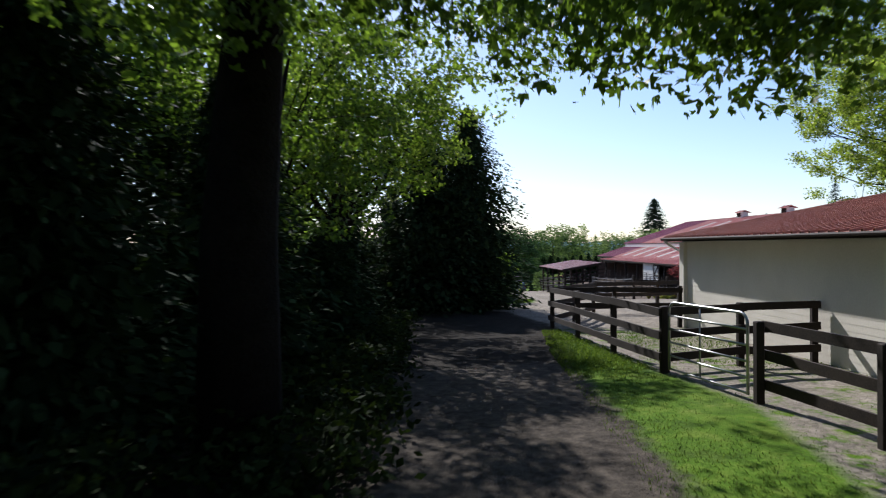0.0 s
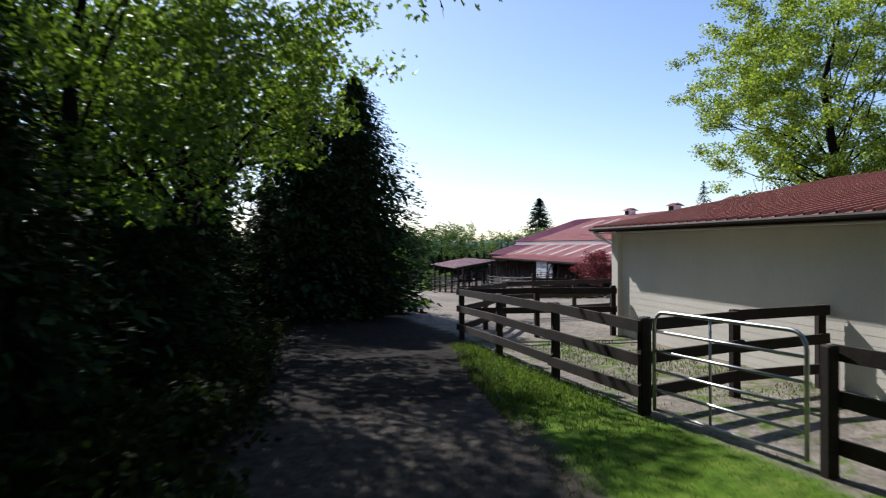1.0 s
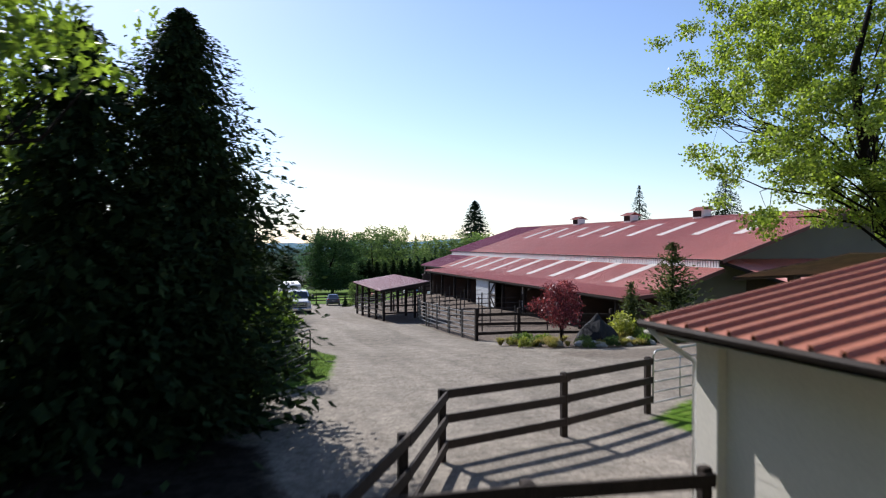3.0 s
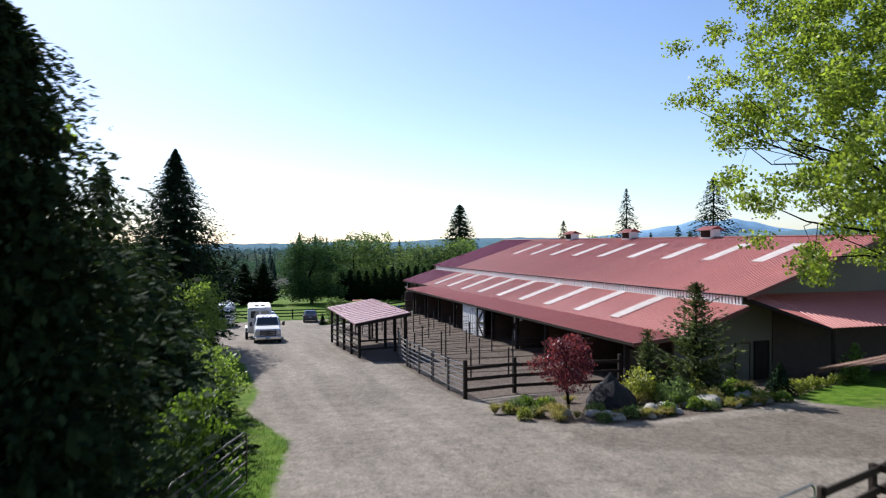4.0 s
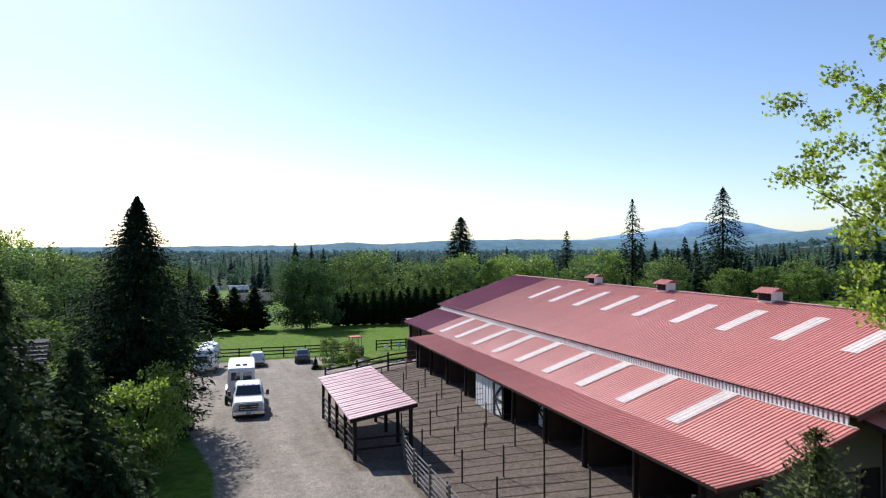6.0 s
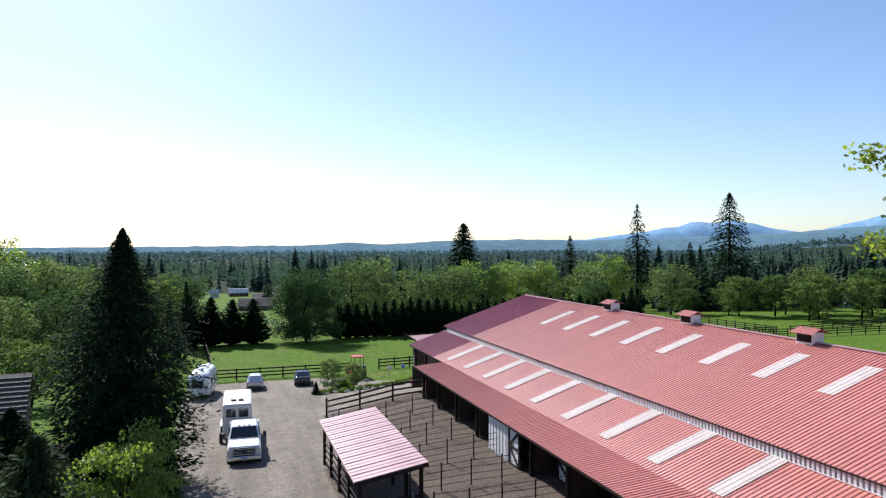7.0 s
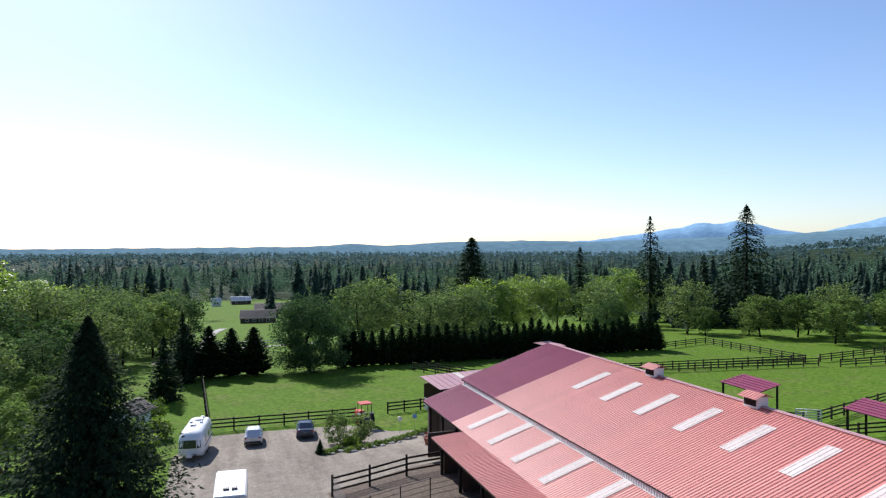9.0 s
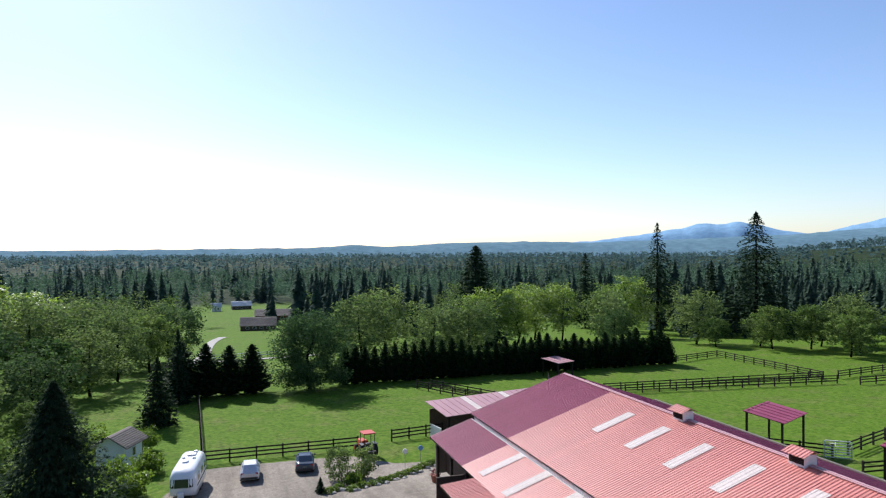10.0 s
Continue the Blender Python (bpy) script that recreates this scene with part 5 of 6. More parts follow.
def car(name, label, x, y, turn, paint, L=4.3, Wd=1.78, H=1.52, hatch=True):
    """A passenger car; its rear looks along local -y."""
    c = thing(name, label, "car", (x, y, gz(x, y)), turn)
    h = Wd / 2
    low = [(0.0, h * 0.8, 0.42, 0.86), (0.12, h * 0.95, 0.28, 0.98), (0.7, h, 0.22, 0.98), (L * 0.6, h, 0.2, 0.95), (L * 0.8, h * 0.98, 0.22, 0.9), (L - 0.15, h * 0.92, 0.28, 0.74), (L, h * 0.75, 0.36, 0.62)]
    part("body", Shape().sweep([ring(w, zb, zt, yy, 0.1, 0.96) for yy, w, zb, zt in low]), paint, c, smooth=False)
    b0 = 0.15 if hatch else 0.75
    cab = [(b0, h * 0.82, 0.9, 1.0), (b0 + 0.55, h * 0.84, 0.9, H - 0.05), (L * 0.42, h * 0.86, 0.9, H), (L * 0.56, h * 0.85, 0.9, H - 0.06), (L * 0.76, h * 0.82, 0.88, 0.98)]
    cabin = part("cabin", Shape().sweep([ring(w, zb, zt, yy, 0.09, 0.84) for yy, w, zb, zt in cab]), paint, c)
    k = h * 0.66
    glass_quad(cabin, "rear_window", [(-k, b0 + 0.12, 1.06), (k, b0 + 0.12, 1.06), (k * 0.9, b0 + 0.52, H - 0.12), (-k * 0.9, b0 + 0.52, H - 0.12)])
    glass_quad(cabin, "windscreen", [(k, L * 0.74, 1.02), (-k, L * 0.74, 1.02), (-k * 0.9, L * 0.575, H - 0.1), (k * 0.9, L * 0.575, H - 0.1)])
    for sx in (-1, 1):
        for ya, yb in ((b0 + 0.45, L * 0.38), (L * 0.4, L * 0.62)):
            glass_quad(cabin, "side_window", [(sx * h * 0.845, ya, 1.02), (sx * h * 0.845, yb, 1.02), (sx * h * 0.735, yb - 0.1, H - 0.14), (sx * h * 0.735, ya + 0.1, H - 0.14)])
        part("wing_mirror", Shape().box(sx * (h + 0.08), L * 0.66, 1.0, 0.18, 0.1, 0.12, b=0.02), M_BLACK, c)
        part("tail_lamp", Shape().box(sx * h * 0.72, 0.05, 0.84, 0.26, 0.08, 0.16, b=0.02), M_REDLAMP, c, "red tail lamp")
        part("headlight", Shape().box(sx * h * 0.7, L - 0.06, 0.62, 0.3, 0.08, 0.12, b=0.02), M_LAMP, c)
        for yy in (0.78, L - 0.82):
            wheel(c, sx * (h - 0.1), yy, 0.32, 0.2, M_CHROME)
    part("number_plate", Shape().box(0, 0.03, 0.7, 0.36, 0.06, 0.15), M_PLATE, c)
    part("bumper", Shape().box(0, 0.06, 0.45, Wd * 0.86, 0.16, 0.22, b=0.03), M_BLACK, c)
    return c


car("hatchback_car", "small white hatchback parked on the gravel beside the fence", 9.75, 105.2, -4, M_CARSILVER, 4.1, 1.76, 1.54)
car("saloon_car", "dark blue-grey saloon parked on the gravel beside the fence", 14.9, 106.3, -6, M_CARDARK, 4.6, 1.8, 1.45, False)


def pickup(x, y, turn):
    """A crew-cab pickup; its front looks along local -y."""
    t = thing("pickup_truck", "white crew-cab pickup truck coupled to a horse trailer", "truck", (x, y, gz(x, y + 3)), turn)
    P = M_CARWHITE
    part("hood", Shape().sweep([ring(w, zb, zt, yy, 0.1, 0.95) for yy, w, zb, zt in ((0.0, 0.9, 0.75, 1.22), (0.1, 0.98, 0.62, 1.3), (0.9, 1.0, 0.5, 1.36), (1.55, 1.0, 0.5, 1.4))]), P, t)
    cab = part("cab", Shape().sweep([ring(w, zb, zt, yy, 0.1, tk) for yy, w, zb, zt, tk in ((1.5, 1.0, 0.48, 1.38, 0.97), (2.25, 1.0, 0.48, 1.98, 0.84), (2.7, 1.0, 0.48, 2.03, 0.83), (3.75, 1.0, 0.48, 2.03, 0.83), (4.1, 1.0, 0.48, 1.95, 0.84))]), P, t)
    part("bed", Shape().sweep([ring(1.0, 0.55, 1.42, yy, 0.06, 0.98) for yy in (4.12, 6.2)]), P, t)
    part("bed_cover", Shape().box(0, 5.15, 1.43, 1.7, 1.95, 0.04), M_BLACK, t)
    glass_quad(cab, "windscreen", [(-0.83, 1.53, 1.47), (0.83, 1.53, 1.47), (0.72, 2.13, 1.95), (-0.72, 2.13, 1.95)])
    for sx in (-1, 1):
        for ya, yb in ((2.1, 2.9), (3.0, 3.8)):
            glass_quad(cab, "side_window", [(sx * 0.985, ya, 1.42), (sx * 0.985, yb, 1.42), (sx * 0.875, yb - 0.08, 1.9), (sx * 0.875, ya + 0.12, 1.9)])
        m = part("wing_mirror", Shape().box(sx * 1.24, 1.95, 1.5, 0.2, 0.14, 0.34, b=0.03), M_BLACK, t)
        part("mirror_arm", Shape().beam((sx * 1.0, 1.95, 1.42), (sx * 1.2, 1.95, 1.42), 0.05, 0.05), M_BLACK, m)
        part("headlight", Shape().box(sx * 0.78, 0.0, 1.02, 0.3, 0.14, 0.34, b=0.03), M_LAMP, t)
        part("fog_lamp", Shape().box(sx * 0.78, -0.1, 0.62, 0.18, 0.08, 0.12, b=0.02), M_LAMP, t)
        for yy in (1.0, 5.0):
            wheel(t, sx * 0.88, yy, 0.42, 0.28, M_CHROME)
        part("running_board", Shape().box(sx * 1.0, 3.1, 0.42, 0.14, 1.9, 0.06), M_BLACK, t)
    g = part("grille", Shape().box(0, -0.02, 1.0, 1.2, 0.14, 0.5, b=0.03), M_BLACK, t)
    for z in (0.86, 1.02, 1.18):
        part("grille_bar", Shape().box(0, -0.1, z, 1.14, 0.06, 0.04, b=0.01), M_CHROME, g)
    part("badge", Shape().box(0, -0.15, 1.02, 0.26, 0.03, 0.1, b=0.02), M_BLACK, g)
    part("bumper", Shape().box(0, -0.1, 0.64, 1.96, 0.26, 0.26, b=0.05), M_CHROME, t, "chrome bumper")
    part("number_plate", Shape().box(0, -0.25, 0.64, 0.32, 0.02, 0.15), M_PLATE, t)
    part("underbody", Shape().box(0, 3.0, 0.42, 1.5, 5.6, 0.2), M_BLACK, t)
    for k in range(3):
        part("roof_lamp", Shape().box(-0.3 + 0.3 * k, 2.32, 2.02, 0.12, 0.06, 0.03), M_ORANGE, cab)
    return t


pickup(7.65, 72.2, -2)
tr = thing("horse_trailer", "white horse trailer hitched behind the pickup", "trailer", (7.4, 79.2, gz(7.4, 81.5)), -2)
part("body", Shape().sweep([ring(w, zb, zt, yy, 0.1, 0.97) for yy, w, zb, zt in ((0.0, 0.92, 0.75, 2.6), (0.12, 1.0, 0.6, 2.78), (2.5, 1.02, 0.5, 2.82), (4.9, 1.02, 0.5, 2.82), (5.0, 0.98, 0.55, 2.75))]), M_WHITE, tr)
for sx in (-0.42, 0.42):
    glass_quad(tr, "window", [(sx - 0.32, -0.02, 1.9), (sx + 0.32, -0.02, 1.9), (sx + 0.3, -0.0, 2.48), (sx - 0.3, -0.0, 2.48)])
    part("roof_vent", Shape().box(sx * 0.6, 1.2, 2.86, 0.35, 0.35, 0.1, b=0.02), M_BLACK, tr)
part("roof_edge", Shape().box(0, 0.06, 2.66, 1.96, 0.1, 0.08, b=0.02), M_CARSILVER, tr)
for sx in (-1, 1):
    part("fender", Shape().box(sx * 1.1, 3.0, 0.82, 0.26, 2.0, 0.1, b=0.03), M_WHITE, tr)
    for yy in (2.5, 3.45):
        wheel(tr, sx * 1.08, yy, 0.36, 0.22, M_CHROME)
    part("side_lamp", Shape().box(sx * 1.02, 0.6, 1.2, 0.03, 0.1, 0.06), M_REDLAMP, tr)
part("tongue", Shape().beam((0, -0.9, 0.55), (0, 0.4, 0.55), 0.14, 0.1), M_BLACK, tr)
part("hay_tyre", Shape().tube([(-1.2, 0.4, 0.42), (-0.98, 0.4, 0.42)], 0.36, 14), M_TYRE, tr)

rv = thing("travel_trailer", "white rounded travel trailer parked at the edge of the yard", "trailer", (4.1, 101.6, gz(4.6, 104)), -7)
rv.scale = (0.9, 0.9, 0.92)


def loaf(hw, zb, zt, y, n=20):
    """A cross-section with a flat floor and a broad arched roof."""
    out = [(-hw, y, zb), (hw, y, zb)]
    for k in range(n + 1):
        a = math.pi * k / n
        c, q = math.cos(a), math.sin(a)
        out.append((hw * math.copysign(abs(c) ** 0.42, c), y, zb + 0.5 + (zt - zb - 0.5) * q ** 0.55))
    return out


part("body", Shape().sweep([loaf(w, zb, zt, yy) for yy, w, zb, zt in ((0.0, 0.72, 0.95, 1.9), (0.1, 0.95, 0.75, 2.35), (0.35, 1.12, 0.58, 2.68), (0.8, 1.22, 0.48, 2.9), (1.4, 1.25, 0.45, 2.98), (6.4, 1.25, 0.45, 2.98), (7.0, 1.2, 0.5, 2.85), (7.5, 1.0, 0.65, 2.5), (7.7, 0.75, 0.9, 2.0))]), M_CARWHITE, rv, smooth=True)
glass_quad(rv, "front_window", [(-0.64, -0.04, 1.42), (0.64, -0.04, 1.42), (0.6, 0.05, 2.2), (-0.6, 0.05, 2.2)])
for sx in (-1, 1):
    glass_quad(rv, "front_window", [(sx * 0.7, -0.03, 1.42), (sx * 1.04, 0.17, 1.42), (sx * 0.98, 0.24, 2.15), (sx * 0.66, 0.07, 2.2)])
    part("stripe", Shape().box(sx * 1.25, 3.9, 1.2, 0.03, 5.2, 0.14), M_GUTTER, rv)
    for ya in (1.6, 3.6, 5.4):
        f = part("window_frame", Shape().box(sx * 1.22, ya + 0.5, 1.85, 0.06, 1.1, 0.66, b=0.02), M_CHROME, rv)
        part("pane", Shape().box(sx * 1.25, ya + 0.5, 1.85, 0.03, 0.96, 0.52), M_GLASS, f)
    for yy in (3.6, 4.5):
        wheel(rv, sx * 1.12, yy, 0.36, 0.22, M_CHROME)
part("hitch", Shape().beam((0, -1.0, 0.55), (0, 0.6, 0.6), 0.12, 0.12), M_BLACK, rv)
part("gas_bottle_cover", Shape().box(0, -0.3, 0.85, 0.6, 0.35, 0.5, b=0.06), M_CARWHITE, rv)
for bx, by, q in ((0.1, 5.2, 0.8), (-0.1, 2.8, 0.55), (0.3, 6.2, 0.4), (-0.5, 4.1, 0.3), (0.5, 4.0, 0.3)):
    part("roof_unit", Shape().box(bx, by, 3.02, q, q * 1.1, 0.2, b=0.05), M_WHITE, rv)
tractor = thing("tractor", "small orange-red tractor with a canopy beside the fence", "tractor", (22.0, 109.8, gz(21.2, 110)), 8)
part("hood", Shape().sweep([ring(w, zb, zt, yy, 0.08, 0.9) for yy, w, zb, zt in ((3.4, 0.3, 0.6, 1.15), (3.3, 0.36, 0.55, 1.25), (1.8, 0.38, 0.55, 1.35))]), M_ORANGE, tractor)
part("canopy", Shape().box(0, 0.95, 2.42, 1.35, 1.5, 0.12, b=0.04), M_ORANGE, tractor, "orange-red canopy")
part("seat", Shape().box(0, 0.8, 1.15, 0.5, 0.45, 0.4, b=0.06), M_BLACK, tractor)
part("chassis", Shape().box(0, 1.6, 0.65, 0.6, 2.6, 0.35, b=0.04), M_BLACK, tractor)
for sx in (-1, 1):
    for yy in (0.35, 1.55):
        part("canopy_post", Shape().beam((sx * 0.58, yy, 0.9), (sx * 0.58, yy, 2.38), 0.06, 0.06), M_BLACK, tractor)
    wheel(tractor, sx * 0.72, 0.7, 0.62, 0.36, M_ORANGE)
    wheel(tractor, sx * 0.62, 3.0, 0.38, 0.26, M_ORANGE)
    part("fender", Shape().box(sx * 0.72, 0.7, 1.3, 0.4, 1.0, 0.08, b=0.02), M_BLACK, tractor)
part("drawbar", Shape().box(0, -0.15, 0.55, 1.1, 0.3, 0.35, b=0.03), M_BLACK, tractor)

# ---- planted island and the far end of the yard ----
for x, y, h, r, lf in ((17.6, 103.2, 3.4, 1.2, M_LEAF_GREY), (20.0, 103.0, 2.8, 1.1, M_LEAF_GREY), (18.4, 100.6, 1.0, 0.9, M_LEAF)):
    broad_tree("leafy_shrub", "airy grey-green shrub on the planted island", x, y, h, r, r, 0.15, 60, 36, 0.16, lf, rng, 0.04, 0.32, (0, 0), 5, "shrub", group="shrubs on the island")
conifer("evergreen_shrub", "small clipped conical evergreen at the island's end", 15.5, 99.6, 1.4, 0.55, 0.05, 24, 14, 7, 0.14, M_NEEDLE, rng, 0.04, power=0.8, droop=0.1, ragged=0.08)
EDGE = [(16.2, 99.2), (18.2, 98.8), (20.2, 99.6), (22.2, 101.0), (24.2, 102.8), (26.2, 104.6), (28.2, 106.0)]
for i, (x, y) in enumerate(EDGE):
    for k in range(2):
        me = GARDEN[2][2]
        t = thing("low_shrub", "low dark green edging shrub beside the gravel", "plant", (x + k * 0.9, y + k * 0.6, gz(x, y)), rng.uniform(0, 360), "edging shrubs on the island")
        t.scale = (1.3, 1.3, 0.9)
        ob = new("leaves", me)
        ob.parent = t
        rock(x + k * 0.9 + 0.3, y + k * 0.5 - 0.45, rng.uniform(0.2, 0.34), "small grey rock edging the planted island")
M_BLUEDISC = surface("blue_sign_face", (0.1, 0.25, 0.5), (0.15, 0.32, 0.6), 0.4, 0.0, 5, 40, 0.0, 0.001, 0.0)
for x, y, m, lab in ((24.3, 104.4, M_WHITE, "round white disc on a thin post"), (26.1, 105.2, M_BLUEDISC, "round blue disc on a thin post")):
    d = thing("garden_disc", lab, "ornament", (x, y, gz(x, y)))
    part("pole", Shape().tube([(0, 0, -0.1), (0, 0, 1.7)], 0.025, 6), M_GALV, d)
    part("disc", Shape().tube([(0, -0.03, 1.75), (0, 0.03, 1.75)], 0.25, 18), m, d)
pot = thing("flower_pot", "terracotta pot with red flowers at the barn corner", "flower pot", (25.3, 97.6, gz(25.3, 97.6)))
M_TERRA = surface("terracotta", (0.25, 0.08, 0.05), (0.35, 0.13, 0.08), 0.8, 0.0, 3, 40, 0.2, 0.003, 0.1)
part("pot", Shape().tube([(0, 0, 0), (0, 0, 0.5), (0, 0, 0.56), (0, 0, 0.6)], [0.26, 0.38, 0.42, 0.42], 14), M_TERRA, pot)
part("flowers", dome_mesh("flowers", 300, 0.45, 0.5, 0.1, M_REDLEAF, rng), M_REDLEAF, pot).location = (0, 0, 0.55)

# ---- paddock fences ----
FAR_POST = Shape().box(0, 0, 0.5, 0.15, 0.15, 1.8).mesh("post", M_DARKWOOD)


def paddock_fence(label, a, b, n, heights=(1.25, 0.85, 0.45), mat=None, group="paddock fences"):
    pts = [(a[0] + (b[0] - a[0]) * k / n, a[1] + (b[1] - a[1]) * k / n) for k in range(n + 1)]
    return board_fence(label, pts, heights, 0.15, 1, group, mesh=FAR_POST, mat=mat or M_DARKWOOD)


paddock_fence("dark three-rail fence between yard and paddock", (5.4, 113.4), (21.4, 113.8), 6)
paddock_fence("dark three-rail fence between yard and paddock", (25.6, 115.6), (32.0, 116.8), 3)
paddock_fence("dark three-rail fence along the paddock", (5.4, 113.4), (3.7, 150), 13)
paddock_fence("dark three-rail fence across the far paddocks", (66, 131.6), (102, 126.5), 13)
paddock_fence("dark three-rail fence across the far paddocks", (63.5, 133.6), (103, 130.2), 14)
paddock_fence("dark three-rail fence along the far paddocks", (103, 130.2), (106, 160), 10)
paddock_fence("dark three-rail fence along the far paddocks", (93, 156), (106, 160), 4)
paddock_fence("dark three-rail fence beyond the far paddocks", (106, 130), (150, 138), 14)
paddock_fence("dark three-rail fence beyond the far paddocks", (104, 124), (150, 124), 14)
paddock_fence("weathered grey fence across the paddock", (37.2, 147), (44.0, 131), 6, mat=M_FENCE)
paddock_fence("weathered grey fence across the paddock", (39.6, 147), (46.5, 131), 6, mat=M_FENCE)
paddock_fence("weathered fence along the back of the barn", (48, 120), (60, 146), 9, mat=M_FENCE)
paddock_fence("dark three-rail fence behind the barn", (52, 112), (64, 92), 8)
paddock_fence("dark three-rail fence beside the paddock gate", (66.5, 92.5), (84, 99), 6)
paddock_fence("dark three-rail fence beside the paddock gate", (61, 86), (80, 84), 6)
paddock_fence("pale weathered fence along the lane", (3.0, 214), (24.0, 219), 10, (1.2, 0.6), mat=M_SIDING)
pipe_gate("white-painted pipe gate between the paddocks", (63.2, 92.2), (65.1, 90.8), gz(64, 91), 1.7, 7, 0.06, M_WHITE)


# ---- run-in shelters and the open stable beyond the barn ----
def shelter(label, x, y, w, d, z_lo, z_hi, mat, turn=0, wall=True):
    s = thing("field_shelter", label, "shelter", (x, y, gz(x, y)), turn, "field shelters")
    n = max(3, int(w / 0.9))
    for i in range(n):
        u0, u1 = -0.3 + (w + 0.6) * i / n, -0.3 + (w + 0.6) * (i + 1) / n
        sh = Shape().add([(u0, -0.3, z_lo), (u1, -0.3, z_lo), (u1, d + 0.3, z_hi), (u0, d + 0.3, z_hi), (u0, -0.3, z_lo - 0.05), (u1, -0.3, z_lo - 0.05), (u1, d + 0.3, z_hi - 0.05), (u0, d + 0.3, z_hi - 0.05)],
                         [(0, 1, 2, 3), (7, 6, 5, 4), (4, 5, 1, 0), (5, 6, 2, 1), (6, 7, 3, 2), (7, 4, 0, 3)])
        sh.beam((u0, -0.3, z_lo + 0.02), (u0, d + 0.3, z_hi + 0.02), 0.06, 0.05)
        part("roof_sheet", sh, mat, s)
    for u in (0, w):
        for v, zt in ((0, z_lo), (d, z_hi)):
            part("post", Shape().box(u, v, (zt - 0.1) / 2 - 0.3, 0.18, 0.18, zt + 0.5), M_DARKWOOD, s)
    if wall:
        part("wall", Shape().box(w / 2, d, z_hi / 2 - 0.3, w, 0.1, z_hi - 0.3), M_STALL, s)
    for v, zt in ((0, z_lo), (d, z_hi)):
        part("beam", Shape().beam((-0.2, v, zt - 0.14), (w + 0.2, v, zt - 0.14), 0.08, 0.2), M_DARKWOOD, s)
    return s


shelter("field shelter with a ribbed maroon metal roof", 58.9, 93.0, 5.6, 3.4, 3.7, 4.3, M_ROOF_OLD, 26, False)
shelter("field shelter with a ribbed maroon metal roof", 60.3, 79.0, 5.4, 3.4, 3.0, 3.5, M_ROOF_OLD, 26, False)
shelter("small field shelter with a faded roof", 63.0, 148.0, 3.6, 3.6, 2.6, 3.0, M_SHED_ROOF, 20, False)
annex = thing("open_stable", "low open stable with a faded red metal roof and white walls", "stable", (31.3, 112.6, gz(31.3, 113)), 12)
zA = -gz(31.3, 113) - 2.15
for i in range(18):
    u0 = -0.4 + 0.915 * i
    me = Shape().add([(u0, -0.4, zA), (u0 + 0.9, -0.4, zA), (u0 + 0.9, 4.6, zA + 0.75), (u0, 4.6, zA + 0.75)] + [(u0, -0.4, zA - 0.05), (u0 + 0.9, -0.4, zA - 0.05), (u0 + 0.9, 4.6, zA + 0.7), (u0, 4.6, zA + 0.7)],
                     [(0, 1, 2, 3), (7, 6, 5, 4), (4, 5, 1, 0), (5, 6, 2, 1), (6, 7, 3, 2), (7, 4, 0, 3)])
    me.beam((u0, -0.4, zA + 0.02), (u0, 4.6, zA + 0.77), 0.06, 0.05)
    part("roof_sheet", me, M_SKYLIGHT if i in (5, 11) else M_SHED_ROOF, annex)
part("back_wall", Shape().box(7.6, 4.2, 1.3, 15.2, 0.12, 3.4), M_STALL, annex)
part("side_wall", Shape().box(0.05, 2.9, 0.45, 0.12, 2.6, 1.7), M_WHITE, annex, "white half wall")
for i in range(5):
    part("front_panel", Shape().box(2.2 + 3.4 * i, 0.2, 0.45, 2.4, 0.1, 1.6), M_WHITE if i % 2 == 0 else M_STALL, annex)
    part("post", Shape().box(0.2 + 3.4 * i, 0.1, 1.2, 0.2, 0.2, 3.4), M_DARKWOOD, annex)

# ---- garden hut, neighbouring houses, lane ----
M_SHAKE = surface("grey_brown_shakes", (0.12, 0.095, 0.075), (0.22, 0.18, 0.15), 0.85, 0.0, 1.0, 8, 0.5, 0.01, 0.2)
M_BROWNROOF = surface("dark_brown_shakes", (0.045, 0.037, 0.03), (0.1, 0.083, 0.068), 0.85, 0.0, 1.0, 8, 0.5, 0.01, 0.2)
M_GREYROOF = surface("pale_metal_roof", (0.5, 0.5, 0.5), (0.65, 0.65, 0.66), 0.5, 0.0, 0.5, 8, 0.2, 0.01, 0.1)


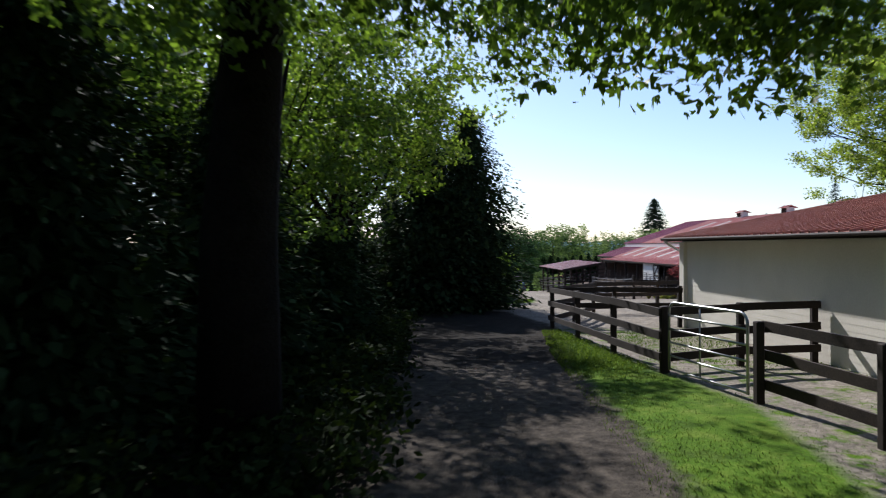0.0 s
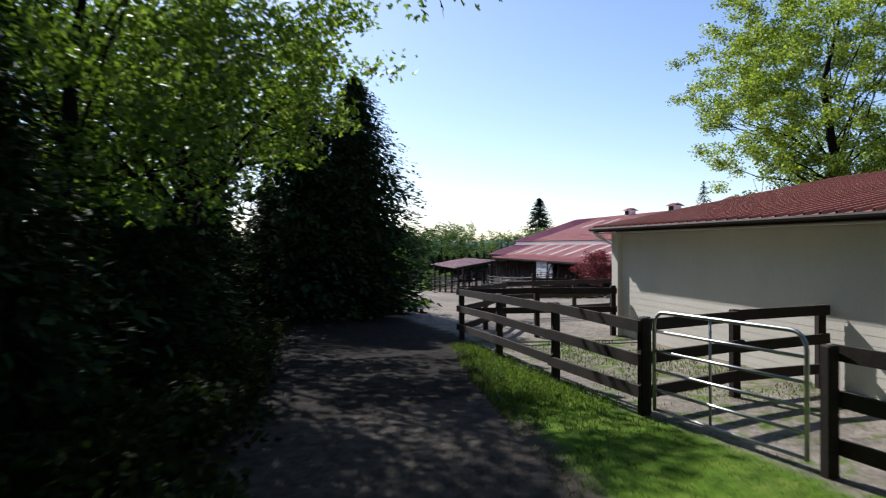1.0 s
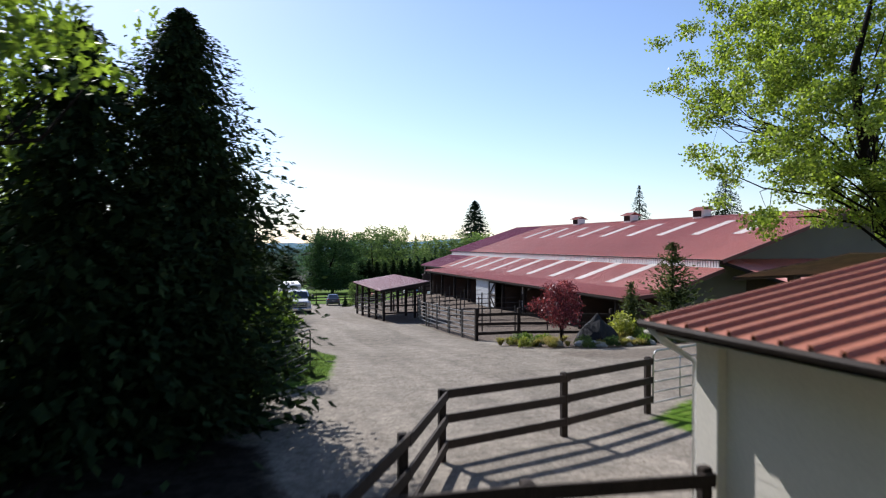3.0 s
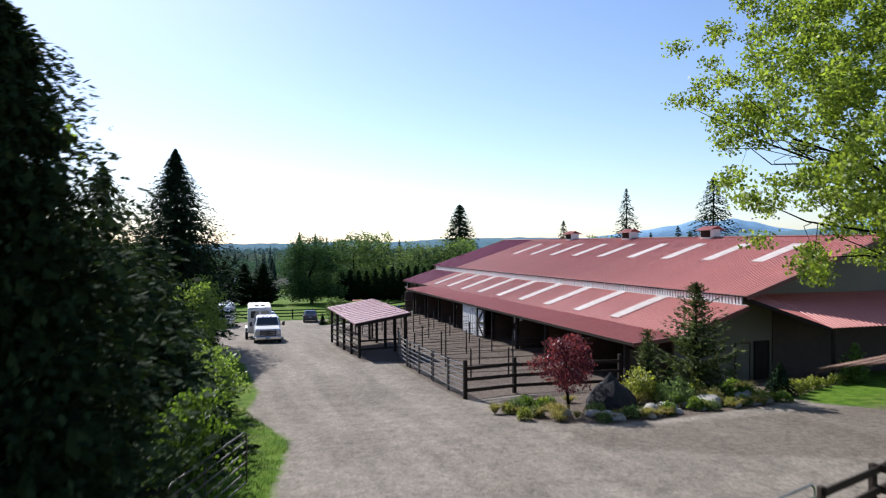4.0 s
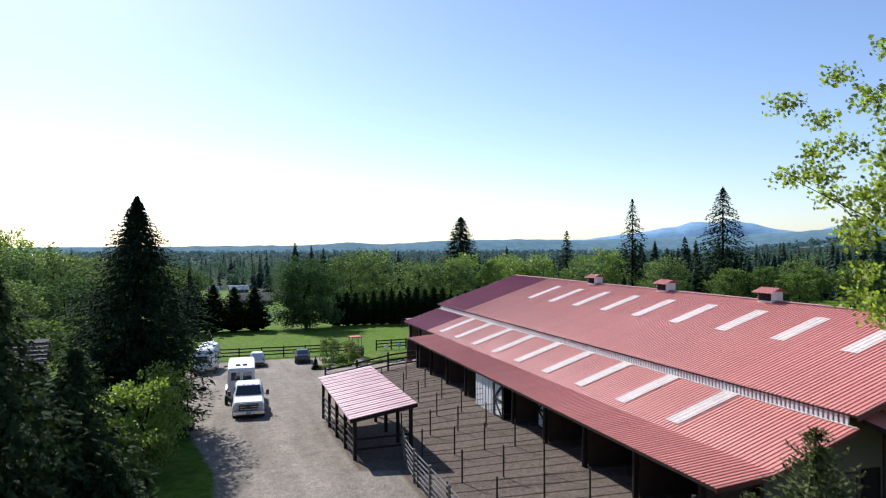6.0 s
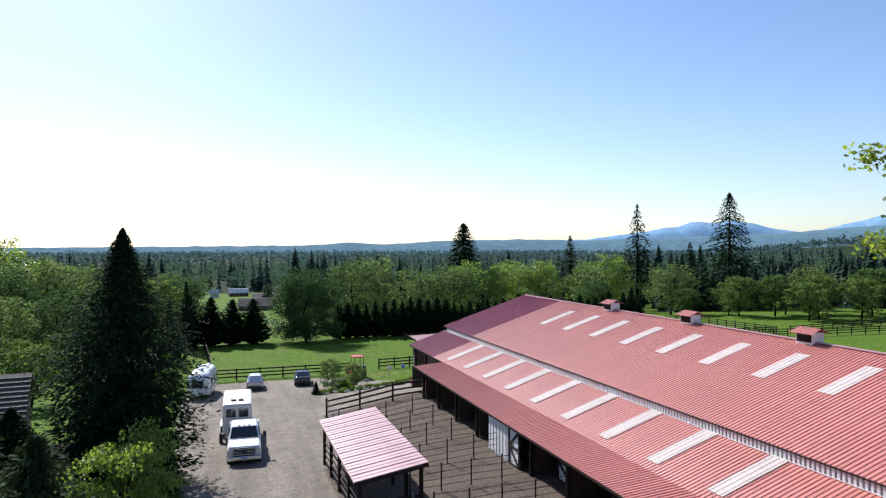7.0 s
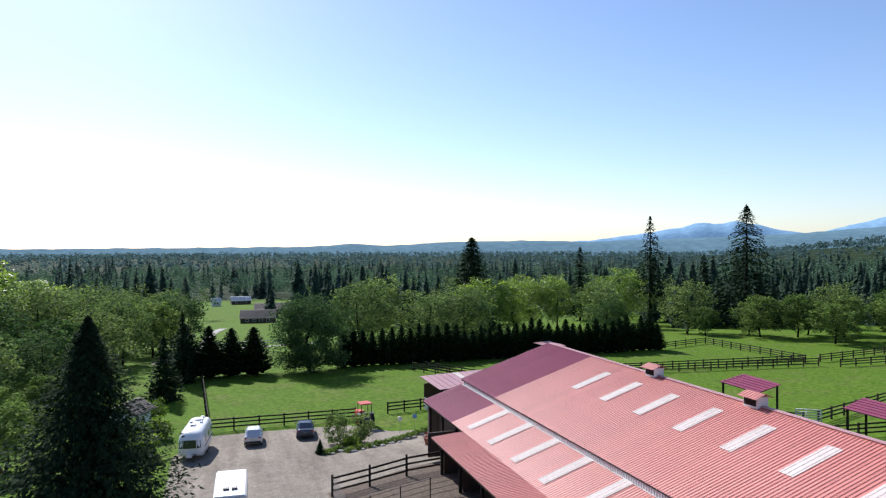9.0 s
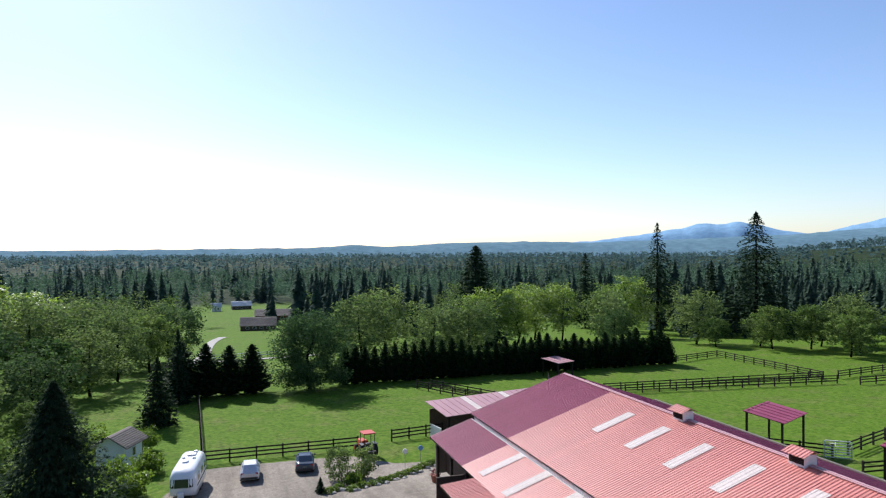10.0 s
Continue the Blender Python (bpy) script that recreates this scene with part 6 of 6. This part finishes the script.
def house(name, label, x, y, w, d, h, rise, turn, wall_mat, roof_mat, windows=3, z=None):
    """A gabled building; its ridge runs along local x."""
    t = thing(name, label, "building", (x, y, gz(x, y) if z is None else z), turn)
    v = [(sx * w / 2, sy * d / 2, zz) for zz in (-0.6, h) for sx, sy in ((-1, -1), (1, -1), (1, 1), (-1, 1))] + [(-w / 2, 0, h + rise), (w / 2, 0, h + rise)]
    part("wall", Shape().add(v, [(0, 1, 5, 4), (2, 3, 7, 6), (1, 2, 6, 9, 5), (3, 0, 4, 8, 7)]), wall_mat, t)
    for sy in (-1, 1):
        e = 0.45
        zl = h - rise * e / (d / 2)
        q = [(-w / 2 - e, 0, h + rise + 0.03), (w / 2 + e, 0, h + rise + 0.03), (w / 2 + e, sy * (d / 2 + e), zl + 0.03), (-w / 2 - e, sy * (d / 2 + e), zl + 0.03)]
        part("roof_slope", Shape().add(q + [(a, b, c - 0.12) for a, b, c in q], [(0, 1, 2, 3), (7, 6, 5, 4), (4, 5, 1, 0), (5, 6, 2, 1), (6, 7, 3, 2), (7, 4, 0, 3)]), roof_mat, t)
        for k in range(1, 9):
            f0 = k / 9
            part("roof_course", Shape().beam((-w / 2 - e, sy * (d / 2 + e) * f0, h + rise + 0.05 + (zl - h - rise) * f0), (w / 2 + e, sy * (d / 2 + e) * f0, h + rise + 0.05 + (zl - h - rise) * f0), 0.12, 0.05), roof_mat, t)
    for i in range(windows):
        wx = -w / 2 + w * (i + 1) / (windows + 1)
        f = part("window", Shape().box(wx, -d / 2 - 0.02, h * 0.55, min(1.3, w * 0.16), 0.08, h * 0.4), M_WHITE, t)
        part("pane", Shape().box(wx, -d / 2 - 0.07, h * 0.55, min(1.1, w * 0.13), 0.03, h * 0.33), M_GLASS, f)
    return t


house("garden_hut", "small white hut with a brown shake roof", -2.7, 116.8, 3.4, 3.0, 2.4, 0.85, 68, M_SIDING, M_SHAKE, 1)
house("farmhouse", "low farmhouse with a grey shake roof among trees", 20.0, 318, 13, 10, 2.3, 2.6, -6, M_STALL, M_SHAKE, 4)
house("farmhouse", "low farmhouse with a brown-grey roof among trees", 31, 372, 20, 11, 2.5, 2.4, -4, M_TRIM, M_SHAKE, 4)
house("shed_building", "white-roofed shed in a distant meadow", 16.5, 470, 11, 8, 2.6, 2.2, 5, M_STALL, M_GREYROOF, 3)
house("shed_building", "white-walled shed in a distant meadow", 2.5, 455, 5, 5, 3.0, 1.8, 5, M_WHITE, M_GREYROOF, 2)
house("farmhouse", "pale house among distant trees", -105, 300, 16, 9, 3.2, 2.5, 30, M_WHITE, M_GREYROOF, 3)
house("outbuilding", "low grey-roofed outbuilding behind the evergreens", -10.9, 83.0, 8.6, 8, 3.2, 1.9, 8, M_STALL, M_BROWNROOF, 2)


def lane(label, pts, width):
    sh = Shape()
    v = []
    for i, (x, y) in enumerate(pts):
        d = Vector((pts[min(i + 1, len(pts) - 1)][0] - pts[max(i - 1, 0)][0], pts[min(i + 1, len(pts) - 1)][1] - pts[max(i - 1, 0)][1], 0)).normalized()
        for s in (-0.5, 0.5):
            px, py = x + d.y * s * width, y - d.x * s * width
            v.append((px, py, gz(px, py) + 0.12))
    sh.add(v, [(2 * i, 2 * i + 1, 2 * i + 3, 2 * i + 2) for i in range(len(pts) - 1)])
    me = sh.mesh("lane", surface("pale_gravel_lane", (0.2, 0.185, 0.16), (0.3, 0.28, 0.245), 0.9, 0, 0.3, 4, 0.3, 0.01, 0))
    tagged(new("lane", me), label, "road", kind="structure")


lane("pale gravel lane winding past the meadow", [(-4.5 + 4 * math.sin(k * 0.35) + (k * k) * 0.09, 172 + k * 9.0) for k in range(14)], 2.8)
lane("pale gravel lane behind the hedge", [(-1.0 + k * 3.4, 206 + 0.9 * k) for k in range(11)], 3.4)

# ---- clipped hedge beside the neighbouring lawn ----
def clipped_hedge(label, x0, x1, y, h, depth, g):
    n = int(420 * (x1 - x0))
    p = np.stack([g.uniform(x0, x1, n), y + g.uniform(-depth / 2, depth / 2, n), h * g.random(n) ** 0.6], 1)
    p[:, 2] += ground_z(p[:, 0], p[:, 1])
    tagged(new("clipped_hedge", quads_mesh("clipped_hedge", leaf_quads(p, 0.16, g), M_LEAF)), label, "hedge")


clipped_hedge("low clipped dark green hedge beside a lawn", -13.5, -4.2, 121.5, 1.3, 1.2, rng)

# ---- hedge of columnar evergreens ----
hedge_seed = conifer("hedge_tree", "dark columnar evergreen in the long hedge", 27.0, 155.5, 6.7, 2.3, 0.05, 34, 15, 8, 0.5, M_HEDGE, rng, 0.1, "hedge evergreens", power=0.75, droop=-0.4, ragged=0.07, core=0.8)
spots = [(28.7 + 1.72 * i, 155.6 + 0.4 * math.sin(i)) for i in range(37)]
for x, y in spots:
    s = rng.uniform(0.82, 1.12)
    copy_thing(hedge_seed, pose(x, y, gz(x, y) - 0.05, 0, 0, rng.uniform(0, 360)) @ Matrix.Diagonal((s * rng.uniform(0.9, 1.1), s, s * rng.uniform(0.9, 1.08), 1)))
for x, y in ((1.2, 152.0), (4.7, 152.4), (8.2, 152.6), (11.7, 153.0)):
    s = rng.uniform(1.1, 1.3)
    copy_thing(hedge_seed, pose(x, y, gz(x, y), 0, 0, rng.uniform(0, 360)) @ Matrix.Diagonal((s * 1.35, s * 1.35, s, 1)))

# ---- trees that stand apart ----
broad_tree("oak_tree", "broad leafy tree beside the paddock", 20.8, 153.5, 13.0, 6.0, 5.6, 1.0, 280, 75, 0.34, M_LEAF_GREY, rng, 0.3, 1.1, (0, 0), 10, first=0.15, hang=((-3.6, -1.5, 2.4, 2.6, 2.2, 1.5, 22), (3.4, -1.8, 2.6, 2.6, 2.2, 1.6, 22), (0.4, -3.0, 2.2, 2.2, 1.6, 1.2, 14)), flat=0.45)
conifer("fir_tree", "tall dense fir rising above the woods", 73.2, 217, 27.5, 9.0, 1, 70, 17, 13, 1.0, M_NEEDLE, rng, 0.5, "tall firs", power=0.55, droop=0.15, ragged=0.12)
conifer("fir_tree", "tall open fir with a bare lower trunk", 136, 224, 35, 6.5, 11, 36, 11, 10, 1.1, M_NEEDLE, rng, 0.55, "tall firs", core=0.0, power=0.75, droop=0.35, ragged=0.3)
conifer("fir_tree", "tall layered fir at the edge of the paddocks", 153, 201, 35.5, 14.0, 1.5, 46, 15, 17, 1.2, M_NEEDLE, rng, 0.6, "tall firs", core=0.05, power=0.75, droop=0.22, ragged=0.16)
conifer("fir_tree", "slim fir among the woods", 132, 262, 27, 5.5, 2, 40, 10, 8, 1.2, M_NEEDLE, rng, 0.4, "tall firs", power=0.6, droop=0.2, ragged=0.15)
conifer("fir_tree", "slim fir among the woods", 165, 235, 23, 5, 3, 36, 10, 8, 1.2, M_NEEDLE, rng, 0.4, "tall firs", power=0.65, droop=0.2, ragged=0.15)
conifer("spruce_tree", "blue-green spruce beside the garden hut", -0.6, 134, 8.6, 2.9, 0.2, 40, 14, 9, 0.5, M_CEDAR, rng, 0.15, power=0.7, droop=0.2, ragged=0.12)
conifer("spruce_tree", "dark spruce beside the lane", 1.0, 148, 11.0, 2.3, 0.2, 40, 12, 8, 0.5, M_NEEDLE, rng, 0.15, power=0.7, droop=0.2, ragged=0.12)

for x, y, h, r in ((-0.2, 104.5, 2.4, 1.5), (-1.6, 107.0, 3.0, 1.7), (-6.5, 119.5, 3.6, 2.2), (-1.0, 121.0, 2.6, 1.6), (0.6, 112.0, 2.0, 1.2)):
    broad_tree("leafy_shrub", "dark green leafy shrub round the garden hut", x, y, h, r, r, 0.15, 60, 45, 0.2, M_LEAF, rng, 0.05, 0.45, (0, 0), 5, "shrub", group="shrubs round the hut")
SEEDS = [broad_tree("leafy_tree", "rounded leafy tree at the edge of the fields", 126, 166, 10, 4.6, 4.4, 1.2, 110, 40, 0.48, M_WOODLEAF, rng, 0.2, 0.8, (0, 0), 6, group="field trees", first=0.15, flat=0.5),
         broad_tree("leafy_tree", "pale green leafy tree at the edge of the fields", 46.5, 168, 12, 5.6, 5.0, 1.5, 120, 40, 0.5, M_LEAF_GREY, rng, 0.22, 1.1, (0, 0), 7, group="field trees", first=0.15, flat=0.5),
         broad_tree("leafy_tree", "tall bright green leafy tree at the edge of the fields", 88, 222, 17, 5.4, 5.0, 3.0, 130, 40, 0.54, M_LEAF_LIGHT, rng, 0.25, 1.2, (0, 0), 8, group="field trees", first=0.2, flat=0.45)]
SPOTS = [(1, -14, 200, 1.2), (1, -20, 212, 1.35), (0, -28, 196, 1.35), (1, -8, 216, 1.2), (2, -36, 215, 1.0), (1, -42, 200, 1.3), (0, 130, 149, 0.9), (0, 137, 153, 1.0), (0, 144, 148, 1.0), (0, 152, 152, 1.1), (0, 133, 162, 1.0), (1, 147, 164, 1.0), (1, 121, 186, 1.1),
         (0, 118, 175, 0.7), (1, 128, 172, 0.6), (2, 95, 226, 1.0), (2, 101, 220, 1.0), (1, 33, 176, 1.2), (2, 80, 205, 0.9), (1, 55, 172, 1.15), (2, 112, 215, 0.9), (1, 107, 205, 1.1), (2, 122, 218, 1.1), (0, 139, 165, 0.9), (0, 160, 160, 1.0), (1, 100, 190, 0.8),
         (2, 66, 196, 0.9), (1, 41, 190, 1.25), (1, -12.8, 160, 0.95), (0, -22, 140, 0.9), (1, -30, 165, 1.2), (0, -26, 112, 0.9), (0, -18, 98, 0.8), (0, -14, 88, 0.6), (2, -38, 190, 1.0), (1, -52, 175, 1.1), (1, -20, 125, 0.8), (0, -11, 104, 0.6),
         (0, -28, 92, 1.0), (1, -16, 72, 0.8), (0, -15, 62, 0.9), (2, -12, 50, 0.6), (0, -13, 128, 0.55), (1, -22, 190, 1.3), (2, -30, 205, 1.0), (1, -44, 160, 1.2),
         (1, -15.5, 137, 0.85), (0, -17, 151, 1.0), (1, -24, 172, 1.2), (0, -19, 178, 1.15), (1, -27, 150, 1.1), (2, -33, 180, 1.1), (0, -36, 162, 1.1), (1, -11, 176, 1.0), (0, -7, 190, 1.1), (1, -3, 208, 1.2), (0, -20, 112, 0.75), (0, -16, 118, 0.55)]
for k, x, y, s in SPOTS:
    copy_thing(SEEDS[k], pose(x, y, gz(x, y), 0, 0, rng.uniform(0, 360)) @ Matrix.Diagonal((s * rng.uniform(0.9, 1.1), s * rng.uniform(0.9, 1.1), s * rng.uniform(0.92, 1.08), 1)))


# ---- woods that nobody could count ----
def wood(name, label, leaf, spots, make):
    tagged(new(name, quads_mesh(name, np.concatenate([make(x, y, s) for x, y, s in spots]), leaf)), label, "woods", kind="stuff")


def far_conifer(whorls, per, tall=1.25, slim=1.0):
    """A conifer of overlapping skirts of boughs, each hung from the stem, under a pointed leader."""
    def make(x, y, s):
        h, r = 21 * s * tall, 3.9 * s * tall ** 0.6 * rng.uniform(0.8, 1.2)
        v = (np.arange(whorls) + rng.random(whorls) * 0.5) / whorls
        z = np.repeat(h * (0.1 + 0.88 * (1 - (1 - v) ** 1.3)), per)
        n = whorls * per
        ln = (r * (1 - z / h) ** 0.75 + 0.15) * (1 + 0.25 * rng.normal(size=n))
        a = rng.random(n) * math.tau
        o, w = np.stack([np.cos(a), np.sin(a), np.zeros(n)], 1), np.stack([-np.sin(a), np.cos(a), np.zeros(n)], 1)
        up = np.array([0, 0, 1.0])
        c = up * z[:, None]
        m = c + o * (ln * 0.6)[:, None] - up * (ln * 0.22)[:, None]
        wide = (slim * ln * rng.uniform(0.3, 0.55, n))[:, None]
        q = np.stack([c + up * (ln * 0.25)[:, None], m + w * wide - up * wide * 0.3, c + o * ln[:, None] - up * (ln * 0.5)[:, None], m - w * wide - up * wide * 0.3], 1)
        k = np.array([(1, 0, 0), (0, 1, 0), (0.7, 0.7, 0)]) * 0.035 * h ** 0.7
        base, tip = up * h * 0.72, up * h * 1.03
        spire = np.stack([np.stack([base - e, base + e, tip + e * 0.05, tip - e * 0.05]) for e in k])
        return np.concatenate([q, spire]) + np.array([x, y, gz(x, y) - 0.3])
    return make


def far_broad(clumps, per, size, big=1.25):
    """A rounded tree: clumps over an uneven dome, small leaves on each."""
    def make(x, y, s):
        s = min(s, 1.0) * big
        d = spin(clumps, rng)
        d[:, 2] = np.abs(d[:, 2]) * 1.25 - 0.35
        tall = rng.uniform(0.85, 1.35)
        c = d * (0.7 + 0.3 * rng.random((clumps, 1))) * np.array([4.0, 4.0, 5.4 * tall]) * s + [0, 0, 5.6 * s * tall]
        k = np.repeat(c, per, axis=0) + rng.normal(size=(clumps * per, 3)) * np.array([0.8, 0.8, 0.55]) * s
        return leaf_quads(k, size * s, rng, 0.55) + np.array([x, y, gz(x, y) - 0.3])
    return make


def meadow(x, y):
    """Open ground among the woods."""
    az, r = math.degrees(math.atan2(x, y)), math.hypot(x, y)
    if -6 < az < 8 and 165 < r < 260:
        return True
    if -1.5 < az < 6 and 260 < r < 520 and not (340 < r < 352):
        return True
    if 20 < az < 26 and 240 < r < 330 or 34 < az < 46 and r < 215:
        return True
    return noise.noise((x * 0.006, y * 0.006, 3.0)) > 0.42


def scatter(n, r0, r1, a0, a1, power=1.0):
    out = []
    while len(out) < n:
        r = (r0 ** 2 + (r1 ** 2 - r0 ** 2) * rng.random() ** power) ** 0.5
        a = math.radians(rng.uniform(a0, a1))
        x, y = r * math.sin(a), r * math.cos(a)
        if not meadow(x, y):
            out.append((x, y, rng.uniform(0.6, 1.0) + 0.5 * rng.random() ** 4))
    return out


def firry(p, bias=0.0):
    """Where conifers stand in groups."""
    return noise.noise((p[0] * 0.011, p[1] * 0.011, 9.0)) + 0.5 * noise.noise((p[0] * 0.035, p[1] * 0.035, 2.0)) + bias > 0


near = [p for p in scatter(620, 185, 430, -24, 56) if not (30 < p[0] < 100 and p[1] < 200)]
edge_wood = [(x, y, min(q, 0.85)) for x, y, q in scatter(190, 245, 350, 33, 56)]
is_east = lambda p: math.degrees(math.atan2(p[0], p[1])) > 28
near_c = [p for p in near if firry(p, 0.3 if is_east(p) else -0.05) and math.hypot(p[0], p[1]) > 255] + edge_wood
near_b = [p for p in near if not firry(p, 0.3 if is_east(p) else -0.05) and not (p[0] > 0.72 * p[1])]
wood("conifer_wood", "dark conifers in the woods beyond the fields", M_FARNEEDLE, near_c, far_conifer(32, 15, 0.9, 0.7))
wood("leafy_wood", "green leafy trees in the woods beyond the fields", M_WOODLEAF, near_b[::2], far_broad(36, 11, 0.68))
wood("leafy_wood", "green leafy trees in the woods beyond the fields", M_LEAF_GREY, near_b[1::2], far_broad(36, 11, 0.68))
mid = scatter(2600, 400, 1000, -24, 56)
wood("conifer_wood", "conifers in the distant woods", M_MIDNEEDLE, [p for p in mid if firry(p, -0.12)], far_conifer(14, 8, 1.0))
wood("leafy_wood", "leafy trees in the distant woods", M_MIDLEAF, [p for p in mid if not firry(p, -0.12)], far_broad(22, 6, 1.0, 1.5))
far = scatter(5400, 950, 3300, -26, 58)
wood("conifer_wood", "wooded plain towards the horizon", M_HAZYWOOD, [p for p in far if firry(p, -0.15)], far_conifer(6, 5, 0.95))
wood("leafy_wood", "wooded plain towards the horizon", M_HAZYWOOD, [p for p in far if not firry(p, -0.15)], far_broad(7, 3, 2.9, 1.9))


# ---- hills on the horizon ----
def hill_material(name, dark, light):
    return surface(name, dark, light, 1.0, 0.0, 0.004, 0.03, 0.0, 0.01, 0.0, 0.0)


# ridge and mountain colours carry the blue haze of distance
M_RIDGE = hill_material("haze_tinted_ridge", (0.1, 0.17, 0.21), (0.13, 0.21, 0.25))
M_MOUNT = hill_material("haze_blue_mountain", (0.17, 0.29, 0.42), (0.2, 0.33, 0.46))


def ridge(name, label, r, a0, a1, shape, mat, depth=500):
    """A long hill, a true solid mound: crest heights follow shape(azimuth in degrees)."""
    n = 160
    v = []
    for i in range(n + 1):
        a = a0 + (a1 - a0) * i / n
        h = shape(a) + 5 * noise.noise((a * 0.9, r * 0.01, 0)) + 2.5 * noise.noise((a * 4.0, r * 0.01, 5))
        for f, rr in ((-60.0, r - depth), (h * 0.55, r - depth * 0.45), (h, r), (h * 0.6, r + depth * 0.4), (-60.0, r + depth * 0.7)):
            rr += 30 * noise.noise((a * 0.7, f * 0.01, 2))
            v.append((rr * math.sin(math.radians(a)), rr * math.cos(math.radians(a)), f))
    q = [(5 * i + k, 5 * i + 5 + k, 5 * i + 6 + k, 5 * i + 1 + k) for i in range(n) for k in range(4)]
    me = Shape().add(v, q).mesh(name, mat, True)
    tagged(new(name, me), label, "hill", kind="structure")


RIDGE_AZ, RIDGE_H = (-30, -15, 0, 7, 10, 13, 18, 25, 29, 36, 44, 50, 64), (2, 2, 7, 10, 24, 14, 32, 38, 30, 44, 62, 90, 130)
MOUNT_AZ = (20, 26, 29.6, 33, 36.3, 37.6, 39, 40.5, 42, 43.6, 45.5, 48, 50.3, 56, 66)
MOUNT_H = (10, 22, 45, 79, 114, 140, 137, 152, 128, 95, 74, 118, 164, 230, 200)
ridge("backdrop_ridge", "low wooded ridge on the horizon in a haze-tinted green", 3500, -30, 64, lambda a: float(np.interp(a, RIDGE_AZ, RIDGE_H)), M_RIDGE)
ridge("backdrop_mountain", "mountain range on the horizon in a haze-blue tone", 4350, 20, 66, lambda a: float(np.interp(a, MOUNT_AZ, MOUNT_H)), M_MOUNT, 300)

# ---- undergrowth under the trees ----
def undergrowth(label, x0, x1, y0, y1, n, g):
    """Low leafy plants on the shaded ground: uneven mounds of small leaves."""
    x, y = g.uniform(x0, x1, n), g.uniform(y0, y1, n)
    keep = np.array([noise.noise((a * 0.7, b * 0.7, 21)) for a, b in zip(x, y)]) > -0.12
    x, y = x[keep], y[keep]
    tall = 0.25 + 0.35 * np.abs(np.array([noise.noise((a * 0.5, b * 0.5, 5)) for a, b in zip(x, y)])) + 0.12 * np.clip(x1 - x, 0, 2)
    c = np.stack([x, y, ground_z(x, y)], 1)
    k = np.repeat(c, 26, axis=0) + g.normal(size=(len(c) * 26, 3)) * [0.16, 0.16, 0.0] + np.stack([np.zeros(len(c) * 26)] * 2 + [np.repeat(tall, 26) * g.random(len(c) * 26)], 1)
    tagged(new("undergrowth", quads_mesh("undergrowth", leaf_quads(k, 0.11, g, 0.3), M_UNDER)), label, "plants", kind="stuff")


# leaf colour lowered near black, so part of the shade is in it
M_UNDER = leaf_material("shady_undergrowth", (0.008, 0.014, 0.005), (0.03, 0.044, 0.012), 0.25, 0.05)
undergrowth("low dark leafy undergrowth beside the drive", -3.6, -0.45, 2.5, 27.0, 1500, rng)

# ---- grass along the drive ----
def grass_patch(label, poly, n, h, g, cover=1.0):
    px = [p[0] for p in poly]
    py = [p[1] for p in poly]
    x, y = g.uniform(min(px), max(px), n * 3), g.uniform(min(py), max(py), n * 3)
    ok = inside(x, y, poly)
    x, y = x[ok][:n], y[ok][:n]
    keep = np.array([noise.noise((a * 1.3, b * 1.3, 7)) for a, b in zip(x, y)]) > -0.25 * cover - 0.1
    x, y = x[keep], y[keep]
    k = len(x)
    z = ground_z(x, y) - 0.03
    a = g.random(k) * math.tau
    ln = h * (0.5 + 0.9 * g.random(k))
    b = np.stack([x, y, z], 1)
    d = np.stack([np.cos(a), np.sin(a), np.zeros(k)], 1)
    s = np.stack([-np.sin(a), np.cos(a), np.zeros(k)], 1) * 0.006
    m = b + d * (ln * 0.25)[:, None] + np.array([0, 0, 1.0]) * (ln * 0.6)[:, None]
    e = b + d * (ln * 0.6)[:, None] + np.array([0, 0, 1.0]) * (ln * 0.95)[:, None]
    me = quads_mesh("grass", np.concatenate([np.stack([b - s, b + s, m + s, m - s], 1), np.stack([m - s, m + s, e + s * 0.2, e - s * 0.2], 1)]), M_GRASS)
    tagged(new("grass", me), label, "grass", kind="stuff")


M_GRASS = leaf_material("grass_blades", (0.042, 0.078, 0.012), (0.11, 0.15, 0.028), 0.4, 0.1)
grass_patch("short green grass between drive and fence", [(2.0, 1.0), (5.4, 1.0), (4.7, 9.4), (4.2, 12), (3.75, 19), (3.2, 18.8), (2.7, 15), (2.0, 6)], 32000, 0.06, rng)
grass_patch("short green grass beside the gate", [(3.2, 33), (5.2, 33.2), (6.2, 38.5), (5.2, 46), (3.4, 46)], 9000, 0.1, rng)
grass_patch("thin grass in the fenced corner", [(4.6, 9), (8, 9), (7, 18.5), (4, 18.5)], 8000, 0.04, rng, 0.2)
